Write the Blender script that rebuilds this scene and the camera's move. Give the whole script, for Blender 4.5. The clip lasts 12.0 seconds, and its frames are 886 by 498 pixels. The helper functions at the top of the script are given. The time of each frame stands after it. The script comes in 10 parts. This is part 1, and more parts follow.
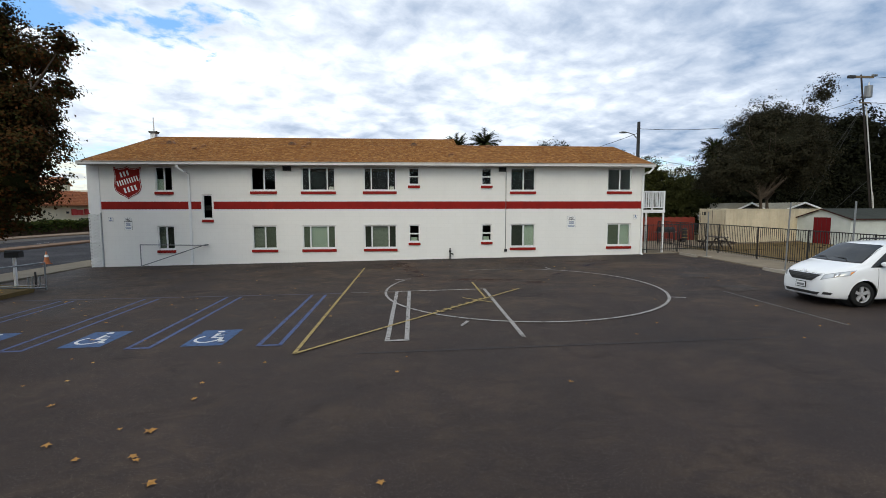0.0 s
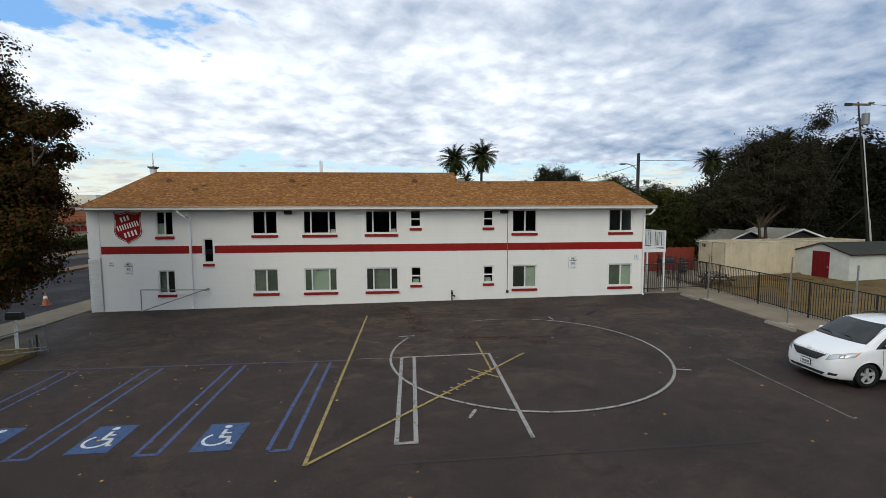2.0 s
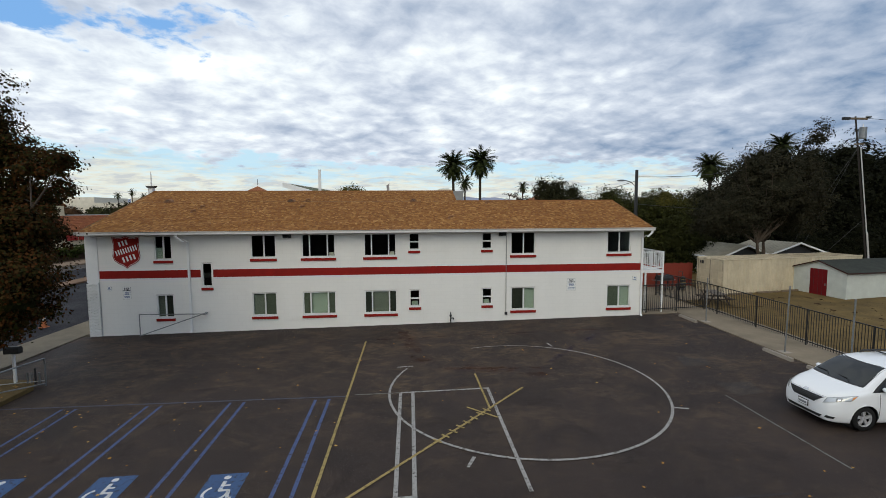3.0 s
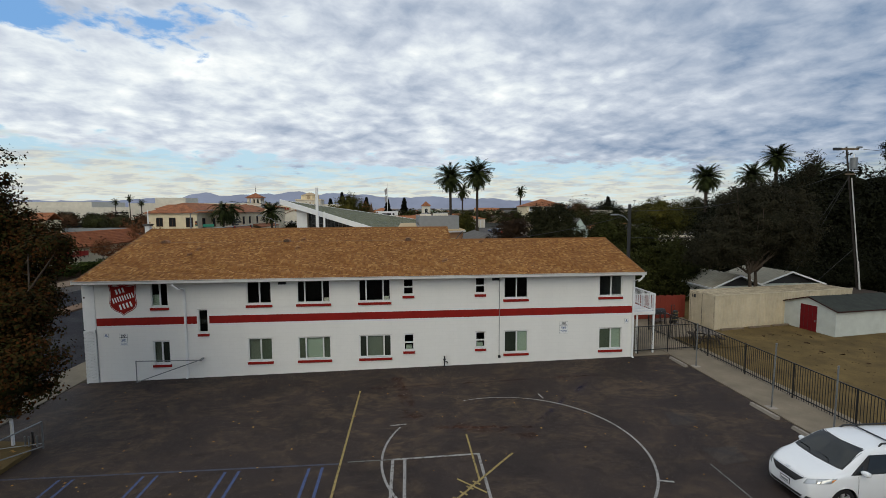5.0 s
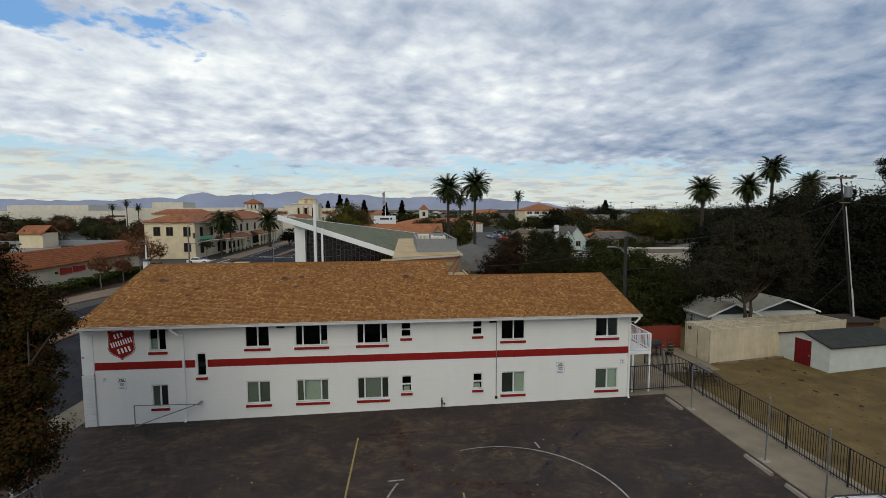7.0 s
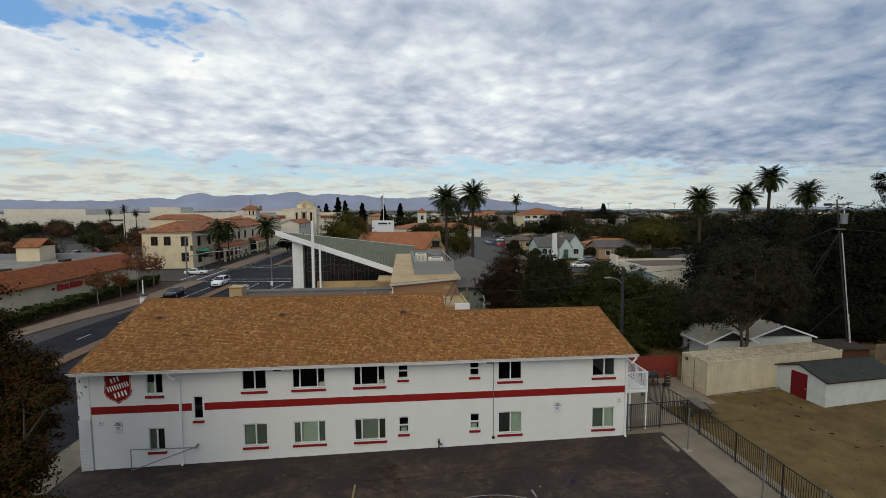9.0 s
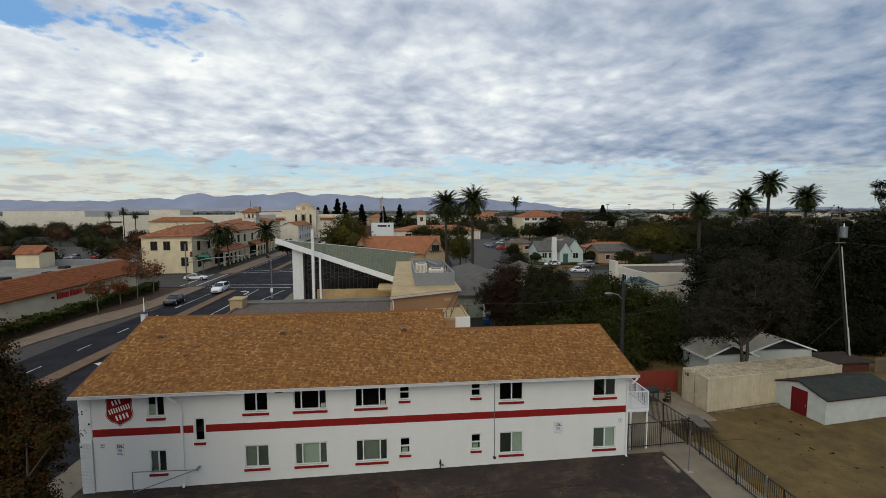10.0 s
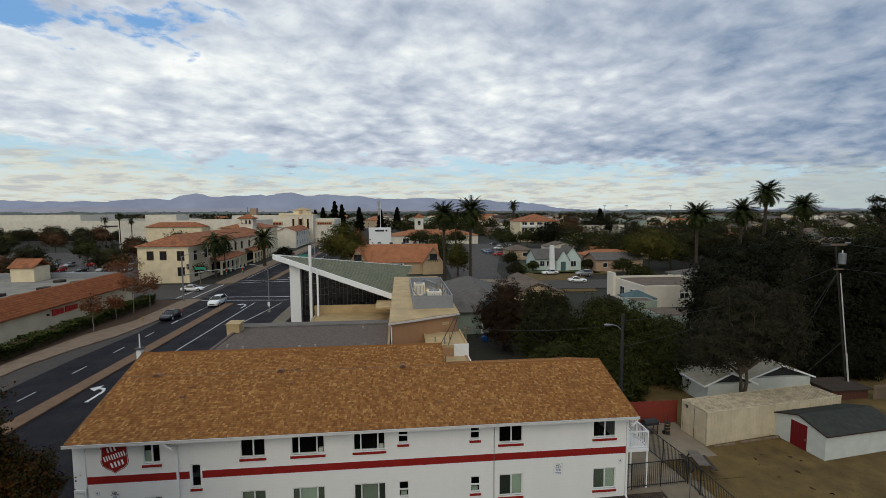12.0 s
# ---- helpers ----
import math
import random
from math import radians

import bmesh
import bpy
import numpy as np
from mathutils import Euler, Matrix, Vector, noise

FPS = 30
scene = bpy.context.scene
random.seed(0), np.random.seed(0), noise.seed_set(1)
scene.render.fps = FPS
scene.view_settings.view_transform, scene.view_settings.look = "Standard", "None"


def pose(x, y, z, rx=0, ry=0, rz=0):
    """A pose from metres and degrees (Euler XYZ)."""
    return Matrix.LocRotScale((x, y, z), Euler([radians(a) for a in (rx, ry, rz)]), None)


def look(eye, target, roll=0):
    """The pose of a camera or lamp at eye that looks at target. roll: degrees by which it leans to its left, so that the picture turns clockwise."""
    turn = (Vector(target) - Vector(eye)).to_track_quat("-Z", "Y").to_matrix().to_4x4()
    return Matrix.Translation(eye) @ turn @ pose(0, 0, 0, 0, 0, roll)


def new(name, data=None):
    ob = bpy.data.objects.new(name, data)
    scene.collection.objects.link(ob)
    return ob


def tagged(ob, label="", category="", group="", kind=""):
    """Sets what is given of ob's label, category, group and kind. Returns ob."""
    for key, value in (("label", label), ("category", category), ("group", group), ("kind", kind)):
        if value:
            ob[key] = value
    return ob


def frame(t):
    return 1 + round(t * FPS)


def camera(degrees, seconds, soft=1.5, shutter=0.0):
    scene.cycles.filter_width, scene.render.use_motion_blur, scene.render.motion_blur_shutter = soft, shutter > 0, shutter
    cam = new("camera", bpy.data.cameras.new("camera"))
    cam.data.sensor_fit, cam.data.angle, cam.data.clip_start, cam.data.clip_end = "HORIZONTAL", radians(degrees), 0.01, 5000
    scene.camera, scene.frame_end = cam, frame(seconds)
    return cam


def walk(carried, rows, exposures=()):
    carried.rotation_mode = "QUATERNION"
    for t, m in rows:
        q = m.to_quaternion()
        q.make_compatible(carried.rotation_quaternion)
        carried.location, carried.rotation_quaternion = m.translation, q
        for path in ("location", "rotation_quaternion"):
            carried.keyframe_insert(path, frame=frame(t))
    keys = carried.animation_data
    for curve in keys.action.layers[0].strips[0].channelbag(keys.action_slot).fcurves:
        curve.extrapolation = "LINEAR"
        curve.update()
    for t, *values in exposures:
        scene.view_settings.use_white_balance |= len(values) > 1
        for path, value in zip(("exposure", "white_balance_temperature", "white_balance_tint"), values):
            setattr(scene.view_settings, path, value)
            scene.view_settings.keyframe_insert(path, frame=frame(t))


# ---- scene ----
cam = camera(87.4, 12.0, 0.5)
PATH = [
    (0, (0.124, 0.841, 3.033), (0.271, 2.828, 2.862), -0.1),
    (0.5, (0.049, 0.903, 3.497), (0.202, 2.89, 3.326), -0.1),
    (1, (-0.082, 0.999, 4.061), (0.074, 2.986, 3.891), -0.1),
    (1.5, (-0.118, 1.072, 4.669), (0.04, 3.058, 4.499), -0.2),
    (2, (-0.131, 1.077, 5.318), (0.03, 3.063, 5.149), -0.2),
    (2.5, (-0.136, 1.056, 5.954), (0.027, 3.042, 5.785), -0.2),
    (3, (-0.106, 1.16, 6.57), (0.06, 3.146, 6.4), -0.3),
    (5, (0.15, 1.043, 9.054), (0.323, 3.028, 8.886), -0.3),
    (5.5, (0.108, 1.048, 9.648), (0.287, 3.033, 9.481), -0.3),
    (6, (0.109, 1.055, 10.261), (0.289, 3.04, 10.094), -0.3),
    (6.5, (0.127, 1.091, 10.849), (0.309, 3.075, 10.681), -0.3),
    (7, (0.172, 1.087, 11.436), (0.355, 3.072, 11.268), -0.2),
    (9, (0.268, 1.249, 13.724), (0.458, 3.233, 13.557), -0.2),
    (9.5, (0.2, 1.292, 14.285), (0.392, 3.276, 14.118), -0.2),
    (10, (0.169, 1.328, 14.904), (0.362, 3.312, 14.737), -0.2),
    (10.5, (0.187, 1.44, 15.512), (0.382, 3.423, 15.345), -0.2),
    (11, (0.195, 1.517, 16.06), (0.393, 3.5, 15.893), -0.2),
    (11.5, (0.185, 1.582, 16.629), (0.384, 3.565, 16.462), -0.2),
    (12, (0.13, 1.727, 17.199), (0.334, 3.71, 17.033), -0.2),
]
walk(cam, [(t, look(eye, target, roll)) for t, eye, target, roll in PATH], [(0, 0.44, 6550, 5), (3, 0.15, 6560, 5), (6, -0.05, 6590, 5), (12, -0.09, 6640, 5)])

# ---- sky, sun ----
SUN_EL, SUN_AZ = 38.0, 196.0
world = bpy.data.worlds.new("world")
scene.world = world
world.use_nodes = True
wn, wl = world.node_tree.nodes, world.node_tree.links
wn.clear()


def wnode(kind, **kw):
    n = wn.new(kind)
    for k, v in kw.items():
        if k in n.inputs:
            n.inputs[k].default_value = v
    return n


def wmath(op, a, b=None, c=None):
    n = wn.new("ShaderNodeMath")
    n.operation = op
    for i, v in enumerate((a, b, c)):
        if v is None:
            continue
        if isinstance(v, (int, float)):
            n.inputs[i].default_value = v
        else:
            wl.new(v, n.inputs[i])
    return n.outputs[0]


def wramp(fac, stops):
    n = wn.new("ShaderNodeValToRGB")
    el = n.color_ramp.elements
    while len(el) < len(stops):
        el.new(0.5)
    for e, (p, c) in zip(el, stops):
        e.position, e.color = p, (*c, 1)
    wl.new(fac, n.inputs[0])
    return n.outputs[0]


def wmix(fac, a, b):
    n = wn.new("ShaderNodeMix")
    n.data_type = "RGBA"
    for s, v in ((0, fac), (6, a), (7, b)):
        if isinstance(v, (int, float)):
            n.inputs[s].default_value = v
        elif isinstance(v, tuple):
            n.inputs[s].default_value = (*v, 1)
        else:
            wl.new(v, n.inputs[s])
    return n.outputs[2]


sky = wn.new("ShaderNodeTexSky")
sky.sky_type = "NISHITA"
sky.sun_disc = False
sky.sun_elevation, sky.sun_rotation = radians(SUN_EL), radians(SUN_AZ)
sky.dust_density = 2.0
skyc = wn.new("ShaderNodeVectorMath")
skyc.operation = "SCALE"
wl.new(sky.outputs[0], skyc.inputs[0])
skyc.inputs[3].default_value = 0.11
tc = wn.new("ShaderNodeTexCoord")
sep = wn.new("ShaderNodeSeparateXYZ")
wl.new(tc.outputs["Generated"], sep.inputs[0])
zc = wmath("MAXIMUM", sep.outputs[2], 0.0)
den = wmath("ADD", zc, 0.11)
cx, cy = wmath("DIVIDE", sep.outputs[0], den), wmath("DIVIDE", sep.outputs[1], den)
comb = wn.new("ShaderNodeCombineXYZ")
wl.new(cx, comb.inputs[0]), wl.new(cy, comb.inputs[1])
mp = wn.new("ShaderNodeMapping")
wl.new(comb.outputs[0], mp.inputs[0])
mp.inputs["Rotation"].default_value = (0, 0, radians(-24))
mp.inputs["Scale"].default_value = (0.95, 0.95, 1.0)
mp.inputs["Location"].default_value = (5.3, 2.4, 0.0)


def wnoise(scale, detail, rough, vec, dist=0.0):
    n = wnode("ShaderNodeTexNoise", Scale=scale, Detail=detail, Roughness=rough, Distortion=dist)
    wl.new(vec, n.inputs["Vector"])
    return n.outputs[0]


def wbell(v, mid_, width):
    d = wmath("DIVIDE", wmath("SUBTRACT", v, mid_), width)
    return wmath("POWER", 2.718, wmath("MULTIPLY", wmath("MULTIPLY", d, d), -1.0))


def wclamp(v, lo, hi):
    """0 at lo, 1 at hi, level beyond."""
    n = wn.new("ShaderNodeMapRange")
    n.interpolation_type = "SMOOTHSTEP"
    wl.new(v, n.inputs[0])
    n.inputs[1].default_value, n.inputs[2].default_value = lo, hi
    return n.outputs[0]


def wsum(*terms):
    t = terms[0]
    for q in terms[1:]:
        t = wmath("ADD", t, q)
    return t


def wtimes(a, b):
    return wmath("MULTIPLY", a, b)


flat = wmath("SQRT", wmath("ADD", wtimes(sep.outputs[0], sep.outputs[0]), wmath("MAXIMUM", wtimes(sep.outputs[1], sep.outputs[1]), 0.0001)))
side = wmath("DIVIDE", sep.outputs[0], flat)      # sine of the bearing east of north
climb = wmath("DIVIDE", zc, flat)                 # slope up to the cloud
# puffs keep their roundness towards the horizon better than the broad swells do
den2 = wmath("ADD", zc, 0.22)
comb2 = wn.new("ShaderNodeCombineXYZ")
wl.new(wmath("DIVIDE", sep.outputs[0], den2), comb2.inputs[0]), wl.new(wmath("DIVIDE", sep.outputs[1], den2), comb2.inputs[1])
soft_map = wn.new("ShaderNodeMapping")
wl.new(comb2.outputs[0], soft_map.inputs[0])
soft_map.inputs["Rotation"].default_value = (0, 0, radians(-20))
soft_map.inputs["Location"].default_value = (3.7, 1.9, 0.0)
swirl = wnode("ShaderNodeTexNoise", Scale=5.0, Detail=3, Roughness=0.5)
wl.new(soft_map.outputs[0], swirl.inputs["Vector"])
bent = wn.new("ShaderNodeVectorMath")
bent.operation = "MULTIPLY_ADD"
wl.new(swirl.outputs["Color"], bent.inputs[0])
bent.inputs[1].default_value = (0.10, 0.10, 0.0)
wl.new(soft_map.outputs[0], bent.inputs[2])
cell = wn.new("ShaderNodeTexVoronoi")
cell.feature = "SMOOTH_F1"
cell.inputs["Scale"].default_value, cell.inputs["Smoothness"].default_value = 9.0, 0.6
wl.new(bent.outputs[0], cell.inputs["Vector"])
big = wnoise(0.55, 3, 0.5, mp.outputs[0], 0.1)
mid = wnoise(3.2, 5, 0.52, soft_map.outputs[0])
long_ = wnoise(2.0, 6, 0.55, mp.outputs[0], 0.1)
fine = wnoise(11.0, 6, 0.56, bent.outputs[0])
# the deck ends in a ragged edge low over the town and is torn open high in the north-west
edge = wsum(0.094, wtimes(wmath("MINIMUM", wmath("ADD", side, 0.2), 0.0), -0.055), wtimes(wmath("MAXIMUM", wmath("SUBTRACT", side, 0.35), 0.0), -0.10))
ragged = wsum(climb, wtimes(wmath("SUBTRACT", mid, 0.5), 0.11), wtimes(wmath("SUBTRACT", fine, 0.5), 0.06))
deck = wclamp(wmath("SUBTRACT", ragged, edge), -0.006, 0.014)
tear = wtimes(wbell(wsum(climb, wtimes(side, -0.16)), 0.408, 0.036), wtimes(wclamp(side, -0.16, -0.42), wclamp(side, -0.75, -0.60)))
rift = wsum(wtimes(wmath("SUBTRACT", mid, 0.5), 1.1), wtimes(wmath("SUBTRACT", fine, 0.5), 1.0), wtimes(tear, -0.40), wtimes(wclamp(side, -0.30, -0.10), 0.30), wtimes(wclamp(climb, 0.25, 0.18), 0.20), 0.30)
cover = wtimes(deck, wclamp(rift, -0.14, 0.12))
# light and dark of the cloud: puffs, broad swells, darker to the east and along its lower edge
puff = wtimes(wmath("SUBTRACT", cell.outputs["Distance"], 0.35), 0.11)
shade = wsum(wtimes(big, 0.26), wtimes(mid, 0.22), wtimes(fine, 0.22), wtimes(long_, 0.18), puff, 0.052)
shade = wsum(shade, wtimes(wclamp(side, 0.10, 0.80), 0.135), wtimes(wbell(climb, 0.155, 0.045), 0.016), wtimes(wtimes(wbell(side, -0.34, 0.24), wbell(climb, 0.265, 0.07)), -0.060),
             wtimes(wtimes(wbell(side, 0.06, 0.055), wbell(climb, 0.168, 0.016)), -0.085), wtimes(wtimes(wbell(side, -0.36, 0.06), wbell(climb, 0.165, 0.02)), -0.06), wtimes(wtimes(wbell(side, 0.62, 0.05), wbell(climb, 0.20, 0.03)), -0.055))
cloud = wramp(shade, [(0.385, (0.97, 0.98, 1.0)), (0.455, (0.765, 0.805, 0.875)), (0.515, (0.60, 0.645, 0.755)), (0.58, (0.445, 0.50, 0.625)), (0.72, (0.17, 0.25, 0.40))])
high = wclamp(climb, 0.12, 0.30)
clear = wmix(high, (0.50, 0.70, 0.86), (0.19, 0.40, 0.78))
clear = wmix(0.15, clear, skyc.outputs[0])
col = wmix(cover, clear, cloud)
# milky warm veil with thin streaks under the deck
thread = wnoise(3.4, 5, 0.6, mp.outputs[0], 0.2)
veil = wtimes(wclamp(wsum(climb, wtimes(wmath("SUBTRACT", thread, 0.5), 0.16), wtimes(wclamp(side, -0.30, -0.55), -0.026)), 0.098, 0.040), 0.95)
streak = wramp(wnoise(2.4, 5, 0.6, mp.outputs[0], 0.2), [(0.40, (0.66, 0.74, 0.76)), (0.50, (0.70, 0.69, 0.62)), (0.60, (0.53, 0.54, 0.56))])
streak = wmix(wclamp(side, 0.45, 0.85), streak, (0.42, 0.48, 0.52))
col = wmix(veil, col, streak)
# overcast light is stronger from the side of the hidden sun
sunward = wn.new("ShaderNodeVectorMath")
sunward.operation = "DOT_PRODUCT"
wl.new(tc.outputs["Generated"], sunward.inputs[0])
SUN_DIR = Vector((math.sin(radians(SUN_AZ)) * math.cos(radians(SUN_EL)), math.cos(radians(SUN_AZ)) * math.cos(radians(SUN_EL)), math.sin(radians(SUN_EL))))
sunward.inputs[1].default_value = SUN_DIR
glow = wmath("POWER", wmath("MAXIMUM", sunward.outputs["Value"], 0.0), 2.0)
gain = wmath("ADD", wmath("MULTIPLY", glow, 0.25), 1.0)
fin = wn.new("ShaderNodeVectorMath")
fin.operation = "SCALE"
wl.new(col, fin.inputs[0]), wl.new(gain, fin.inputs[3])
bg = wn.new("ShaderNodeBackground")
bg.inputs[1].default_value = 1.06
wo = wn.new("ShaderNodeOutputWorld")
wl.new(fin.outputs[0], bg.inputs[0]), wl.new(bg.outputs[0], wo.inputs[0])

sun = new("sun", bpy.data.lights.new("sun", "SUN"))
sun.data.energy, sun.data.angle, sun.data.color = 0.74, radians(40), (1.0, 0.86, 0.61)
sun.matrix_world = look(SUN_DIR * 80, (0, 0, 0))

# ---- materials ----


def lin(h):
    """Linear colour from an sRGB hex string."""
    v = [int(h[i:i + 2], 16) / 255 for i in (0, 2, 4)]
    return tuple(c / 12.92 if c <= 0.04045 else ((c + 0.055) / 1.055) ** 2.4 for c in v)


class Mat:
    """A node material under construction: a Principled shader and a few short-hands."""

    def __init__(self, name, rough=0.7, metal=0.0):
        self.m = bpy.data.materials.new(name)
        self.m.use_nodes = True
        self.t = self.m.node_tree
        self.p = self.t.nodes["Principled BSDF"]
        self.p.inputs["Roughness"].default_value = rough
        self.p.inputs["Metallic"].default_value = metal
        self.co = self.t.nodes.new("ShaderNodeTexCoord").outputs["Object"]

    def put(self, sock, v):
        if isinstance(v, tuple):
            sock.default_value = (*v, 1) if len(v) == 3 and len(sock.default_value) == 4 else v
        elif isinstance(v, (int, float)):
            sock.default_value = v
        else:
            self.t.links.new(v, sock)

    def mapped(self, scale=(1, 1, 1), rot=(0, 0, 0)):
        n = self.t.nodes.new("ShaderNodeMapping")
        self.t.links.new(self.co, n.inputs[0])
        n.inputs["Scale"].default_value, n.inputs["Rotation"].default_value = scale, rot
        return n.outputs[0]

    def noise(self, scale, detail=4, rough=0.55, vec=None, dist=0.0):
        n = self.t.nodes.new("ShaderNodeTexNoise")
        n.inputs["Scale"].default_value, n.inputs["Detail"].default_value = scale, detail
        n.inputs["Roughness"].default_value, n.inputs["Distortion"].default_value = rough, dist
        self.t.links.new(vec or self.co, n.inputs["Vector"])
        return n.outputs[0]

    def ramp(self, fac, a, b, lo=0.0, hi=1.0):
        n = self.t.nodes.new("ShaderNodeMapRange")
        self.t.links.new(fac, n.inputs[0])
        n.inputs[1].default_value, n.inputs[2].default_value, n.inputs[3].default_value, n.inputs[4].default_value = a, b, lo, hi
        return n.outputs[0]

    def mix(self, fac, a, b, mode="MIX"):
        n = self.t.nodes.new("ShaderNodeMix")
        n.data_type, n.blend_type = "RGBA", mode
        self.put(n.inputs[0], fac), self.put(n.inputs[6], a), self.put(n.inputs[7], b)
        return n.outputs[2]

    def maths(self, op, a, b=0.0):
        n = self.t.nodes.new("ShaderNodeMath")
        n.operation = op
        self.put(n.inputs[0], a), self.put(n.inputs[1], b)
        return n.outputs[0]

    def bump(self, h, strength=0.3, dist=0.02):
        n = self.t.nodes.new("ShaderNodeBump")
        n.inputs["Strength"].default_value, n.inputs["Distance"].default_value = strength, dist
        self.t.links.new(h, n.inputs["Height"])
        self.t.links.new(n.outputs[0], self.p.inputs["Normal"])

    def base(self, c):
        self.put(self.p.inputs["Base Color"], c)
        return self.m

    def island(self):
        return self.t.nodes.new("ShaderNodeNewGeometry").outputs["Random Per Island"]

    def chance(self):
        return self.t.nodes.new("ShaderNodeObjectInfo").outputs["Random"]


def plain(name, c, rough=0.6, metal=0.0, var=0.18, scale=3.0, grain=40.0, bump=0.15):
    """Paint, plaster, metal or timber: one colour with stains and fine grain."""
    k = Mat(name, rough, metal)
    if rough > 0.84:
        k.p.inputs["Specular IOR Level"].default_value = 0.15
    a = k.noise(scale, 5, 0.6)
    b = k.noise(grain, 3, 0.5)
    dark = tuple(v * (1 - var) for v in c)
    lite = tuple(min(1, v * (1 + var * 0.5)) for v in c)
    col = k.mix(k.ramp(a, 0.3, 0.7), dark, lite)
    col = k.mix(k.ramp(b, 0.35, 0.7, 0, 0.35), col, tuple(v * (1 - var * 1.4) for v in c))
    k.bump(b, bump, 0.01)
    k.put(k.p.inputs["Roughness"], k.ramp(a, 0.3, 0.7, max(0.05, rough - 0.08), min(1, rough + 0.08)))
    return k.base(col)


def asphalt(name, c, patchy, dust, chips=0.9):
    """Old asphalt: dark binder, pale stone chips, stains and drifts of tan dust."""
    k = Mat(name, 0.66)
    k.p.inputs["Specular IOR Level"].default_value = 0.10
    grain = k.noise(42, 4, 0.75)
    patch = k.noise(0.35, 6, 0.62, None, 0.4)
    stain = k.noise(0.8, 5, 0.65, None, 1.0)
    col = k.mix(k.ramp(patch, 0.35, 0.65), tuple(v * (1 - patchy) for v in c), tuple(v * (1 + patchy) for v in c))
    col = k.mix(k.ramp(grain, 0.52, 0.72, 0, 0.45), col, tuple(v * 2.6 for v in c))
    col = k.mix(k.ramp(grain, 0.30, 0.47, 0.6, 0.0), col, tuple(v * 0.4 for v in c))
    # drifts of dust washed along the slope
    drift = k.noise(0.55, 8, 0.74, k.mapped((0.75, 1.0, 1), (0, 0, 0.12)), 0.8)
    thin_ = k.noise(2.6, 5, 0.7, k.mapped((0.7, 1.15, 1), (0, 0, 0.12)), 0.8)
    sp = k.t.nodes.new("ShaderNodeSeparateXYZ")
    k.t.links.new(k.co, sp.inputs[0])
    up = k.maths("ADD", k.ramp(sp.outputs[1], 12.0, 19.0, 0.35, 1.0), 0.0)
    dd = k.maths("MULTIPLY", k.maths("MULTIPLY", k.ramp(drift, 0.43, 0.60, 0, dust), k.ramp(thin_, 0.40, 0.60, 0.1, 1.0)), up)
    col = k.mix(dd, col, (0.135, 0.092, 0.056))
    col = k.mix(k.ramp(stain, 0.56, 0.70, 0, 0.6), col, tuple(v * 0.5 for v in c))
    vs_ = k.t.nodes.new("ShaderNodeTexVoronoi")
    vs_.inputs["Scale"].default_value = 54
    k.t.links.new(k.co, vs_.inputs["Vector"])
    sep_c = k.t.nodes.new("ShaderNodeSeparateColor")
    k.t.links.new(vs_.outputs["Color"], sep_c.inputs[0])
    chip = k.maths("MULTIPLY", k.ramp(vs_.outputs["Distance"], 0.18, 0.30, 1.0, 0.0), k.ramp(sep_c.outputs[0], 0.52, 0.90, 0.0, chips))
    col = k.mix(chip, col, (0.23, 0.19, 0.155))
    v = k.t.nodes.new("ShaderNodeTexVoronoi")
    v.feature, v.inputs["Scale"].default_value = "DISTANCE_TO_EDGE", 0.21
    wob = k.noise(1.4, 4, 0.6)
    add = k.t.nodes.new("ShaderNodeVectorMath")
    k.t.links.new(k.co, add.inputs[0])
    sc = k.t.nodes.new("ShaderNodeVectorMath")
    sc.operation, sc.inputs[1].default_value = "MULTIPLY", (2.2, 2.2, 0)
    cmb = k.t.nodes.new("ShaderNodeCombineXYZ")
    k.t.links.new(wob, cmb.inputs[0]), k.t.links.new(k.noise(1.9, 4, 0.6), cmb.inputs[1])
    k.t.links.new(cmb.outputs[0], sc.inputs[0]), k.t.links.new(sc.outputs[0], add.inputs[1])
    k.t.links.new(add.outputs[0], v.inputs["Vector"])
    crack = k.maths("MULTIPLY", k.ramp(v.outputs["Distance"], 0.0, 0.004, 0.75, 0.0), k.ramp(k.noise(0.25, 2), 0.5, 0.6))
    col = k.mix(crack, col, (0.012, 0.011, 0.010))
    k.bump(grain, 0.7, 0.010)
    k.put(k.p.inputs["Roughness"], k.ramp(patch, 0.3, 0.7, 0.60, 0.80))
    return k.base(col)


def worn_paint(name, c, under, wear):
    """Road paint, worn through to the asphalt here and there."""
    k = Mat(name, 0.7)
    k.p.inputs["Specular IOR Level"].default_value = 0.12
    a, b = k.noise(9, 5, 0.7), k.noise(70, 3, 0.6)
    col = k.mix(k.ramp(a, 0.3, 0.7), tuple(v * 0.75 for v in c), c)
    hole = k.maths("MAXIMUM", k.ramp(a, 0.41 + (1 - wear) * 0.2, 0.64, 0, 0.85), k.ramp(b, 0.53, 0.68, 0, wear))
    k.bump(b, 0.2, 0.004)
    return k.base(k.mix(hole, col, under))


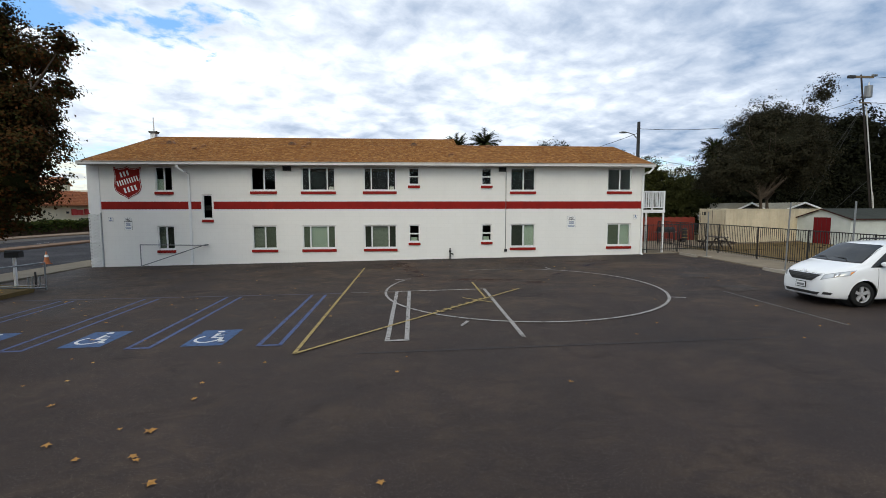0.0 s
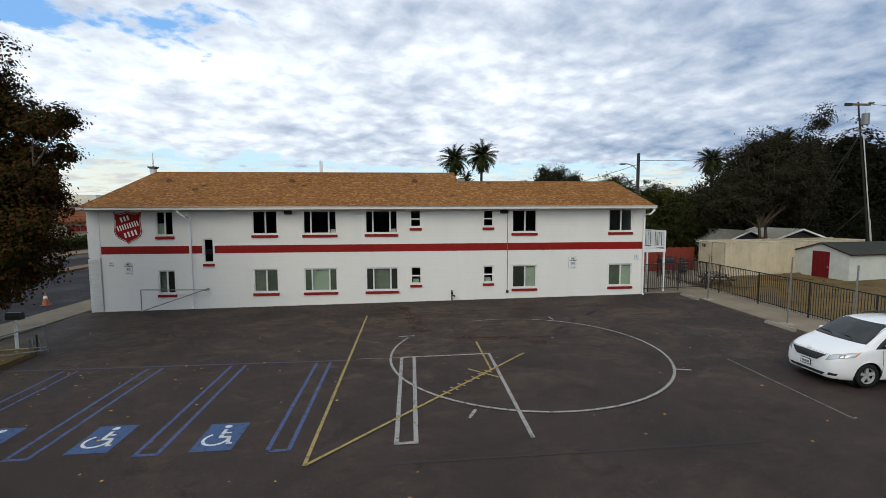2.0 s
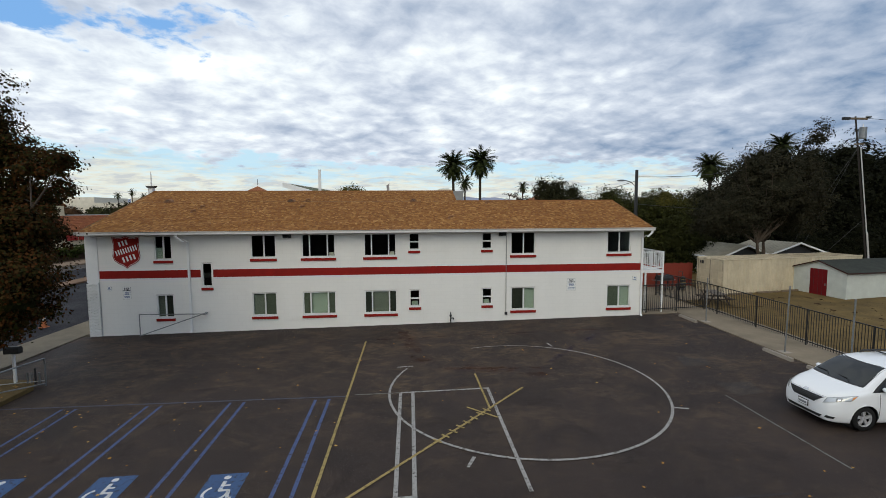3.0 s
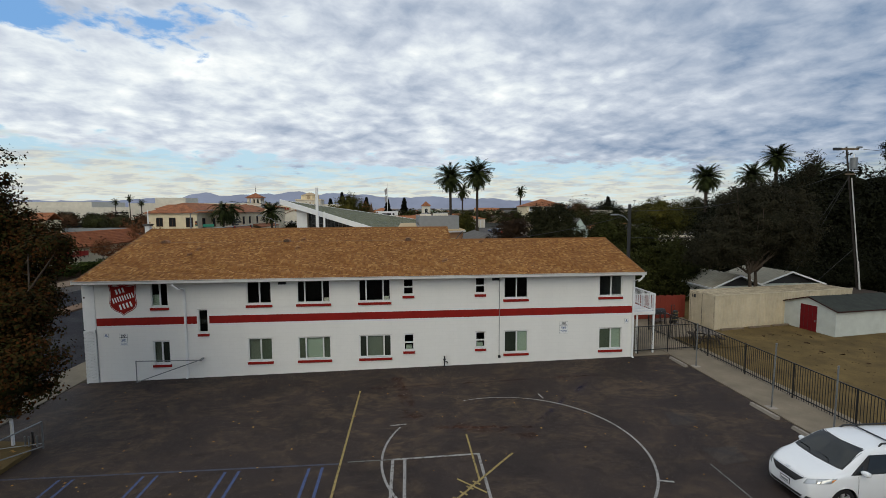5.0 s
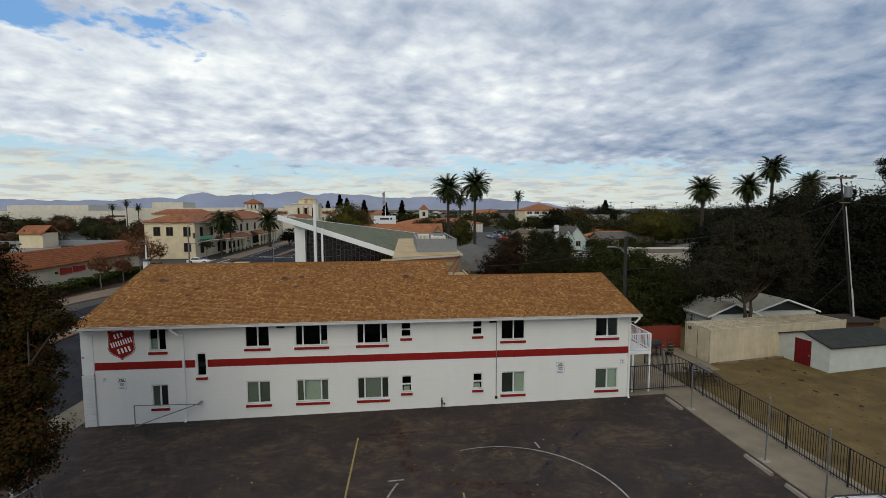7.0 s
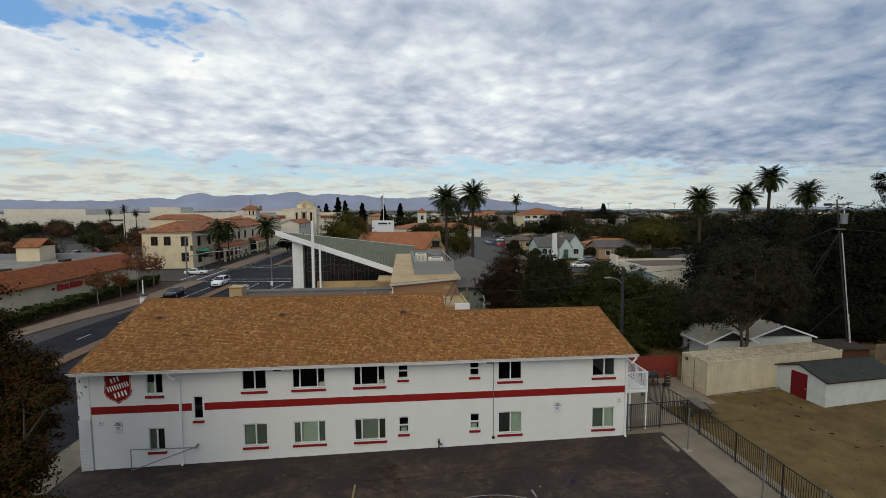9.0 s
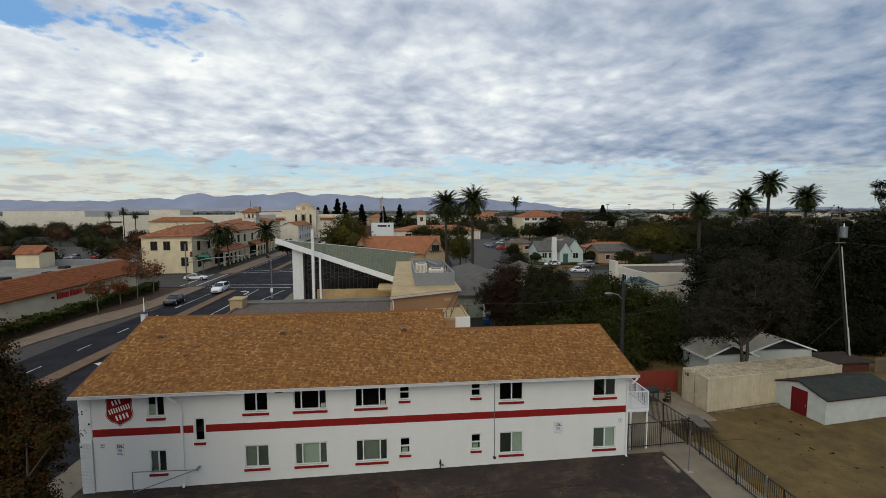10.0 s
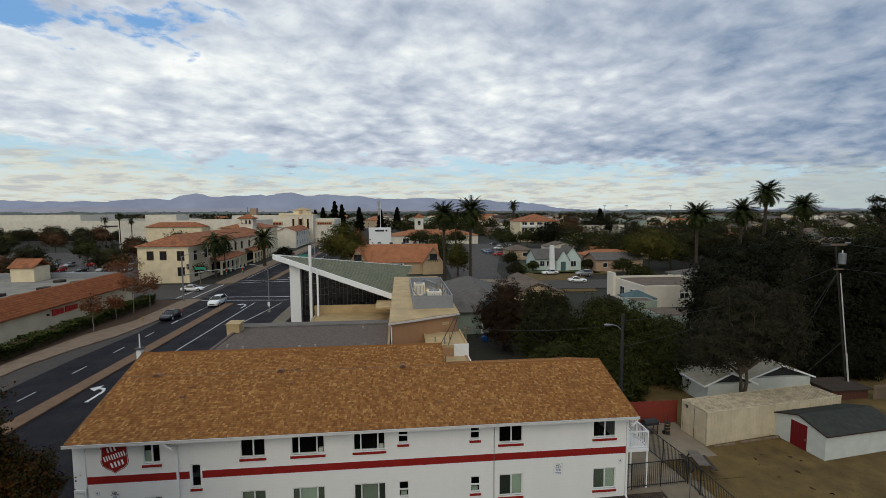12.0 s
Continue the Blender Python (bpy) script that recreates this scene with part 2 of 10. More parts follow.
def ghost_paint(name, c, cover):
    """Paint or stain of which only ragged traces are left on the asphalt."""
    k = Mat(name, 0.8)
    k.p.inputs["Specular IOR Level"].default_value = 0.1
    a, b = k.noise(1.7, 6, 0.72, None, 0.6), k.noise(24, 4, 0.7)
    left = k.maths("MULTIPLY", k.ramp(a, 0.44, 0.66, 0.0, cover), k.ramp(b, 0.38, 0.58, 0.25, 1.0))
    k.put(k.p.inputs["Alpha"], left)
    return k.base(k.mix(b, tuple(v * 0.8 for v in c), c))


def block_wall(name, c, bw, bh, joint, dirt=0.12):
    """Painted masonry: courses of blocks under paint, faint joints, streaks."""
    k = Mat(name, 0.72)
    n = k.t.nodes.new("ShaderNodeTexBrick")
    sw = k.t.nodes.new("ShaderNodeSeparateXYZ")
    k.t.links.new(k.co, sw.inputs[0])
    cb = k.t.nodes.new("ShaderNodeCombineXYZ")
    k.t.links.new(k.maths("ADD", sw.outputs[0], sw.outputs[1]), cb.inputs[0])
    k.t.links.new(sw.outputs[2], cb.inputs[1])
    k.t.links.new(cb.outputs[0], n.inputs["Vector"])
    n.inputs["Scale"].default_value = 1.0
    n.inputs["Brick Width"].default_value, n.inputs["Row Height"].default_value = bw, bh
    n.inputs["Mortar Size"].default_value, n.inputs["Mortar Smooth"].default_value = joint, 0.3
    n.inputs["Color1"].default_value = (*c, 1)
    n.inputs["Color2"].default_value = (*(v * 0.985 for v in c), 1)
    n.inputs["Mortar"].default_value = (*(v * 0.945 for v in c), 1)
    st = k.noise(0.7, 6, 0.65, k.mapped((1.6, 1.6, 0.35)))
    col = k.mix(k.ramp(st, 0.45, 0.75, 0, dirt), n.outputs["Color"], tuple(v * 0.62 for v in c))
    fine = k.noise(45, 3, 0.6)
    col = k.mix(k.ramp(fine, 0.55, 0.8, 0, 0.12), col, tuple(v * 0.7 for v in c))
    hh = k.maths("ADD", k.maths("MULTIPLY", n.outputs["Fac"], -1.0), k.maths("MULTIPLY", fine, 0.35))
    k.bump(hh, 0.22, 0.004)
    return k.base(col)


def patchwork(name, cols, rough=0.9, grain=30.0, pick="island", bump=0.3):
    """Many small pieces, each of its own shade (shingles, tiles, leaves)."""
    k = Mat(name, rough)
    k.p.inputs["Specular IOR Level"].default_value = 0.15
    n = k.t.nodes.new("ShaderNodeValToRGB")
    el = n.color_ramp.elements
    while len(el) < len(cols):
        el.new(0.5)
    for i, c in enumerate(cols):
        el[i].position, el[i].color = i / max(1, len(cols) - 1), (*c, 1)
    k.t.links.new(k.island() if pick == "island" else k.chance(), n.inputs[0])
    g = k.noise(grain, 3, 0.6)
    big = k.noise(0.5, 4, 0.6)
    col = k.mix(k.ramp(g, 0.35, 0.75, 0, 0.4), n.outputs[0], tuple(v * 0.6 for v in cols[0]))
    col = k.mix(k.ramp(big, 0.4, 0.75, 0, 0.28), col, tuple(v * 0.55 for v in cols[-1]))
    k.bump(g, bump, 0.006)
    return k.base(col)


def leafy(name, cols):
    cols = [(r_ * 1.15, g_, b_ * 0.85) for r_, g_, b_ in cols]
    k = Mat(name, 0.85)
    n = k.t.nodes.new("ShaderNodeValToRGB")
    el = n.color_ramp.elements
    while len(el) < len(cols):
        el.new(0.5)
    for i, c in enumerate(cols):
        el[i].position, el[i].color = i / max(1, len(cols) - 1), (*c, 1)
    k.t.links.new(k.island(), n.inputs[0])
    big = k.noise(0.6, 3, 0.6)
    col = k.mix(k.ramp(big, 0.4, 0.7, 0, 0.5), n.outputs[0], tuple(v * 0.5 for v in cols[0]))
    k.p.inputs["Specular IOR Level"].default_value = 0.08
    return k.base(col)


def glass(name, tint=(0.9, 0.95, 0.95)):
    k = Mat(name, 0.03)
    tr = k.t.nodes.new("ShaderNodeBsdfTransparent")
    tr.inputs[0].default_value = (*tint, 1)
    gl = k.t.nodes.new("ShaderNodeBsdfGlossy")
    gl.inputs["Roughness"].default_value = 0.03
    fr = k.t.nodes.new("ShaderNodeFresnel")
    fr.inputs[0].default_value = 1.23
    mx = k.t.nodes.new("ShaderNodeMixShader")
    k.t.links.new(fr.outputs[0], mx.inputs[0]), k.t.links.new(tr.outputs[0], mx.inputs[1]), k.t.links.new(gl.outputs[0], mx.inputs[2])
    k.t.links.new(mx.outputs[0], k.t.nodes["Material Output"].inputs[0])
    return k.m


ASPH = (0.0362, 0.0276, 0.0248)
m_lot = asphalt("lot_asphalt", ASPH, 0.24, 0.55)
m_road = asphalt("road_asphalt", (0.0065, 0.0065, 0.0110), 0.15, 0.05, 0.2)
m_oldroad = asphalt("grey_asphalt", (0.058, 0.053, 0.050), 0.2, 0.3)
m_concrete = plain("concrete", (0.25, 0.205, 0.148), 0.9, var=0.3, scale=0.8, grain=30, bump=0.3)
# greyer concrete, also darkened in colour for the maple's shade on the east pavement
m_greywalk = plain("shaded_grey_concrete", (0.185, 0.160, 0.122), 0.92, var=0.3, scale=0.9, grain=26, bump=0.3)
m_kerb = plain("kerb_concrete", (0.34, 0.30, 0.25), 0.9, var=0.3, scale=1.5)
m_median = plain("median_paving", (0.19, 0.12, 0.078), 0.9, var=0.3, scale=1.2)
m_dirt = plain("yard_dirt", (0.150, 0.103, 0.041), 0.95, var=0.42, scale=0.7, grain=14, bump=0.8)
m_mulch = plain("bark_mulch", (0.085, 0.052, 0.032), 0.95, var=0.45, scale=2, grain=14, bump=0.8)
m_ground = plain("town_ground", (0.042, 0.042, 0.032), 0.95, var=0.4, scale=0.05, grain=2, bump=0.2)
m_grass = plain("lawn", (0.07, 0.085, 0.03), 0.95, var=0.4, scale=0.5, grain=12, bump=0.6)
m_blue = worn_paint("blue_paint", (0.086, 0.120, 0.245), ASPH, 0.55)
m_hcblue = worn_paint("blue_panel_paint", (0.064, 0.118, 0.245), ASPH, 0.5)
m_white_line = worn_paint("white_road_paint", (0.40, 0.385, 0.365), ASPH, 0.6)
m_faint = worn_paint("faded_white_paint", (0.20, 0.20, 0.19), ASPH, 0.75)
m_faintblue = worn_paint("faded_blue_paint", (0.090, 0.098, 0.140), ASPH, 0.85)
m_ghostblue = ghost_paint("vanishing_blue_paint", (0.034, 0.040, 0.105), 0.75)
m_faintred = ghost_paint("faded_red_paint", (0.135, 0.040, 0.022), 0.75)
m_yellow = worn_paint("yellow_paint", (0.42, 0.315, 0.125), ASPH, 0.6)
m_street_white = worn_paint("street_white", (0.72, 0.72, 0.72), (0.03, 0.03, 0.03), 0.12)
m_greypatch = asphalt("patched_asphalt", (0.042, 0.036, 0.034), 0.2, 0.6)
m_crack = plain("crack_filling", (0.018, 0.015, 0.012), 0.95, var=0.4, scale=4)
m_wall = block_wall("painted_block_wall", (0.80, 0.785, 0.745), 0.406, 0.203, 0.007, 0.10)
m_white = plain("white_paint", (0.80, 0.80, 0.79), 0.5, var=0.06)
m_whitebrick = plain("white_painted_brick", (0.76, 0.76, 0.75), 0.7, var=0.14, scale=5)
m_red = plain("dark_red_paint", (0.275, 0.018, 0.014), 0.86, var=0.18)
m_gutter = plain("gutter_enamel", (0.58, 0.56, 0.53), 0.45, var=0.12)
m_soffit = plain("soffit_paint", (0.55, 0.52, 0.48), 0.7, var=0.12)
m_vinyl = plain("white_vinyl", (0.78, 0.78, 0.76), 0.35, var=0.05)
m_glass = glass("window_glass")
m_farglass = plain("dark_window_glass", (0.020, 0.021, 0.022), 0.86, var=0.3, bump=0.0)
m_blind = plain("pale_green_blind", (0.42, 0.47, 0.36), 0.7, var=0.08)
m_bug_screen = plain("insect_screen", (0.045, 0.048, 0.037), 0.9, var=0.15)
m_pale_screen = plain("olive_insect_screen", (0.125, 0.138, 0.098), 0.9, var=0.15)
# near-black room surfaces: the dimness behind the panes is put into their colour
m_room = plain("dark_room_wall", (0.055, 0.05, 0.048), 0.9)
m_carpet = plain("dark_room_floor", (0.03, 0.028, 0.026), 0.95)
SHINGLE = [(0.245, 0.103, 0.031), (0.330, 0.153, 0.047), (0.185, 0.076, 0.023), (0.360, 0.176, 0.056), (0.200, 0.083, 0.025), (0.420, 0.218, 0.075), (0.245, 0.104, 0.032), (0.175, 0.071, 0.022), (0.310, 0.142, 0.044), (0.205, 0.085, 0.026), (0.480, 0.270, 0.100), (0.260, 0.112, 0.034)]
m_shingle = patchwork("tan_asphalt_shingle", SHINGLE, 0.92, 60)
m_deck = plain("roof_deck_felt", (0.20, 0.13, 0.085), 0.95)
m_black = plain("black_painted_steel", (0.014, 0.014, 0.015), 0.45, var=0.2)
m_galv = plain("galvanised_steel", (0.26, 0.27, 0.275), 0.45, 0.6, var=0.25, scale=6)
m_steel = plain("dull_steel", (0.20, 0.20, 0.20), 0.4, 0.8, var=0.25)
m_container = plain("beige_container_paint", (0.575, 0.490, 0.345), 0.6, var=0.22, scale=1.2)
m_container_roof = plain("stained_container_roof", (0.51, 0.425, 0.29), 0.7, var=0.5, scale=2.2, grain=16)
m_rust = plain("rusty_steel", (0.16, 0.09, 0.05), 0.85, var=0.4, scale=8)
m_shedwall = plain("pale_shed_siding", (0.56, 0.585, 0.535), 0.7, var=0.12, scale=2)
m_shedroof = plain("grey_rolled_roofing", (0.046, 0.050, 0.043), 0.95, var=0.35, scale=2.5, grain=20)
m_redwood = plain("red_fence_stain", (0.22, 0.030, 0.014), 0.8, var=0.25, scale=4)
m_wood = plain("weathered_wood", (0.20, 0.155, 0.11), 0.9, var=0.35, scale=5)
m_bark = plain("tree_bark", (0.085, 0.065, 0.05), 0.95, var=0.4, scale=6, grain=22, bump=0.8)
m_palmbark = plain("palm_bark", (0.065, 0.05, 0.038), 0.95, var=0.4, scale=3, grain=14, bump=0.8)
m_carwhite = plain("white_car_paint", (0.80, 0.81, 0.82), 0.16, var=0.02, bump=0.0)
m_cargrey = plain("silver_car_paint", (0.34, 0.34, 0.33), 0.22, 0.5, var=0.03, bump=0.0)
m_carblack = plain("black_car_paint", (0.012, 0.013, 0.017), 0.12, var=0.05, bump=0.0)
m_carred = plain("red_car_paint", (0.40, 0.02, 0.02), 0.2, var=0.03, bump=0.0)
m_carblue = plain("blue_car_paint", (0.03, 0.05, 0.12), 0.2, var=0.03, bump=0.0)
m_carglass = plain("tinted_car_glass", (0.010, 0.013, 0.014), 0.05, var=0.2, bump=0.0)
m_tyre = plain("tyre_rubber", (0.02, 0.02, 0.02), 0.85, var=0.3)
m_alloy = plain("alloy_wheel", (0.55, 0.55, 0.56), 0.35, 0.4, var=0.1)
m_chrome = plain("chrome", (0.7, 0.7, 0.7), 0.12, 1.0, var=0.03, bump=0.0)
m_lens = plain("headlamp_lens", (0.55, 0.57, 0.58), 0.1, 0.4, var=0.15, bump=0.0)
m_amber = plain("amber_lens", (0.75, 0.28, 0.05), 0.2, bump=0.0)
m_redlens = plain("red_lens", (0.35, 0.01, 0.01), 0.2, bump=0.0)
m_plastic = plain("black_plastic", (0.018, 0.018, 0.019), 0.6, var=0.2)
m_stucco_cream = plain("cream_stucco", (0.78, 0.655, 0.44), 0.9, var=0.14, scale=0.7)
m_stucco_white = plain("white_stucco", (0.74, 0.68, 0.565), 0.9, var=0.14, scale=0.5)
m_stucco_tan = plain("tan_stucco", (0.45, 0.335, 0.21), 0.9, var=0.15, scale=0.6)
m_stucco_pink = plain("pink_tan_stucco", (0.44, 0.30, 0.205), 0.9, var=0.15, scale=0.6)
m_mint = plain("mint_stucco", (0.55, 0.64, 0.60), 0.9, var=0.12, scale=0.6)
m_green_wall = plain("pale_green_siding", (0.30, 0.36, 0.30), 0.85, var=0.18)
m_brownblock = block_wall("brown_block_wall", (0.37, 0.205, 0.105), 0.40, 0.10, 0.006, 0.25)
m_cream_roof = plain("cream_roof_coating", (0.50, 0.36, 0.18), 0.75, var=0.28, scale=0.6, grain=6)
m_whiteroof = plain("white_roof_coating", (0.28, 0.265, 0.23), 0.9, var=0.4, scale=0.4, grain=5)
m_palegravel = plain("pale_gravel_edge", (0.17, 0.155, 0.14), 0.95, var=0.3, scale=0.8, grain=8)
m_gravel = plain("grey_roof_gravel", (0.165, 0.132, 0.115), 0.95, var=0.55, scale=7, grain=16, bump=0.8)
m_greywall = plain("grey_metal_siding", (0.23, 0.24, 0.25), 0.6, var=0.12)
m_tile = patchwork("red_clay_tile", [lin("7a4629"), lin("935636"), lin("874f31"), lin("a0623c")], 0.85, 8)
m_tile_flat = plain("clay_tile_roof", (0.345, 0.136, 0.065), 0.9, var=0.5, scale=0.9, grain=3, bump=0.6)
m_brown_roof = plain("brown_shingle_roof", (0.365, 0.150, 0.072), 0.95, var=0.3, scale=0.7, grain=9, bump=0.5)
m_grey_roof = plain("grey_shingle_roof", (0.135, 0.125, 0.115), 0.95, var=0.3, scale=0.8, grain=9, bump=0.5)
m_greentile = patchwork("green_clay_tile", [lin("6b6f5c"), lin("777a64"), lin("7d7f68"), lin("64695a"), lin("868670")], 0.7, 10)
m_metalroof = plain("ribbed_metal_roof", (0.38, 0.345, 0.265), 0.86, 0.0, var=0.2, scale=2)
m_signred = plain("red_sign_letters", (0.55, 0.035, 0.025), 0.5, var=0.08)
m_signblue = plain("blue_sign_print", (0.03, 0.09, 0.25), 0.6)
m_greensign = plain("green_street_sign", (0.02, 0.22, 0.14), 0.5)
m_vent = plain("brown_vent_enamel", (0.235, 0.115, 0.055), 0.8, var=0.25)
m_orange = plain("orange_plastic", (0.36, 0.11, 0.035), 0.6)
m_bluetub = plain("blue_plastic", (0.02, 0.14, 0.55), 0.5)
m_teal = plain("teal_tarpaulin", (0.055, 0.105, 0.115), 0.7, var=0.25)
m_hcwhite = worn_paint("white_symbol_paint", (0.66, 0.66, 0.64), (0.055, 0.17, 0.44), 0.25)
m_stained = plain("dark_leaded_glass", (0.022, 0.020, 0.022), 0.3, var=0.5, scale=1.5)
m_flag = plain("flag_cloth", (0.45, 0.42, 0.42), 0.8, var=0.5, scale=3)
m_bargewood = plain("dark_brown_red_trim", (0.050, 0.022, 0.018), 0.86, var=0.25)
m_sheddoor = plain("dark_red_door_paint", (0.16, 0.010, 0.012), 0.86, var=0.2)
m_darkroof = plain("old_brown_felt", (0.060, 0.046, 0.036), 0.95, var=0.35)
m_tablewood = plain("dark_weathered_wood", (0.075, 0.058, 0.045), 0.9, var=0.35, scale=5)
m_inkblack = plain("black_print", (0.02, 0.022, 0.03), 0.86)
m_stone_cap = plain("dark_cap_stone", (0.10, 0.095, 0.09), 0.9, var=0.3)
m_bargeroof = plain("brown_rake_trim", (0.17, 0.095, 0.05), 0.9, var=0.25)
m_dullroof = plain("dull_tan_roofing", (0.155, 0.12, 0.095), 0.95, var=0.35, scale=0.6, grain=8)
m_walk = plain("dusty_tan_concrete", (0.235, 0.172, 0.122), 0.95, var=0.3, scale=0.8, grain=20)
m_dimline = worn_paint("dim_grey_paint", (0.052, 0.047, 0.050), ASPH, 0.7)
m_stucco_dim = plain("dull_brown_stucco", (0.10, 0.085, 0.065), 0.95, var=0.3, scale=0.3)
m_greydark = plain("dark_grey_trim", (0.045, 0.045, 0.048), 0.5)

m_blind_dark = plain("dull_green_blind", (0.20, 0.215, 0.16), 0.7, var=0.1)
m_tabletop = plain("grey_weathered_tabletop", (0.17, 0.145, 0.125), 0.85, var=0.3, scale=5)
m_brownboard = plain("brown_stained_boards", (0.105, 0.045, 0.032), 0.9, var=0.3, scale=3)

# ---- geometry short-hands ----


def thing(name, label, category, at=(0, 0, 0), rz=0.0, group="", kind=""):
    """An Empty at the base of a thing; its parts become its children."""
    e = new(name)
    e.matrix_world = pose(*at, 0, 0, rz)
    return tagged(e, label, category, group, kind)


def mesh_of(bm, name, material):
    me = bpy.data.meshes.new(name)
    bmesh.ops.recalc_face_normals(bm, faces=bm.faces)
    bm.to_mesh(me)
    bm.free()
    for m in material if isinstance(material, (list, tuple)) else [material]:
        me.materials.append(m)
    return me


def part(name, bm, material, parent=None, label="", smooth=False, at=None, rz=0.0):
    ob = new(name, mesh_of(bm, name, material))
    if smooth:
        for p in ob.data.polygons:
            p.use_smooth = True
    if parent is not None:
        ob.parent = parent
    if at is not None:
        ob.matrix_basis = pose(*at, 0, 0, rz)
    return tagged(ob, label)


def piece(name, me, parent, m=None, label=""):
    """One more object on a mesh that others share."""
    ob = new(name, me)
    ob.parent = parent
    if m is not None:
        ob.matrix_basis = m
    return tagged(ob, label)


def solid(name, bm, material, label, category, kind="", group="", smooth=False):
    """A thing or piece of the setting that is one mesh."""
    ob = part(name, bm, material, smooth=smooth)
    return tagged(ob, label, category, group, kind)


def bm_new():
    return bmesh.new()


def box(bm, x0, y0, z0, x1, y1, z1, bevel=0.0):
    vs = [bm.verts.new(p) for p in ((x0, y0, z0), (x1, y0, z0), (x1, y1, z0), (x0, y1, z0), (x0, y0, z1), (x1, y0, z1), (x1, y1, z1), (x0, y1, z1))]
    fs = [bm.faces.new([vs[i] for i in f]) for f in ((3, 2, 1, 0), (4, 5, 6, 7), (0, 1, 5, 4), (1, 2, 6, 5), (2, 3, 7, 6), (3, 0, 4, 7))]
    if bevel:
        bmesh.ops.bevel(bm, geom=list({e for f in fs for e in f.edges}), offset=bevel, segments=1, affect="EDGES")
    return bm


def B(x0, y0, z0, x1, y1, z1, bevel=0.0):
    return box(bm_new(), x0, y0, z0, x1, y1, z1, bevel)


def rod(bm, a, b, r0, r1=None, seg=8, caps=True):
    """A tapered rod from a to b."""
    a, b = Vector(a), Vector(b)
    r1 = r0 if r1 is None else r1
    q = (b - a).to_track_quat("Z", "Y")
    ra, rb = [], []
    for i in range(seg):
        t = 2 * math.pi * i / seg
        d = q @ Vector((math.cos(t), math.sin(t), 0))
        ra.append(bm.verts.new(a + d * r0))
        rb.append(bm.verts.new(b + d * r1))
    for i in range(seg):
        j = (i + 1) % seg
        bm.faces.new((ra[i], ra[j], rb[j], rb[i]))
    if caps:
        bm.faces.new(ra[::-1])
        bm.faces.new(rb)
    return bm


def pipe(bm, pts, r, seg=8):
    for a, b in zip(pts, pts[1:]):
        rod(bm, a, b, r, r, seg)
    return bm


def prism(bm, outline, axis, d0, d1):
    """A plane outline pushed along an axis; the outline gives the two other coordinates in order."""
    def at(p, d):
        return {"x": (d, p[0], p[1]), "y": (p[0], d, p[1]), "z": (p[0], p[1], d)}[axis]
    a = [bm.verts.new(at(p, d0)) for p in outline]
    b = [bm.verts.new(at(p, d1)) for p in outline]
    n = len(outline)
    bm.faces.new(a[::-1]), bm.faces.new(b)
    for i in range(n):
        j = (i + 1) % n
        bm.faces.new((a[i], a[j], b[j], b[i]))
    return bm


def quads(name, verts, faces, material):
    me = bpy.data.meshes.new(name)
    me.from_pydata(verts, [], faces)
    me.materials.append(material)
    me.update()
    return me


def wall_with_holes(bm, u0, u1, z0, z1, holes, put):
    """Cells of a wall between the openings; put(bm, ua, za, ub, zb) makes each solid."""
    us = sorted({u0, u1, *[h[0] for h in holes], *[h[1] for h in holes]})
    zs = sorted({z0, z1, *[h[2] for h in holes], *[h[3] for h in holes]})
    us, zs = [u for u in us if u0 <= u <= u1], [z for z in zs if z0 <= z <= z1]
    verts = {}
    for za, zb in zip(zs, zs[1:]):
        run = None
        for ua, ub in list(zip(us, us[1:])) + [(None, None)]:
            free = ua is not None and not any(h[0] <= ua + 1e-6 and h[1] >= ub - 1e-6 and h[2] <= za + 1e-6 and h[3] >= zb - 1e-6 for h in holes)
            if free:
                run = (run[0], ub) if run else (ua, ub)
            elif run:
                put(bm, run[0], za, run[1], zb)
                run = None
    return bm


def lot_z(x, y):
    return 0.17 + 0.0145 * x + 0.011 * (y - 20)


ROAD_Z, TOWN_Z = -0.10, -0.30

# ---- ground, road, lot ----
bm = bm_new()
N = 24
ext = [-4800 + 9600 * i / N for i in range(N + 1)]
gv = [[bm.verts.new((x, y + 1000, TOWN_Z - 0.15)) for x in ext] for y in ext]
for i in range(N):
    for j in range(N):
        bm.faces.new((gv[i][j], gv[i][j + 1], gv[i + 1][j + 1], gv[i + 1][j]))
solid("ground", bm, m_ground, "brown grey ground under the town, out to the horizon", "ground", "structure")

bm = bm_new()


def slope_slab(bm, x0, y0, x1, y1, dz, thick, f=lot_z):
    top = [bm.verts.new((x, y, f(x, y) + dz)) for x, y in ((x0, y0), (x1, y0), (x1, y1), (x0, y1))]
    low = [bm.verts.new((x, y, f(x, y) + dz - thick)) for x, y in ((x0, y0), (x1, y0), (x1, y1), (x0, y1))]
    bm.faces.new(top), bm.faces.new(low[::-1])
    for i in range(4):
        j = (i + 1) % 4
        bm.faces.new((low[i], low[j], top[j], top[i]))
    return bm


slope_slab(bm, -17.0, -18.0, 15.75, 26.55, 0, 0.35)
solid("parking_lot", bm, m_lot, "dark patched asphalt of the car park with faded court lines", "pavement", "structure")
solid("pavement_side", slope_slab(bm_new(), 15.75, -18, 18.4, 27.3, 0.045, 0.4), m_concrete, "pale stained concrete strip along the steel fence", "pavement", "structure")
solid("dirt_apron", slope_slab(bm_new(), 17.75, 27.27, 21.64, 29.7, 0.036, 0.4), m_dirt, "bare yellow-brown dirt under the picnic table", "ground", "structure")
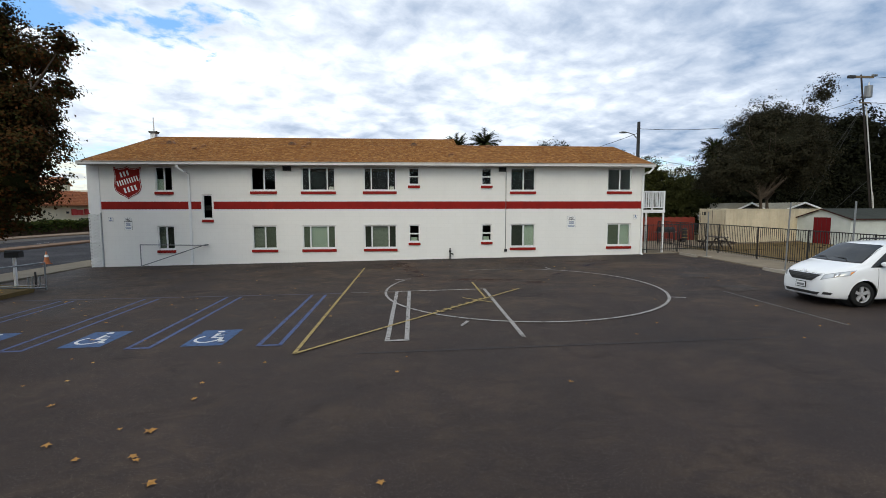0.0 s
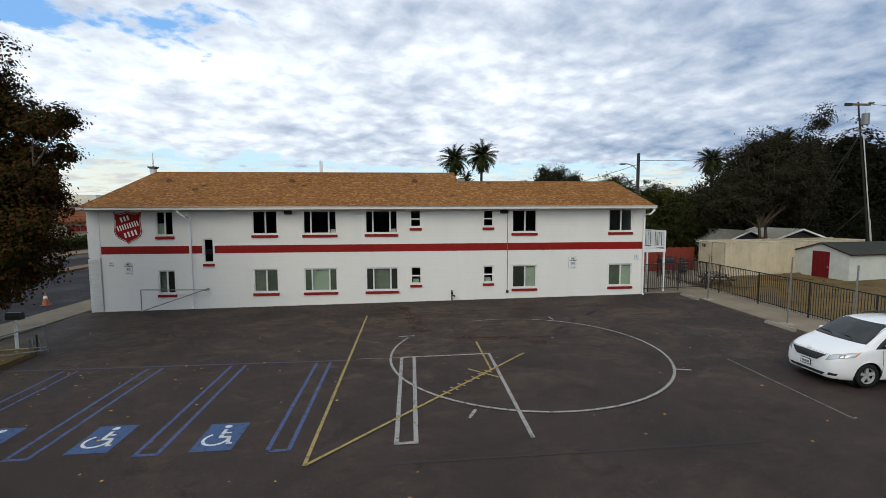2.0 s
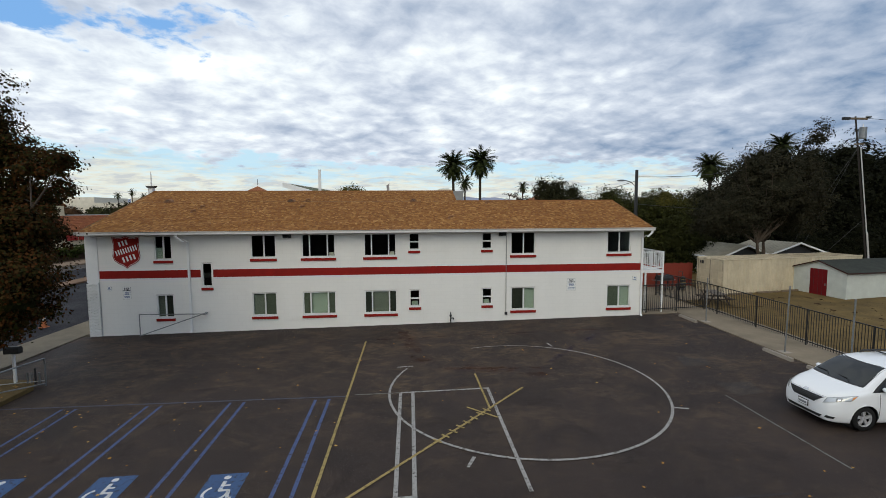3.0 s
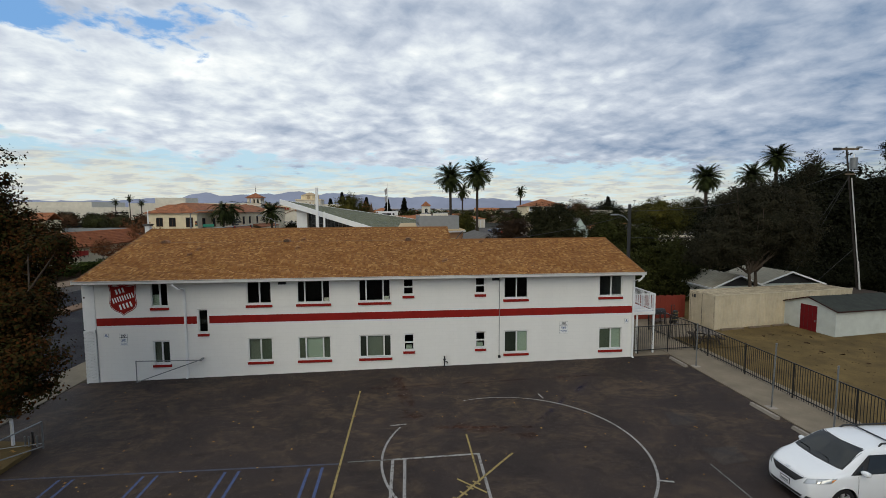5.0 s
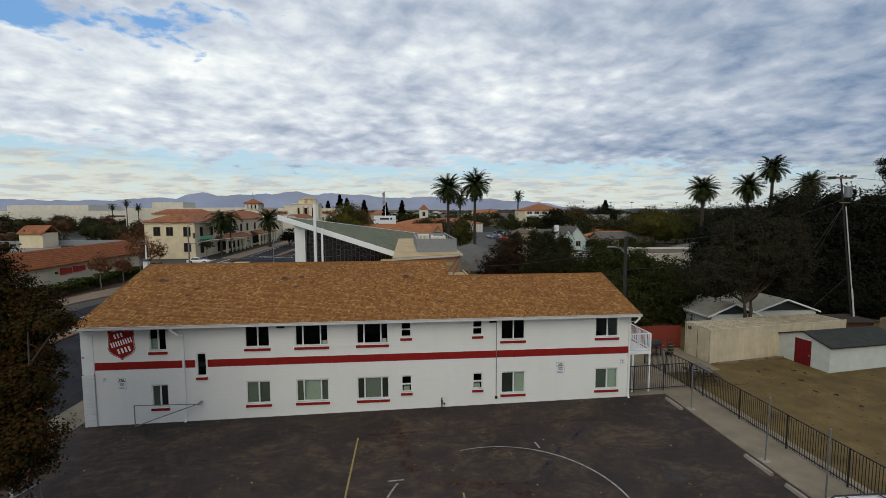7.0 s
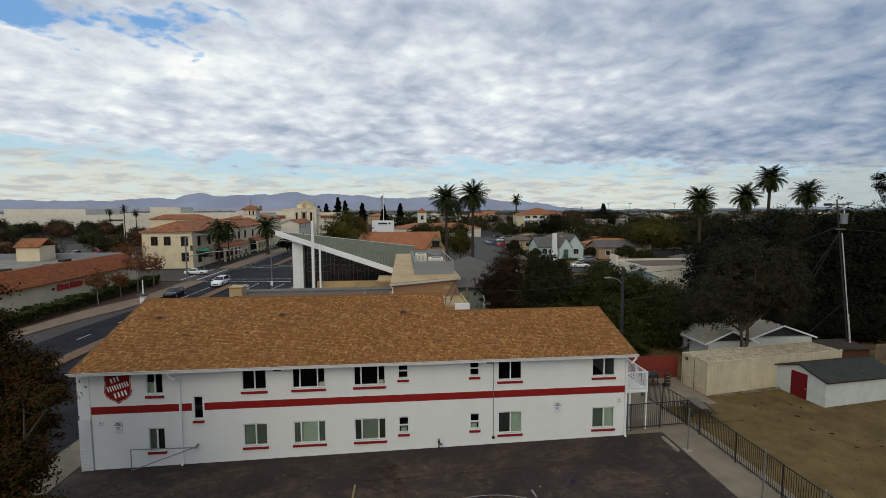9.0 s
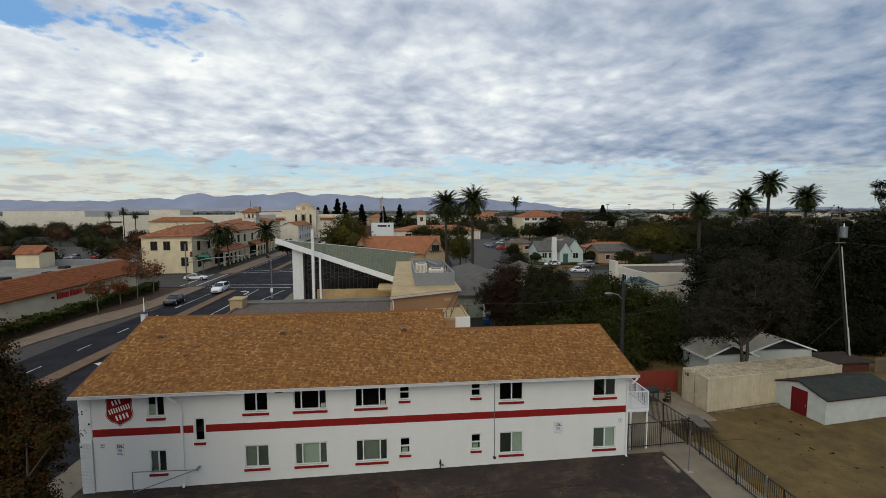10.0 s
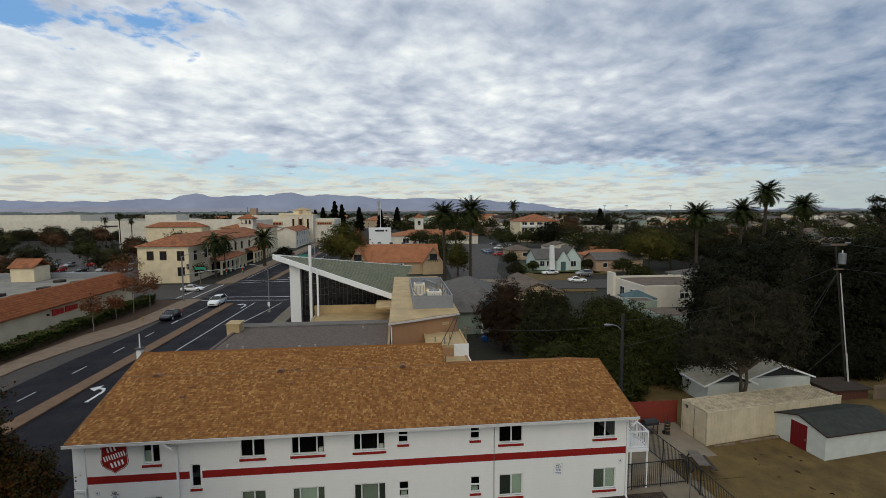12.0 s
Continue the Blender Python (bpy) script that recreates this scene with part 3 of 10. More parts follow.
solid("pavement_patio", slope_slab(bm_new(), 13.55, 27.3, 21.6, 34.6, 0.03, 0.4), m_concrete, "concrete patio beside the stair landing", "pavement", "structure")
solid("pavement_gate", slope_slab(bm_new(), 13.52, 26.55, 15.75, 27.3, 0.02, 0.4), m_concrete, "concrete strip under the steel gate", "pavement", "structure")
# unseen wall added behind the camera to shape what the windows reflect
solid("reflection_wall_south", B(-70, -24.4, -1.0, 70, -24.0, 4.6), m_stucco_dim, "plain dull brown wall added out of view for the window reflections", "wall", "structure")
solid("yard_ground", slope_slab(bm_new(), 18.4, -18, 60, 27.3, 0.0, 0.5), m_dirt, "bare brown dirt of the fenced yard", "ground", "structure")
solid("yard_ground_rear", slope_slab(bm_new(), 21.6, 27.3, 60, 44, 0.0, 0.5), m_dirt, "bare brown dirt round the container", "ground", "structure")

solid("road", B(-38.6, -60, -0.5, -19.1, 900, ROAD_Z), m_road, "fresh dark asphalt of the main street", "road", "structure")
solid("road_cross", B(-160, 97, -0.5, -38.6, 116, ROAD_Z), m_oldroad, "grey asphalt side street at the crossing", "road", "structure")
solid("road_cross_east", B(-19.1, 100, -0.5, 200, 112, ROAD_Z - 0.02), m_oldroad, "grey asphalt side street behind the palms", "road", "structure")
solid("pavement_west", prism(bm_new(), [(-44.0, -60), (-41.4, -60), (-41.2, 57), (-40.2, 63), (-38.4, 69), (-37.5, 78), (-37.6, 96), (-41.2, 96), (-41.0, 78), (-43.3, 70), (-44.0, 60)], "z", -0.5, ROAD_Z + 0.15), m_walk, "pale concrete pavement along the street", "pavement", "structure")
solid("gutter_pad", prism(bm_new(), [(-41.35, -60), (-38.1, -60), (-37.7, 58), (-36.7, 71), (-37.0, 80), (-37.6, 80), (-38.5, 69), (-40.3, 63), (-41.3, 57)], "z", -0.5, ROAD_Z + 0.01), m_oldroad, "dusty grey concrete strip at the kerb", "road", "structure")
solid("pavement_west_far", B(-43.0, 117, -0.5, -38.6, 420, ROAD_Z + 0.15), m_walk, "pale concrete pavement past the crossing", "pavement", "structure")
solid("pavement_east", B(-19.1, -60, -0.5, -17.0, 98, ROAD_Z + 0.12), m_greywalk, "concrete pavement between street and building", "pavement", "structure")
solid("mulch_bed", prism(bm_new(), [(-48.9, -60), (-44.0, -60), (-44.0, 60), (-43.3, 70), (-41.0, 78), (-41.2, 95.5), (-48.9, 95.5)], "z", -0.5, ROAD_Z + 0.12), m_mulch, "brown bark mulch bed with the hedge", "ground", "structure")
solid("median", B(-31.7, -60, -0.4, -30.1, 91, ROAD_Z + 0.16, 0.03), m_median, "raised brown median kerb of the street", "road", "structure")
solid("median_far", B(-31.7, 121, -0.4, -30.1, 400, ROAD_Z + 0.16, 0.03), m_median, "raised brown median kerb past the crossing", "road", "structure")


def strip(bm, a, b, w, z):
    """A painted line from a to b; z(x, y) gives its height."""
    a, b = Vector((*a, 0)), Vector((*b, 0))
    d = (b - a).normalized()
    n = Vector((-d.y, d.x, 0)) * w / 2
    bm.faces.new([bm.verts.new((p.x, p.y, z(p.x, p.y))) for p in (a - n, b - n, b + n, a + n)])
    return bm


def on_lot(dz):
    return lambda x, y: lot_z(x, y) + dz


def lines(name, material, segs, w, z, label):
    bm = bm_new()
    for a, b in segs:
        strip(bm, a, b, w, z)
    return solid(name, bm, material, label, "road marking", "structure")


# parking bays
for k, (x, ya, yb) in enumerate(((-11.35, 11.42, 17.15), (-8.58, 11.36, 17.05), (-5.84, 11.25, 16.98), (-2.98, 11.12, 16.86))):
    segs = [((x - 0.24, ya), (x - 0.22, yb)), ((x + 0.23, ya), (x + 0.24, yb)), ((x - 0.29, ya + 0.04), (x + 0.28, ya + 0.04))]
    lines("bay_marking", m_blue, segs, 0.10, on_lot(0.004 + 0.001 * k), "worn blue double line between parking bays")
lines("bay_head_line", m_faintblue, [((-13.8, 17.40), (-2.2, 17.02))], 0.09, on_lot(0.009), "faded blue line across the bay heads")
lines("court_line_pale", m_faint, [((-1.9, 17.10), (-0.3, 17.07))], 0.07, on_lot(0.012), "faded pale court line")
lines("court_line_red", m_faintred, [((-1.5, 23.70), (10.25, 23.96)), ((2.1, 19.2), (5.3, 18.84))], 0.15, on_lot(0.014), "almost vanished red court line")
lines("bay_line", m_faint, [((10.62, 15.45), (10.66, 11.05))], 0.06, on_lot(0.013), "faded blue bay line")
lines("court_line_faint", m_ghostblue, [((5.5, 19.0), (7.6, 21.4)), ((8.3, 22.0), (9.6, 23.3)), ((5.58, 16.9), (5.56, 16.2))], 0.20, on_lot(0.015), "almost vanished patchy blue court line")
bm = bm_new()
for quad in (((10.95, 18.25), (12.0, 18.25), (12.45, 19.2), (11.25, 19.4)), ((10.98, 15.35), (12.07, 15.5), (12.26, 16.5), (10.95, 16.45))):
    bm.faces.new([bm.verts.new((x, y, lot_z(x, y) + 0.010)) for x, y in quad])
solid("asphalt_patch", bm, m_greypatch, "paler grey repair patches in the asphalt", "repair patch", "structure")
m_ruststain = ghost_paint("rusty_stain", (0.115, 0.044, 0.022), 0.65)
bm = bm_new()
sr = random.Random(8)
for cx_, cy_, w_, h_ in ((0.6, 20.6, 0.9, 0.5), (2.2, 19.4, 1.1, 0.35), (3.4, 18.9, 0.9, 0.3), (0.2, 22.6, 0.5, 1.3), (-0.3, 24.4, 0.6, 0.8), (4.9, 18.2, 0.7, 0.25)):
    ring = []
    for i_ in range(18):
        q_ = sr.uniform(0.6, 1.15)
        px_, py_ = cx_ + w_ * q_ * math.cos(i_ * math.pi / 9), cy_ + h_ * q_ * math.sin(i_ * math.pi / 9)
        ring.append(bm.verts.new((px_, py_, lot_z(px_, py_) + 0.005)))
    bm.faces.new(ring)
solid("rust_stain", bm, m_ruststain, "faint rusty water stains on the asphalt", "stain", "structure")
bm = bm_new()
ck = random.Random(5)
for (ax, ay), (bx_, by_) in (((-2.05, 2.5), (-2.05, 11.7)), ((-2.05, 11.7), (-0.4, 18.7)), ((-0.4, 18.7), (0.6, 24.6)), ((5.4, 7.3), (8.2, 8.5)), ((8.2, 8.5), (12.5, 8.2)), ((-9.0, 6.0), (-2.05, 8.4)), ((3.2, 10.6), (8.4, 12.0))):
    n_ = int(math.hypot(bx_ - ax, by_ - ay) / 0.12)
    ox = 0.0
    prev = None
    for i_ in range(n_ + 1):
        f_ = i_ / n_
        ox = ox * 0.9 + ck.gauss(0, 0.02)
        x, y, w = ax + (bx_ - ax) * f_ + ox, ay + (by_ - ay) * f_ + ox * 0.4, 0.001 + 0.0025 * ck.random()
        cur = [bm.verts.new((x - w, y, lot_z(x, y) + 0.006)), bm.verts.new((x + w, y - 0.3 * w, lot_z(x, y) + 0.006))]
        if prev and ck.random() < 0.5:
            bm.faces.new((prev[0], prev[1], cur[1], cur[0]))
        prev = cur
solid("asphalt_crack", bm, m_crack, "dark cracks through the old asphalt", "crack", "structure")
lines("court_line_dim", m_dimline, [((-1.0, 10.35), (8.5, 10.35))], 0.06, on_lot(0.008), "dim grey line across the court")
lines("court_key", m_white_line, [((-0.30, 17.03), (-0.38, 11.10)), ((0.13, 17.03), (0.06, 11.10)), ((-0.44, 11.15), (0.12, 11.15))], 0.11, on_lot(0.016), "white painted key of a small court")
lines("court_diagonal", m_white_line, [((2.80, 17.10), (2.73, 11.06)), ((-0.3, 17.06), (2.85, 17.08))], 0.10, on_lot(0.018), "white painted court line")
lines("court_tick", m_white_line, [((8.30, 14.79), (8.80, 14.64)), ((1.65, 12.66), (1.42, 12.20)), ((6.50, 22.0), (6.57, 21.45)), ((-0.45, 19.65), (0.2, 19.70))], 0.09, on_lot(0.019), "short white tick on the painted circle")
bm = bm_new()
cc, rad, nseg = (4.11, 17.05), 4.80, 96
for i in range(nseg):
    a0, a1 = 2 * math.pi * i / nseg, 2 * math.pi * (i + 1) / nseg
    if radians(103) < a0 < radians(150):
        continue
    w = 0.043 if not radians(60) < a0 < radians(103) else 0.028
    bm.faces.new([bm.verts.new((cc[0] + r * math.cos(a), cc[1] + r * math.sin(a), lot_z(cc[0] + r * math.cos(a), cc[1] + r * math.sin(a)) + 0.021)) for r, a in ((rad - w, a0), (rad + w, a0), (rad + w, a1), (rad - w, a1))])
bmesh.ops.remove_doubles(bm, verts=bm.verts, dist=0.001)
solid("court_circle", bm, m_white_line, "large white circle painted on the asphalt, part worn away", "road marking", "structure")
segs = [((-2.02, 23.45), (-2.27, 10.45)), ((-2.27, 10.45), (4.04, 16.97)), ((2.56, 18.55), (2.58, 15.4)), ((1.85, 15.62), (2.7, 14.78))]
lines("yellow_line", m_yellow, segs[:2], 0.082, on_lot(0.023), "worn yellow painted line")
lines("yellow_mark", m_yellow, segs[2:], 0.07, on_lot(0.025), "short worn yellow mark")
u = Vector((4.04 + 2.27, 16.97 - 10.45, 0)).normalized()
lines("yellow_rungs", m_yellow, [((0.75 + u.x * d - u.y * 0.15, 13.57 + u.y * d + u.x * 0.15), (0.75 + u.x * d + u.y * 0.15, 13.57 + u.y * d - u.x * 0.15)) for d in (0, 0.35, 0.7, 1.05, 1.4, 1.75, 2.1, 2.45)], 0.07, on_lot(0.027), "row of short yellow rungs across the line")


def access_panel(x, y, w, h):
    """Blue square with a white wheelchair symbol."""
    t = thing("access_panel", "bright blue parking panel with a white wheelchair symbol", "road marking", group="wheelchair panels", kind="structure")
    bm = bm_new()
    bm.faces.new([bm.verts.new((px, py, lot_z(px, py) + 0.006)) for px, py in ((x, y), (x + w, y), (x + w, y + h), (x, y + h))])
    part("panel", bm, m_hcblue, t)
    bm = bm_new()
    f = on_lot(0.011)
    ox, oy = x + w * 0.43, y + h * 0.40
    n = 14
    for i in range(n):
        a0, a1 = radians(125 + 250 * i / n), radians(125 + 250 * (i + 1) / n)
        bm.faces.new([bm.verts.new((px, py, f(px, py))) for px, py in ((ox + r * 1.0 * math.cos(a), oy + r * math.sin(a)) for r, a in ((0.24, a0), (0.31, a0), (0.31, a1), (0.24, a1)))])
    X, Y = (lambda s: x + w * s), (lambda s: y + h * s)
    for a, b, q in (((0.50, 0.76), (0.50, 0.46), 0.09), ((0.50, 0.62), (0.70, 0.62), 0.06), ((0.48, 0.47), (0.72, 0.47), 0.08), ((0.72, 0.49), (0.80, 0.22), 0.08), ((0.78, 0.24), (0.90, 0.24), 0.07)):
        strip(bm, (X(a[0]), Y(a[1])), (X(b[0]), Y(b[1])), q, f)
    hx, hy = X(0.50), Y(0.87)
    bm.faces.new([bm.verts.new((hx + 0.085 * math.cos(k * math.pi / 5), hy + 0.085 * math.sin(k * math.pi / 5), f(hx, hy))) for k in range(10)])
    part("symbol", bm, m_hcwhite, t, "white wheelchair symbol")


for x, y in ((-10.45, 11.68), (-7.70, 11.50), (-4.96, 11.30)):
    access_panel(x, y, 0.92, 1.32)

# street paint
road_z = lambda x, y: ROAD_Z + 0.006
lines("lane_dash", m_street_white, [((-34.5, 24.6 + 7.35 * k), (-34.5, 26.9 + 7.35 * k)) for k in range(8)] + [((-34.3, 76), (-34.0, 90))], 0.12, road_z, "white dashed lane line on the dark street")
lines("lane_line", m_street_white, [((-27.3, 56), (-26.5, 92)), ((-23.6, 76), (-21.4, 91)), ((-27.6, 124), (-27.0, 190)), ((-38.0, 124), (-38.0, 240))], 0.14, road_z, "solid white lane line")
lines("crosswalk", m_street_white, [((-38.4, 95.2), (-20.8, 93.6)), ((-38.4, 98.8), (-20.8, 97.2)), ((-38.4, 117.2), (-20.8, 118.8)), ((-38.4, 120.6), (-20.8, 122.2)), ((-43.5, 98), (-43.5, 115)), ((-40.3, 98), (-40.3, 115))], 0.30, road_z, "white crosswalk lines at the crossing")


def turn_arrow(x, y, s):
    bm = bm_new()
    P = lambda pts: bm.faces.new([bm.verts.new((x + s * a, y + s * b, ROAD_Z + 0.008)) for a, b in pts])
    P([(0.25, -1.5), (0.45, -1.5), (0.45, 0.1), (0.25, 0.3)])
    P([(0.25, 0.3), (0.45, 0.1), (0.20, 0.75), (0.05, 0.55)])
    P([(0.05, 0.55), (0.20, 0.75), (-0.25, 0.95), (-0.25, 0.68)])
    P([(-0.25, 0.30), (-0.25, 1.35), (-0.85, 0.82)])
    solid("turn_arrow", bm, m_street_white, "white left-turn arrow on the street", "road marking", "structure", "turn arrows")


turn_arrow(-28.6, 48.0, 1.5), turn_arrow(-28.0, 89, 1.5), turn_arrow(-29.0, 150, 1.5)

# ---- the two-storey block building ----
WX0, WX1, WY = -16.5, 13.5, 26.5
WTOP = 5.48
WINDOWS = [  # x0, x1, sill z, head z, kind
    (-13.16, -12.28, 4.02, 5.28, "two"), (-13.17, -12.30, 0.93, 2.16, "two"), (-10.81, -10.29, 2.55, 3.82, "slot"),
    (-8.26, -6.95, 4.05, 5.28, "two"), (-8.27, -6.98, 0.92, 2.16, "two"), (-5.61, -3.83, 4.05, 5.29, "three"), (-5.61, -3.85, 0.92, 2.16, "three"),
    (-2.30, -0.55, 4.06, 5.29, "three"), (-2.30, -0.54, 0.92, 2.16, "three"), (0.14, 0.72, 4.38, 5.29, "hung"), (0.15, 0.73, 1.24, 2.17, "hung"),
    (4.17, 4.74, 4.38, 5.29, "hung"), (4.19, 4.76, 1.26, 2.18, "hung"), (5.80, 7.20, 4.06, 5.30, "two"), (5.83, 7.22, 0.93, 2.19, "two"),
    (11.36, 12.74, 4.07, 5.30, "two"), (11.40, 12.78, 0.96, 2.20, "two")]
hall = thing("hall_building", "white painted two-storey block building with red band and tan shingle roof", "building")
holes = [(a, b, c, d) for a, b, c, d, _ in WINDOWS]
bm = wall_with_holes(bm_new(), WX0 + 0.55, WX1, -0.4, WTOP, holes, lambda bm, a, c, b, d: box(bm, a, WY, c, b, WY + 0.2, d))
bmesh.ops.remove_doubles(bm, verts=bm.verts, dist=0.0005)
part("front_wall", bm, m_wall, hall)
part("end_wall", prism(bm_new(), [(26.7, -0.4), (35.9, -0.4), (35.9, 5.35), (31.25, 6.85), (26.7, 5.45)], "x", 13.3, 13.5), m_wall, hall)
part("street_wall", prism(bm_new(), [(26.7, -0.4), (40.8, -0.4), (40.8, 5.35), (33.65, 7.6), (26.7, 5.45)], "x", -16.4, -16.2), m_wall, hall)
part("rear_wall", B(-16.4, 40.8, -0.4, 3.3, 41.0, 5.4), m_wall, hall)
part("rear_wall", B(3.3, 35.9, -0.4, 13.5, 36.1, 5.4), m_wall, hall)
part("step_wall", prism(bm_new(), [(31.6, -0.4), (40.8, -0.4), (40.8, 5.35), (33.65, 7.6), (31.6, 6.95)], "x", 3.0, 3.2), m_wall, hall)
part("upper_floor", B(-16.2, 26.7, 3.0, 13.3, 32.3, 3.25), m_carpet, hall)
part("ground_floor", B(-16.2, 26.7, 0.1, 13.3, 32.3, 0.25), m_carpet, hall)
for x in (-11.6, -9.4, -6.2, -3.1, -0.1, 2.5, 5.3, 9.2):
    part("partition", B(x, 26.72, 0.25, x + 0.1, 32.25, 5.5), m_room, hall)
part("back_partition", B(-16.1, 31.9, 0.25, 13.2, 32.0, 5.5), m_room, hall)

# corner pier: smooth panel above, narrow white bricks below
part("corner_panel", B(WX0 - 0.06, WY - 0.03, 2.86, WX0 + 0.55, WY + 0.25, WTOP, 0.01), m_white, hall)
part("corner_core", B(WX0 + 0.02, WY - 0.05, -0.4, WX0 + 0.50, WY + 0.25, 2.86), m_white, hall)
brick_me = mesh_of(B(0, 0, 0, 0.29, 0.10, 0.062, 0.006), "brick", m_whitebrick)
for r in range(37):
    z = -0.06 + r * 0.078
    off = 0.145 if r % 2 else 0.0
    xs = [WX0 - 0.06 + 0.305 * i - off for i in range(3)]
    for x in xs:
        a, b = max(x, WX0 - 0.06), min(x + 0.29, WX0 + 0.53)
        if b - a > 0.06:
            piece("brick", brick_me, hall, pose(a, WY - 0.09 + 0.004 * ((r * 7 + int(x * 10)) % 3), z) @ Matrix.Diagonal(((b - a) / 0.29, 1, 1, 1)))

# red band, in three lengths between slot window and downpipe
for a, b in ((WX0 + 0.57, -11.48), (-11.38, -10.87), (-10.23, WX1)):
    part("band", B(a, WY - 0.012, 3.05, b, WY, 3.46, 0.004), m_red, hall, "dark red painted band")
    part("band_edging", B(a, WY - 0.006, 3.015, b, WY, 3.05), m_white, hall)
    part("band_edging", B(a, WY - 0.006, 3.46, b, WY, 3.495), m_white, hall)


def hall_window(x0, x1, z0, z1, kind, upper):
    w = bpy.data.objects.new("window", None)
    scene.collection.objects.link(w)
    w.parent = hall
    y = WY + 0.04
    f = 0.055
    bm = bm_new()
    box(bm, x0, y, z1 - f, x1, y + 0.09, z1), box(bm, x0, y, z0, x1, y + 0.09, z0 + f)
    box(bm, x0, y, z0 + f, x0 + f, y + 0.09, z1 - f), box(bm, x1 - f, y, z0 + f, x1, y + 0.09, z1 - f)
    part("window_frame", bm, m_vinyl, w)
    part("brow", B(x0 - 0.01, WY - 0.012, z1, x1 + 0.01, WY + 0.03, z1 + 0.022), m_soffit, w)
    bm = bm_new()
    if kind == "two":
        m = x0 + (x1 - x0) * 0.52
        part("mullion", B(m - 0.035, y - 0.012, z0 + f, m + 0.035, y + 0.05, z1 - f), m_vinyl, w)
        cells = [(x0 + f, m - 0.035), (m + 0.035, x1 - f)]
    elif kind == "three":
        q = (x1 - x0) * 0.235
        for m in (x0 + q, x1 - q):
            part("mullion", B(m - 0.035, y - 0.012, z0 + f, m + 0.035, y + 0.05, z1 - f), m_vinyl, w)
        cells = [(x0 + f, x0 + q - 0.035), (x0 + q + 0.035, x1 - q - 0.035), (x1 - q + 0.035, x1 - f)]
    elif kind == "hung":
        zm = (z0 + z1) / 2 - 0.02
        part("mullion", B(x0 + f, y - 0.012, zm - 0.035, x1 - f, y + 0.05, zm + 0.035), m_vinyl, w)
        cells = [(x0 + f, x1 - f)]
    else:
        cells = [(x0 + f, x1 - f)]
    bm.free()
    for a, b in cells:
        g = part("pane", B(a, y + 0.03, z0 + f, b, y + 0.036, z1 - f), m_glass, w)
        g.visible_shadow = False
    # red sill, stepped
    part("sill", B(x0 - 0.04, WY - 0.07, z0 - 0.19, x1 + 0.04, WY, z0 - 0.05, 0.01), m_red, w, "red painted brick sill")
    part("sill_flashing", B(x0 - 0.02, WY - 0.05, z0 - 0.05, x1 + 0.02, WY + 0.04, z0), m_white, w)
    # blinds and screens behind the lower panes
    yb = y + 0.13
    if not upper and kind in ("two", "three"):
        for i, (a, b) in enumerate(cells):
            open_cell = kind == "three" and i != 1
            if kind == "two":
                open_cell = i == (0 if x0 > 5 else 1)
            if open_cell:
                pale = x0 < -4 and x0 > -9 or x0 > 8
                part("insect_screen", B(a, y + 0.045, z0 + f, b, y + 0.05, z1 - f), m_pale_screen if pale else m_bug_screen, w)
            dull = kind == "three" and i == 1 and x0 > -3 or kind == "two" and x0 < -8
            n, lean, fill = (17, 0.026, 0.86) if dull else (22, 0.012, 0.96)
            bm = bm_new()
            for k in range(n):
                z = z0 + 0.04 + (z1 - z0 - 0.06) * k / n
                h = (z1 - z0) / n
                prism(bm, [(yb, z), (yb + lean, z + h * fill), (yb + lean + 0.004, z + h * fill), (yb + 0.004, z)], "x", a - 0.02, b + 0.02)
            part("blind", bm, m_blind_dark if dull else m_blind, w, "dull green slatted blind" if dull else "pale green slatted blind")
    elif kind == "two" and x0 < -12:
        a, b = cells[0]
        part("curtain", B(a - 0.02, yb, z0, b + 0.02, yb + 0.01, z0 + 0.62), m_blind, w, "pale half curtain")
    elif kind in ("two", "three") and upper:
        # a pale thing on the window sill, inside
        for a, b in cells[-1:]:
            part("inner_ledge_box", B(b - 0.30, yb, z0 + 0.02, b - 0.06, yb + 0.16, z0 + 0.22, 0.01), m_stucco_white, w) if kind == "three" else None
    elif kind == "hung" and not upper:
        part("inner_ledge_box", B(x0 + 0.12, yb, z0 + 0.02, x1 - 0.12, yb + 0.2, z0 + 0.24, 0.02), m_blind, w)
    return w


for x0, x1, z0, z1, kind in WINDOWS:
    hall_window(x0, x1, z0, z1, kind, z0 > 3)

# mono-pitch shingle roof in two lengths
PITCH = 0.306
RIDGE, RIDGE_E = 33.65, 31.25
EY, EZ = 25.95, 5.50


def roof_z(y):
    return EZ + PITCH * (y - EY)


def roof_slab(x0, x1, yr):
    """Both slopes of a gable, with the ridge over yr."""
    ye = 2 * yr - EY
    bm = prism(bm_new(), [(EY, EZ - 0.16), (EY, EZ), (yr, roof_z(yr)), (ye, EZ), (ye, EZ - 0.16), (yr, roof_z(yr) - 0.16)], "x", x0, x1)
    return part("roof_deck", bm, m_deck, hall)


roof_slab(-16.58, 3.28, RIDGE), roof_slab(3.28, 13.76, RIDGE_E)
rng = np.random.default_rng(4)
verts, faces = [], []
expo, k = 0.145, 0


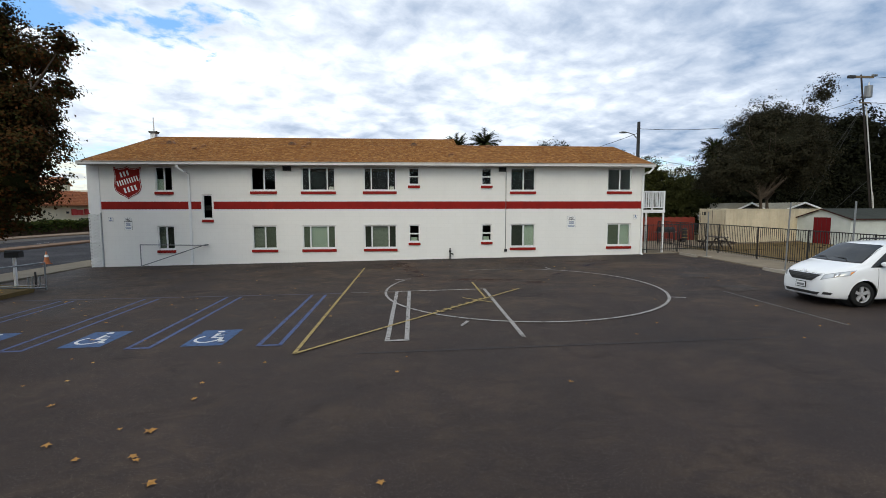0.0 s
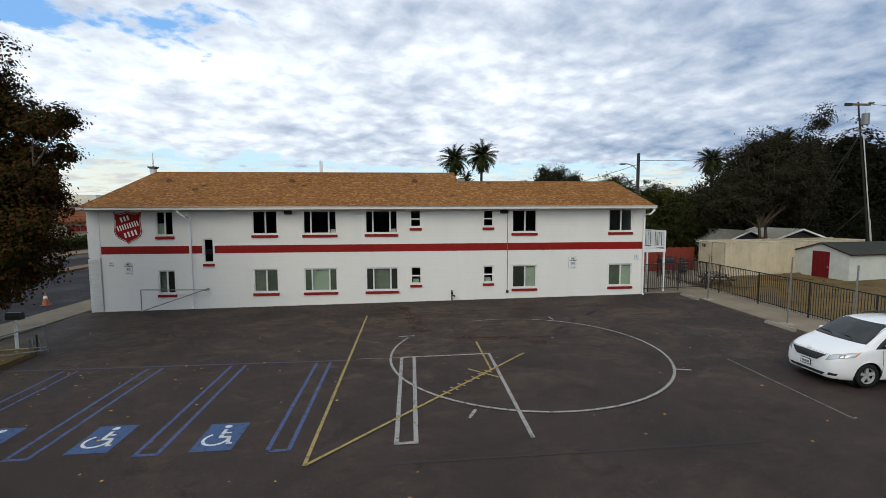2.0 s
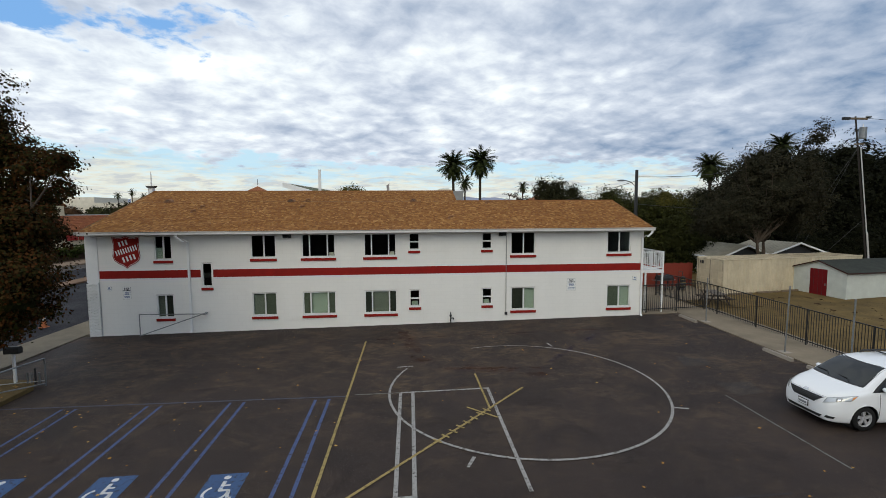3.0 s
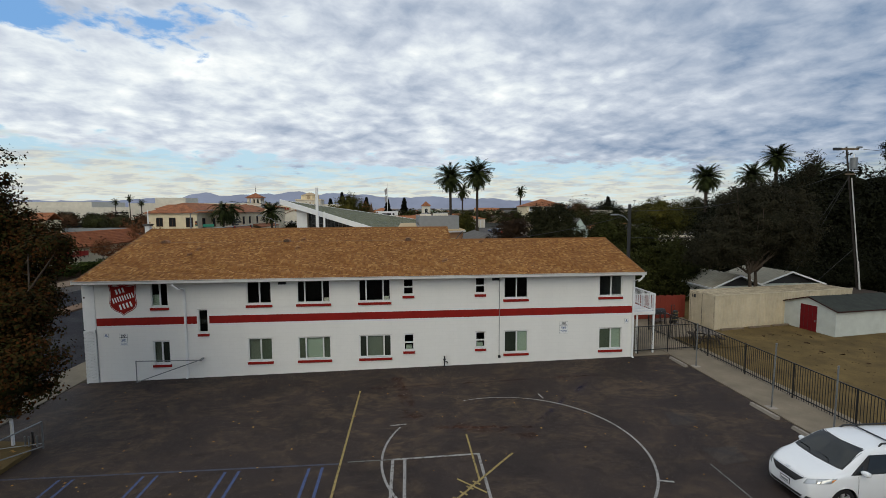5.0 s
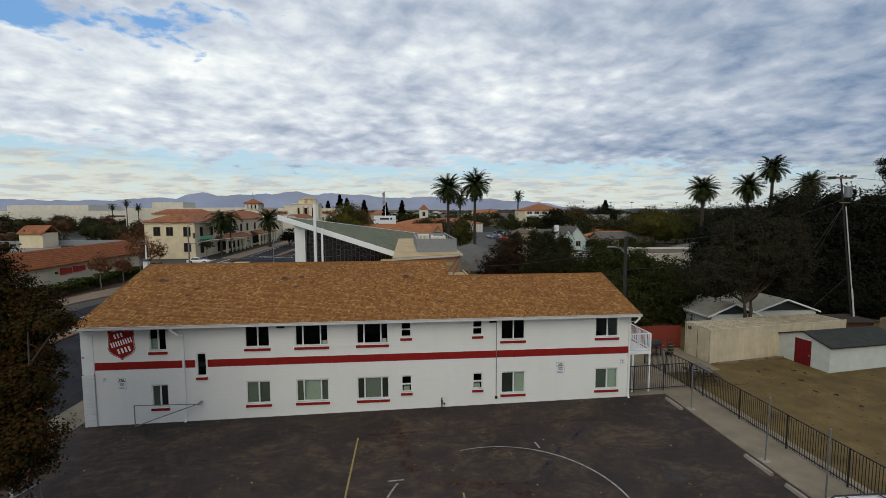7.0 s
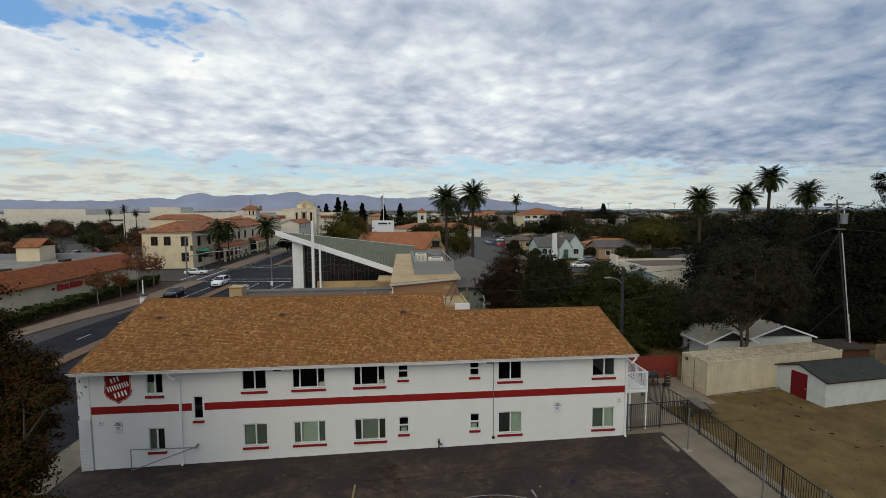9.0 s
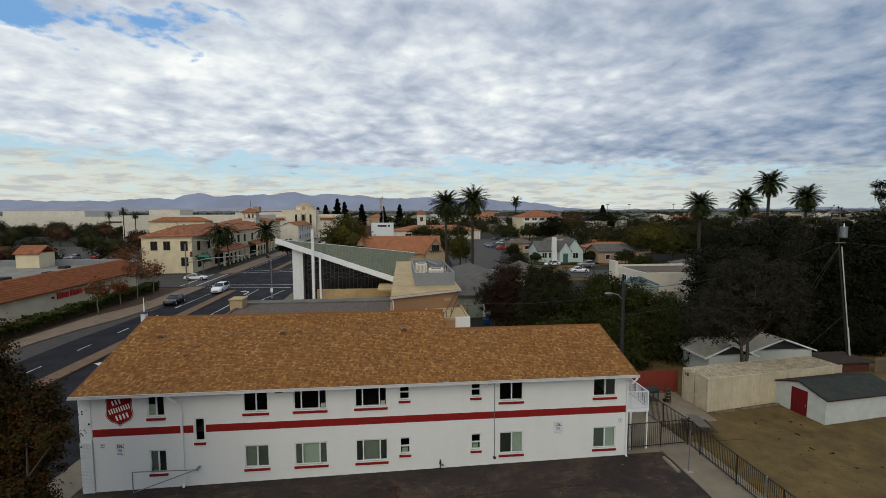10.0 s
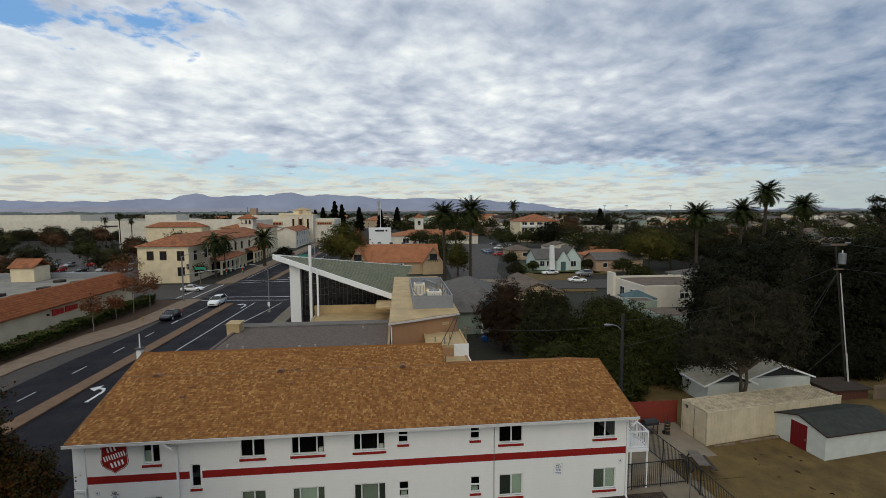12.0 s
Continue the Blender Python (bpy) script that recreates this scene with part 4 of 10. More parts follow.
def shingle_rows(x0, x1, ya, yb, back):
    """Courses from the eave up to the ridge; back mirrors them on to the rear slope."""
    global k
    for r in range(int((yb - ya) / expo) + 1):
        y0 = ya + r * expo
        y1 = min(y0 + expo * 1.25, RIDGE + 0.02)
        x = x0 + (0.13 if r % 2 else 0.0)
        while x < x1:
            b = min(x + float(rng.uniform(0.07, 0.19)), x1)
            lift = 0.010 + float(rng.uniform(0, 0.014))
            za, zb = roof_z(y0) + lift + 0.008, roof_z(y1) + 0.006
            f = (lambda y: 2 * back - y) if back else (lambda y: y)
            verts.extend([(x + 0.004, f(y0), za - lift), (b - 0.004, f(y0), za - lift), (b - 0.004, f(y0), za), (x + 0.004, f(y0), za), (b - 0.004, f(y1), zb), (x + 0.004, f(y1), zb)])
            faces.extend([(6 * k, 6 * k + 1, 6 * k + 2, 6 * k + 3), (6 * k + 3, 6 * k + 2, 6 * k + 4, 6 * k + 5)])
            k += 1
            x = b


shingle_rows(-16.61, 13.79, EY - 0.03, RIDGE_E - 0.15, 0)
shingle_rows(-16.61, 3.31, RIDGE_E - 0.03, RIDGE - 0.15, 0)
shingle_rows(-16.61, 3.31, EY - 0.03, RIDGE - 0.15, RIDGE)
shingle_rows(3.31, 13.79, EY - 0.03, RIDGE_E - 0.15, RIDGE_E)
sh = piece("shingles", quads("shingles", verts, faces, m_shingle), hall)
tagged(sh, "tan and brown asphalt shingles in broken courses", "", "", "stuff")
for x0, x1, yr in ((-16.61, 3.31, RIDGE), (3.31, 13.79, RIDGE_E)):
    z = roof_z(yr)
    part("ridge_cap", prism(bm_new(), [(yr - 0.16, z - 0.03), (yr, z + 0.04), (yr + 0.16, z - 0.03), (yr + 0.16, z - 0.06), (yr, z), (yr - 0.16, z - 0.06)], "x", x0, x1), m_shingle, hall)
part("soffit", prism(bm_new(), [(EY, EZ - 0.19), (EY, EZ - 0.165), (WY, EZ - 0.05), (WY, EZ - 0.075)], "x", -16.55, 13.74), m_soffit, hall)
for x0, x1, yr in ((-16.62, -16.58, RIDGE), (13.76, 13.80, RIDGE_E)):
    ye, z = 2 * yr - EY, roof_z(yr)
    part("rake_board", prism(bm_new(), [(EY, EZ - 0.2), (EY, EZ + 0.02), (yr, z + 0.02), (ye, EZ + 0.02), (ye, EZ - 0.2), (yr, z - 0.2)], "x", x0, x1), m_bargeroof, hall)
# gutter with a rolled front edge
bm = prism(bm_new(), [(25.82, 5.36), (25.84, 5.48), (25.80, 5.50), (25.80, 5.515), (25.86, 5.515), (25.86, 5.40), (25.94, 5.40), (25.94, 5.34)], "x", -16.63, 13.81)
part("gutter", bm, m_gutter, hall, "pale enamelled gutter")


def downpipe(x, ground, shift):
    bm = bm_new()
    box(bm, x + shift - 0.05, 25.85, 5.22, x + shift + 0.05, 25.93, 5.40)
    prism(bm, [(x + shift - 0.05, 5.24), (x + shift + 0.05, 5.24), (x + 0.05, 4.98), (x - 0.05, 4.98)], "y", 25.86, 25.94)
    prism(bm, [(25.86, 5.10), (25.94, 5.10), (26.48, 4.92), (26.40, 4.92)], "x", x - 0.045, x + 0.045)
    box(bm, x - 0.05, 26.39, ground + 0.12, x + 0.05, 26.48, 4.95)
    prism(bm, [(26.39, ground + 0.14), (26.48, ground + 0.14), (26.36, ground + 0.02), (26.27, ground + 0.02)], "x", x - 0.05, x + 0.05)
    part("downpipe", bm, m_white, hall, "white downpipe")


downpipe(-11.43, 0.10, -0.32), downpipe(13.40, 0.40, 0.26)


def roof_vent(x, y, big):
    z = roof_z(y)
    t = bm_new()
    if big:
        arc = [(x + 0.24 * math.cos(math.pi * q / 8), z + 0.21 * math.sin(math.pi * q / 8)) for q in range(9)]
        prism(t, arc, "y", y - 0.12, y + 0.22)
        v = part("roof_vent", t, m_vent, hall, "low brown half-round roof vent")
        for dz, w in ((0.03, 0.17), (0.09, 0.15), (0.14, 0.10)):
            part("louvre", B(x - w, y - 0.126, z + dz, x + w, y - 0.12, z + dz + 0.025), m_black, v)
    else:
        pipe(t, [(x, y, z - 0.05), (x, y, z + 0.13), (x + 0.24, y - 0.04, z + 0.15)], 0.055, 8)
        rod(t, (x, y, z + 0.01), (x, y, z + 0.04), 0.12, 0.07, 8)
        part("vent_pipe", t, m_vent, hall)


for x, y, big in ((-14.5, 31.1, 1), (-7.15, 31.1, 1), (0.5, 31.1, 1), (-12.3, 29.05, 0), (-12.1, 29.85, 0), (-6.3, 29.85, 0), (-6.25, 31.2, 0), (2.48, 27.7, 0), (5.1, 30.6, 0)):
    roof_vent(x, y, big)

# pier with cap and mast at the high corner
pier = bm_new()
box(pier, -16.93, 33.49, 0.0, -16.625, 33.81, 8.10, 0.01)
p = part("roof_pier", pier, m_whitebrick, hall, "white brick pier with a flared cap")
part("pier_cap", prism(bm_new(), [(-16.97, 8.10), (-16.58, 8.10), (-16.50, 8.22), (-17.05, 8.22)], "y", 33.42, 33.88), m_stone_cap, p)
part("mast", rod(bm_new(), (-16.77, 33.65, 8.2), (-16.77, 33.65, 9.15), 0.05, 0.03, 8), m_white, p)

# flood lamps, conduit, standpipe
for x in (-6.34, 5.32):
    lamp = thing("wall_lamp", "dark bronze flood lamp box under the eave", "lamp", (x, WY, 5.21), group="wall flood lamps")
    part("housing", prism(bm_new(), [(0, -0.12), (-0.16, -0.10), (-0.20, 0.12), (0, 0.14)], "x", -0.20, 0.20), m_plastic, lamp)
    part("lens", B(-0.16, -0.195, -0.07, 0.16, -0.175, 0.08, 0.005), m_farglass, lamp)
part("conduit", pipe(bm_new(), [(5.54, WY - 0.03, 5.1), (5.54, WY - 0.03, 0.78)], 0.018, 6), m_galv, hall)
part("junction_box", B(5.47, WY - 0.10, 0.66, 5.61, WY, 0.80, 0.01), m_plastic, hall)
sp = thing("standpipe", "dark iron standpipe with a side valve by the wall", "pipe", (2.4, 26.3, lot_z(2.4, 26.3)))
part("riser", pipe(bm_new(), [(0, 0, -0.1), (0, 0, 0.62)], 0.035), m_plastic, sp)
part("valve", pipe(bm_new(), [(-0.02, 0, 0.30), (0.16, 0, 0.30), (0.16, 0, 0.22)], 0.03), m_plastic, sp)
part("handwheel", rod(bm_new(), (0, -0.06, 0.45), (0, -0.04, 0.45), 0.07, 0.07, 10), m_plastic, sp)

# shield emblem, drawn as plain shapes
shield = thing("shield_emblem", "dark red shield emblem with white edging and plain white bars", "sign", (-14.53, WY, 4.44))
W, H = 0.66, 0.84


def shield_outline(s):
    half = [(x * s, z * s) for x, z in ((0.0, H), (0.17, 0.755), (0.40, 0.73), (0.685, 0.80), (0.655, 0.62), (0.62, 0.36), (0.65, 0.02), (0.68, -0.20), (0.61, -0.42), (0.43, -0.58), (0.17, -0.71), (0.0, -H))]
    return half + [(-x, z) for x, z in half[-2:0:-1]]


part("edging", prism(bm_new(), shield_outline(1.04), "y", -0.02, -0.001), m_white, shield, "thin white edging")
part("rim_line", prism(bm_new(), shield_outline(1.02), "y", -0.024, -0.02), m_red, shield)
part("inner_edging", prism(bm_new(), shield_outline(0.965), "y", -0.027, -0.024), m_white, shield)
part("field", prism(bm_new(), shield_outline(0.94), "y", -0.03, -0.027), m_red, shield, "dark red field")
tilt = radians(17)


def bar(cx, cz, w, h):
    bm = bm_new()
    box(bm, -w / 2, -0.04, -h / 2, w / 2, -0.03, h / 2)
    bmesh.ops.rotate(bm, verts=bm.verts, cent=(0, 0, 0), matrix=Matrix.Rotation(-tilt, 3, "Y"))
    bmesh.ops.translate(bm, verts=bm.verts, vec=(cx, 0, cz))
    part("bar", bm, m_white, shield)


for cx0, cz0, n, bw, bh in ((-0.14, 0.46, 3, 0.085, 0.25), (0.0, 0.09, 9, 0.062, 0.27), (0.12, -0.32, 4, 0.090, 0.27)):
    for i in range(n):
        d = (i - (n - 1) / 2) * bw * 2.05
        bar(cx0 + d * math.cos(tilt), cz0 + d * math.sin(tilt), bw, bh)


def letters(text, size, m, material, parent, label=""):
    """Raised lettering as a mesh part."""
    cu = bpy.data.curves.new("lettering", "FONT")
    cu.body, cu.size, cu.align_x, cu.align_y, cu.extrude, cu.resolution_u, cu.offset = text, size, "CENTER", "CENTER", 0.002, 2, size * 0.035
    tmp = bpy.data.objects.new("lettering", cu)
    scene.collection.objects.link(tmp)
    me = bpy.data.meshes.new_from_object(tmp.evaluated_get(bpy.context.evaluated_depsgraph_get()))
    bpy.data.objects.remove(tmp)
    me.materials.clear()
    me.materials.append(material)
    ob = new("lettering", me)
    ob.parent = parent
    ob.matrix_basis = m
    return tagged(ob, label)


def wall_sign(x0, x1, z0, z1, big):
    s = thing("wall_sign", "white notice with blue print fixed to the wall" if big else "small white notice fixed to the wall", "sign", ((x0 + x1) / 2, WY, (z0 + z1) / 2), group="wall notices")
    w, h = (x1 - x0) / 2, (z1 - z0) / 2
    part("backing", B(-w - 0.006, -0.008, -h - 0.006, w + 0.006, 0, h + 0.006), m_steel, s)
    part("plate", B(-w, -0.014, -h, w, -0.008, h, 0.002), m_vinyl, s)
    up = pose(0, 0, 0, 90, 0, 0)
    if big:
        letters("NO", 0.15, pose(0, -0.017, h * 0.72) @ up, m_inkblack, s)
        letters("LOITERING", 0.078, pose(0, -0.017, h * 0.42) @ up, m_inkblack, s)
        for k, (hw, z) in enumerate(((0.55, 0.12), (0.6, 0.0), (0.45, -0.12), (0.6, -0.24), (0.8, -0.55), (0.7, -0.75))):
            part("print_bar", B(-w * hw, -0.017, h * z - 0.010, w * hw, -0.014, h * z + 0.010), m_signblue, s)
    else:
        part("print_bar", B(-w * 0.3, -0.017, h * 0.1, w * 0.3, -0.014, h * 0.75), m_signblue, s)
        part("print_bar", B(-w * 0.75, -0.017, -h * 0.55, w * 0.75, -0.014, -h * 0.3), m_signblue, s)


wall_sign(-15.61, -15.38, 2.42, 2.63, False), wall_sign(-14.82, -14.44, 1.97, 2.60, True)
wall_sign(9.06, 9.55, 1.96, 2.63, True), wall_sign(12.92, 13.16, 2.45, 2.70, False)

# handrail at the wall
rail = thing("wall_handrail", "grey steel handrail frame standing by the wall", "handrail", (-13.9, 26.15, lot_z(-13.9, 26.15)))
part("post", pipe(bm_new(), [(0, 0, -0.1), (0, 0, 1.17)], 0.025), m_galv, rail)
part("top_rail", pipe(bm_new(), [(0, 0, 1.17), (3.25, 0, 1.12)], 0.025), m_galv, rail)
part("brace", pipe(bm_new(), [(0.03, 0, 0.05), (3.2, 0, 1.12)], 0.025), m_galv, rail)
part("bracket", B(3.2, -0.04, 1.08, 3.32, 0.35, 1.16, 0.01), m_galv, rail)

# balcony landing at the end wall
bal = thing("stair_landing", "white steel landing with railing on posts at the building's end", "balcony", (13.5, 27.2, 0))
part("deck", B(0, -0.25, 2.80, 1.55, 2.6, 2.98, 0.01), m_white, bal)
for x, y in ((1.48, -0.18), (1.48, 2.5), (0.45, -0.18)):
    part("post", B(x - 0.045, y - 0.045, 0.2, x + 0.045, y + 0.045, 2.8), m_white, bal)
for x, y in ((1.5, -0.2), (1.5, 2.5), (0.04, -0.2), (1.5, 1.1)):
    part("rail_post", B(x - 0.04, y - 0.04, 2.98, x + 0.04, y + 0.04, 4.05), m_white, bal)
for z in (3.08, 4.0):
    part("rail", B(0, -0.23, z, 1.54, -0.17, z + 0.06), m_white, bal)
    part("rail", B(1.47, -0.2, z, 1.53, 2.5, z + 0.06), m_white, bal)
bal_me = mesh_of(B(-0.014, -0.014, 3.1, 0.014, 0.014, 4.02), "baluster", m_white)
for i in range(10):
    piece("baluster", bal_me, bal, pose(0.15 + i * 0.135, -0.2, 0))
for i in range(18):
    piece("baluster", bal_me, bal, pose(1.5, -0.05 + i * 0.14, 0))
st = bm_new()
for i in range(14):
    box(st, 0.3, 2.6 + 0.27 * i, 2.75 - 0.19 * i, 1.5, 2.9 + 0.27 * i, 2.80 - 0.19 * i)
part("stair_flight", st, m_white, bal)
part("door", B(0.002, 0.5, 2.98, 0.05, 1.45, 5.0, 0.01), m_red, bal)

# ---- car park fittings and yard ----
for y0 in (24.40, 18.18, 15.95):
    w = thing("wheel_stop", "pale concrete wheel stop on the asphalt", "wheel stop", (15.45, y0, lot_z(15.45, y0)), group="wheel stops")
    part("block", prism(bm_new(), [(-0.09, 0), (0.09, 0), (0.06, 0.13), (-0.06, 0.13)], "y", 0, 1.5), m_kerb, w)
    for k in (0.25, 1.25):
        part("anchor_bolt", rod(bm_new(), (0, k, 0.12), (0, k, 0.138), 0.02, 0.02, 8), m_rust, w)
for y, h, lean in ((24.4, 2.35, 0.0), (19.2, 2.82, 0.08), (16.3, 2.85, 0.03)):
    z = lot_z(16.0, y) + 0.04
    t = thing("steel_post", "bare galvanised steel post on a small concrete foot", "post", (16.0, y, z), group="galvanised posts")
    part("pole", rod(bm_new(), (0, 0, -0.05), (lean, 0, h), 0.030, 0.030, 10), m_galv, t)
    part("cap", rod(bm_new(), (lean, 0, h), (lean, 0, h + 0.03), 0.04, 0.025, 10), m_galv, t)
    part("footing", B(-0.2, -0.2, -0.1, 0.2, 0.2, 0.02, 0.01), m_kerb, t)

bar_me = mesh_of(B(-0.0085, -0.0085, 0.06, 0.0085, 0.0085, 1.60), "bar", m_black)
spear_me = mesh_of(B(-0.027, -0.027, 0, 0.027, 0.027, 1.68, 0.004), "fence_post", m_black)


def steel_fence(name, a, b, label, posts):
    a, b = Vector((*a, 0)), Vector((*b, 0))
    n, L = (b - a).normalized(), (b - a).length
    ang = math.degrees(math.atan2(n.y, n.x))
    t = thing(name, label, "fence", (a.x, a.y, 0), ang)

    def gz(d):
        p = a + n * d
        return lot_z(p.x, p.y) + 0.04
    for d in posts:
        piece("fence_post", spear_me, t, pose(d, 0, gz(d) - 0.05))
    for z in (0.16, 1.58):
        bm = bm_new()
        pts = [(0, gz(0) + z), (L, gz(L) + z), (L, gz(L) + z + 0.04), (0, gz(0) + z + 0.04)]
        prism(bm, pts, "y", -0.02, 0.02)
        part("rail", bm, m_black, t)
    m = int(L / 0.125)
    for i in range(1, m):
        d = L * i / m
        piece("bar", bar_me, t, pose(d, 0, gz(d)))
    return t


steel_fence("steel_fence", (17.68, 27.05), (17.72, 6.0), "black steel picket fence along the concrete strip", (0, 1.15, 4.1, 7.05, 10.0, 12.95, 15.9, 18.85, 21.05))
steel_fence("steel_gate_fence", (13.65, 26.9), (17.68, 27.05), "black steel picket gate between building and fence corner", (0, 0.35, 2.25, 4.03))
steel_fence("steel_fence_patio", (17.68, 27.05), (17.25, 31.6), "black steel picket fence along the patio", (0, 2.3, 4.57))

# shipping container
CX0, CX1, CY0, CY1 = 21.72, 33.92, 31.02, 33.46
CZ0 = 0.46
CZ1 = CZ0 + 2.57
con = thing("shipping_container", "beige steel shipping container with stained ribbed roof standing on the dirt", "container")


def corrugated(bm, x0, x1, pitch, depth, f):
    """A trapezoid-ribbed sheet; f(x, d) gives the bottom and top point of the sheet at x, d out of its plane."""
    xs = []
    x = x0
    while x < x1:
        for dx, d in ((0.0, 0), (0.36, 0), (0.5, 1), (0.86, 1)):
            if x + dx * pitch < x1:
                xs.append((x + dx * pitch, d * depth))
        x += pitch
    xs.append((x1, 0))
    prev = None
    for x, d in xs:
        lo, hi = f(x, d)
        cur = (bm.verts.new(lo), bm.verts.new(hi))
        if prev:
            bm.faces.new((prev[0], cur[0], cur[1], prev[1]))
        prev = cur
    return bm


part("side_panel", corrugated(bm_new(), CX0 + 0.1, CX1 - 0.1, 0.278, 0.036, lambda x, d: ((x, CY0 + 0.01 + d, CZ0 + 0.12), (x, CY0 + 0.01 + d, CZ1 - 0.06))), m_container, con)
part("side_panel", corrugated(bm_new(), CX0 + 0.1, CX1 - 0.1, 0.278, 0.036, lambda x, d: ((x, CY1 - 0.01 - d, CZ0 + 0.12), (x, CY1 - 0.01 - d, CZ1 - 0.06))), m_container, con)
part("roof_panel", corrugated(bm_new(), CX0 + 0.1, CX1 - 0.1, 0.26, 0.07, lambda x, d: ((x, CY0 + 0.04, CZ1 - 0.075 + d), (x, CY1 - 0.04, CZ1 - 0.075 + d))), m_container_roof, con, "beige roof with dark rain stains")
part("end_panel", B(CX1 - 0.06, CY0 + 0.05, CZ0 + 0.1, CX1 - 0.03, CY1 - 0.05, CZ1 - 0.05), m_container, con)
part("floor_frame", B(CX0 + 0.1, CY0 + 0.06, CZ0 + 0.05, CX1 - 0.1, CY1 - 0.06, CZ0 + 0.14), m_rust, con)
for y in (CY0, CY1 - 0.06):
    part("bottom_rail", B(CX0, y, CZ0, CX1, y + 0.06, CZ0 + 0.14, 0.008), m_container, con)
    part("top_rail", B(CX0, y, CZ1 - 0.07, CX1, y + 0.06, CZ1, 0.008), m_container, con)
for x in (CX0, CX1 - 0.11):
    for y in (CY0, CY1 - 0.11):
        part("corner_post", B(x, y - 0.002, CZ0 - 0.002, x + 0.11, y + 0.112, CZ1 + 0.006, 0.01), m_container, con)
        for z in (CZ0, CZ1 - 0.11):
            part("corner_casting", B(x - 0.006, y - 0.008, z - 0.006, x + 0.12, y + 0.12, z + 0.122, 0.01), m_container, con)
cell = (CY1 - CY0 - 0.22) / 2
for k in range(2):
    y0 = CY0 + 0.11 + k * cell
    dr = part("door", B(CX0 + 0.02, y0 + 0.01, CZ0 + 0.14, CX0 + 0.06, y0 + cell - 0.01, CZ1 - 0.1, 0.004), m_container, con)
    for j in range(4):
        za = CZ0 + 0.2 + j * 0.53
        for c in range(2):
            ya = y0 + 0.07 + c * (cell - 0.10) / 2
            part("door_panel", B(CX0 + 0.005, ya, za, CX0 + 0.022, ya + (cell - 0.16) / 2, za + 0.43, 0.006), m_container, dr)
    # black strips stand in for the recess shadows at the door edges
    for ya in (y0 + 0.002, y0 + cell - 0.014):
        part("door_shadow_strip", B(CX0 + 0.008, ya, CZ0 + 0.14, CX0 + 0.026, ya + 0.012, CZ1 - 0.1), m_plastic, dr)
    for c in (0.27, 0.73):
        y = y0 + cell * c
        part("lock_rod", pipe(bm_new(), [(CX0 - 0.02, y, CZ0 + 0.06), (CX0 - 0.02, y, CZ1 - 0.05)], 0.017, 6), m_container, dr)
        part("rod_handle", B(CX0 - 0.05, y - 0.02, CZ0 + 1.0, CX0 - 0.025, y + 0.32, CZ0 + 1.04), m_container, dr)
part("marking_bar", B(CX0 - 0.002, CY1 - 0.62, CZ1 - 0.46, CX0 + 0.006, CY1 - 0.28, CZ1 - 0.22), m_plastic, con, "dark unreadable marking")
for k, (x, y) in enumerate(((23, 30.95), (25.2, 31.2), (27.2, 31.45))):
    t = thing("timber_sleeper", "grey timber sleeper laid along the container's foot", "timber", (x, y, lot_z(x, y)), 7.0 + 2 * (k - 1), group="timber sleepers")
    part("beam", B(-0.9, -0.08, -0.02, 0.9, 0.08, 0.10, 0.015), m_wood, t)



def turned(e, x, y, deg):
    e.matrix_world = pose(x, y, 0, 0, 0, deg) @ pose(-x, -y, 0)


turned(con, CX0, CY0, 7.9)

# garden shed
SX0, SX1, SY0, SY1, SZ = 28.08, 34.3, 28.27, 31.95, 0.50
SE, SR = 2.38, 2.98
ym = (SY0 + SY1) / 2
shed = thing("garden_shed", "pale wooden shed with red door and grey felt gable roof", "shed")
bm = bm_new()
prism(bm, [(SY0, SZ - 0.1), (SY1, SZ - 0.1), (SY1, SE), (ym, SR), (SY0, SE)], "x", SX0, SX0 + 0.06)
part("gable_wall", bm, m_shedwall, shed)
part("gable_wall", prism(bm_new(), [(SY0, SZ - 0.1), (SY1, SZ - 0.1), (SY1, SE), (ym, SR), (SY0, SE)], "x", SX1 - 0.06, SX1), m_shedwall, shed)
part("side_wall", B(SX0 + 0.06, SY0, SZ - 0.1, SX1 - 0.06, SY0 + 0.06, SE), m_shedwall, shed)
part("side_wall", B(SX0 + 0.06, SY1 - 0.06, SZ - 0.1, SX1 - 0.06, SY1, SE), m_shedwall, shed)
for s, y0 in ((1, SY0), (-1, SY1)):
    o = -0.16 * s
    sl = (SR - SE) / (ym - SY0)
    ze = SE + sl * -0.16
    part("roof_slope", prism(bm_new(), [(y0 + o, ze + 0.01), (ym, SR + 0.01), (ym, SR + 0.06), (y0 + o, ze + 0.06)], "x", SX0 - 0.12, SX1 + 0.12), m_shedroof, shed, "grey felt roof slope")
    part("fascia", prism(bm_new(), [(y0 + o, ze - 0.02), (ym, SR - 0.02), (ym, SR + 0.055), (y0 + o, ze + 0.055)], "x", SX0 - 0.145, SX0 - 0.12), m_bargewood, shed, "dark brown barge board")
    part("eave_board", B(SX0 - 0.12, y0 + o - 0.012 * s - 0.012, ze - 0.015, SX1 + 0.12, y0 + o - 0.012 * s + 0.012, ze + 0.05), m_bargewood, shed)
d = part("door", B(SX0 - 0.035, 29.52, SZ + 0.05, SX0, 30.68, 2.44, 0.006), m_sheddoor, shed, "dark red plank door")
for y in (29.8, 30.1, 30.4):
    part("plank_gap", B(SX0 - 0.037, y, SZ + 0.08, SX0 - 0.034, y + 0.012, 2.40), m_plastic, d)
part("handle", B(SX0 - 0.06, 29.58, 1.35, SX0 - 0.035, 29.63, 1.5), m_galv, d)
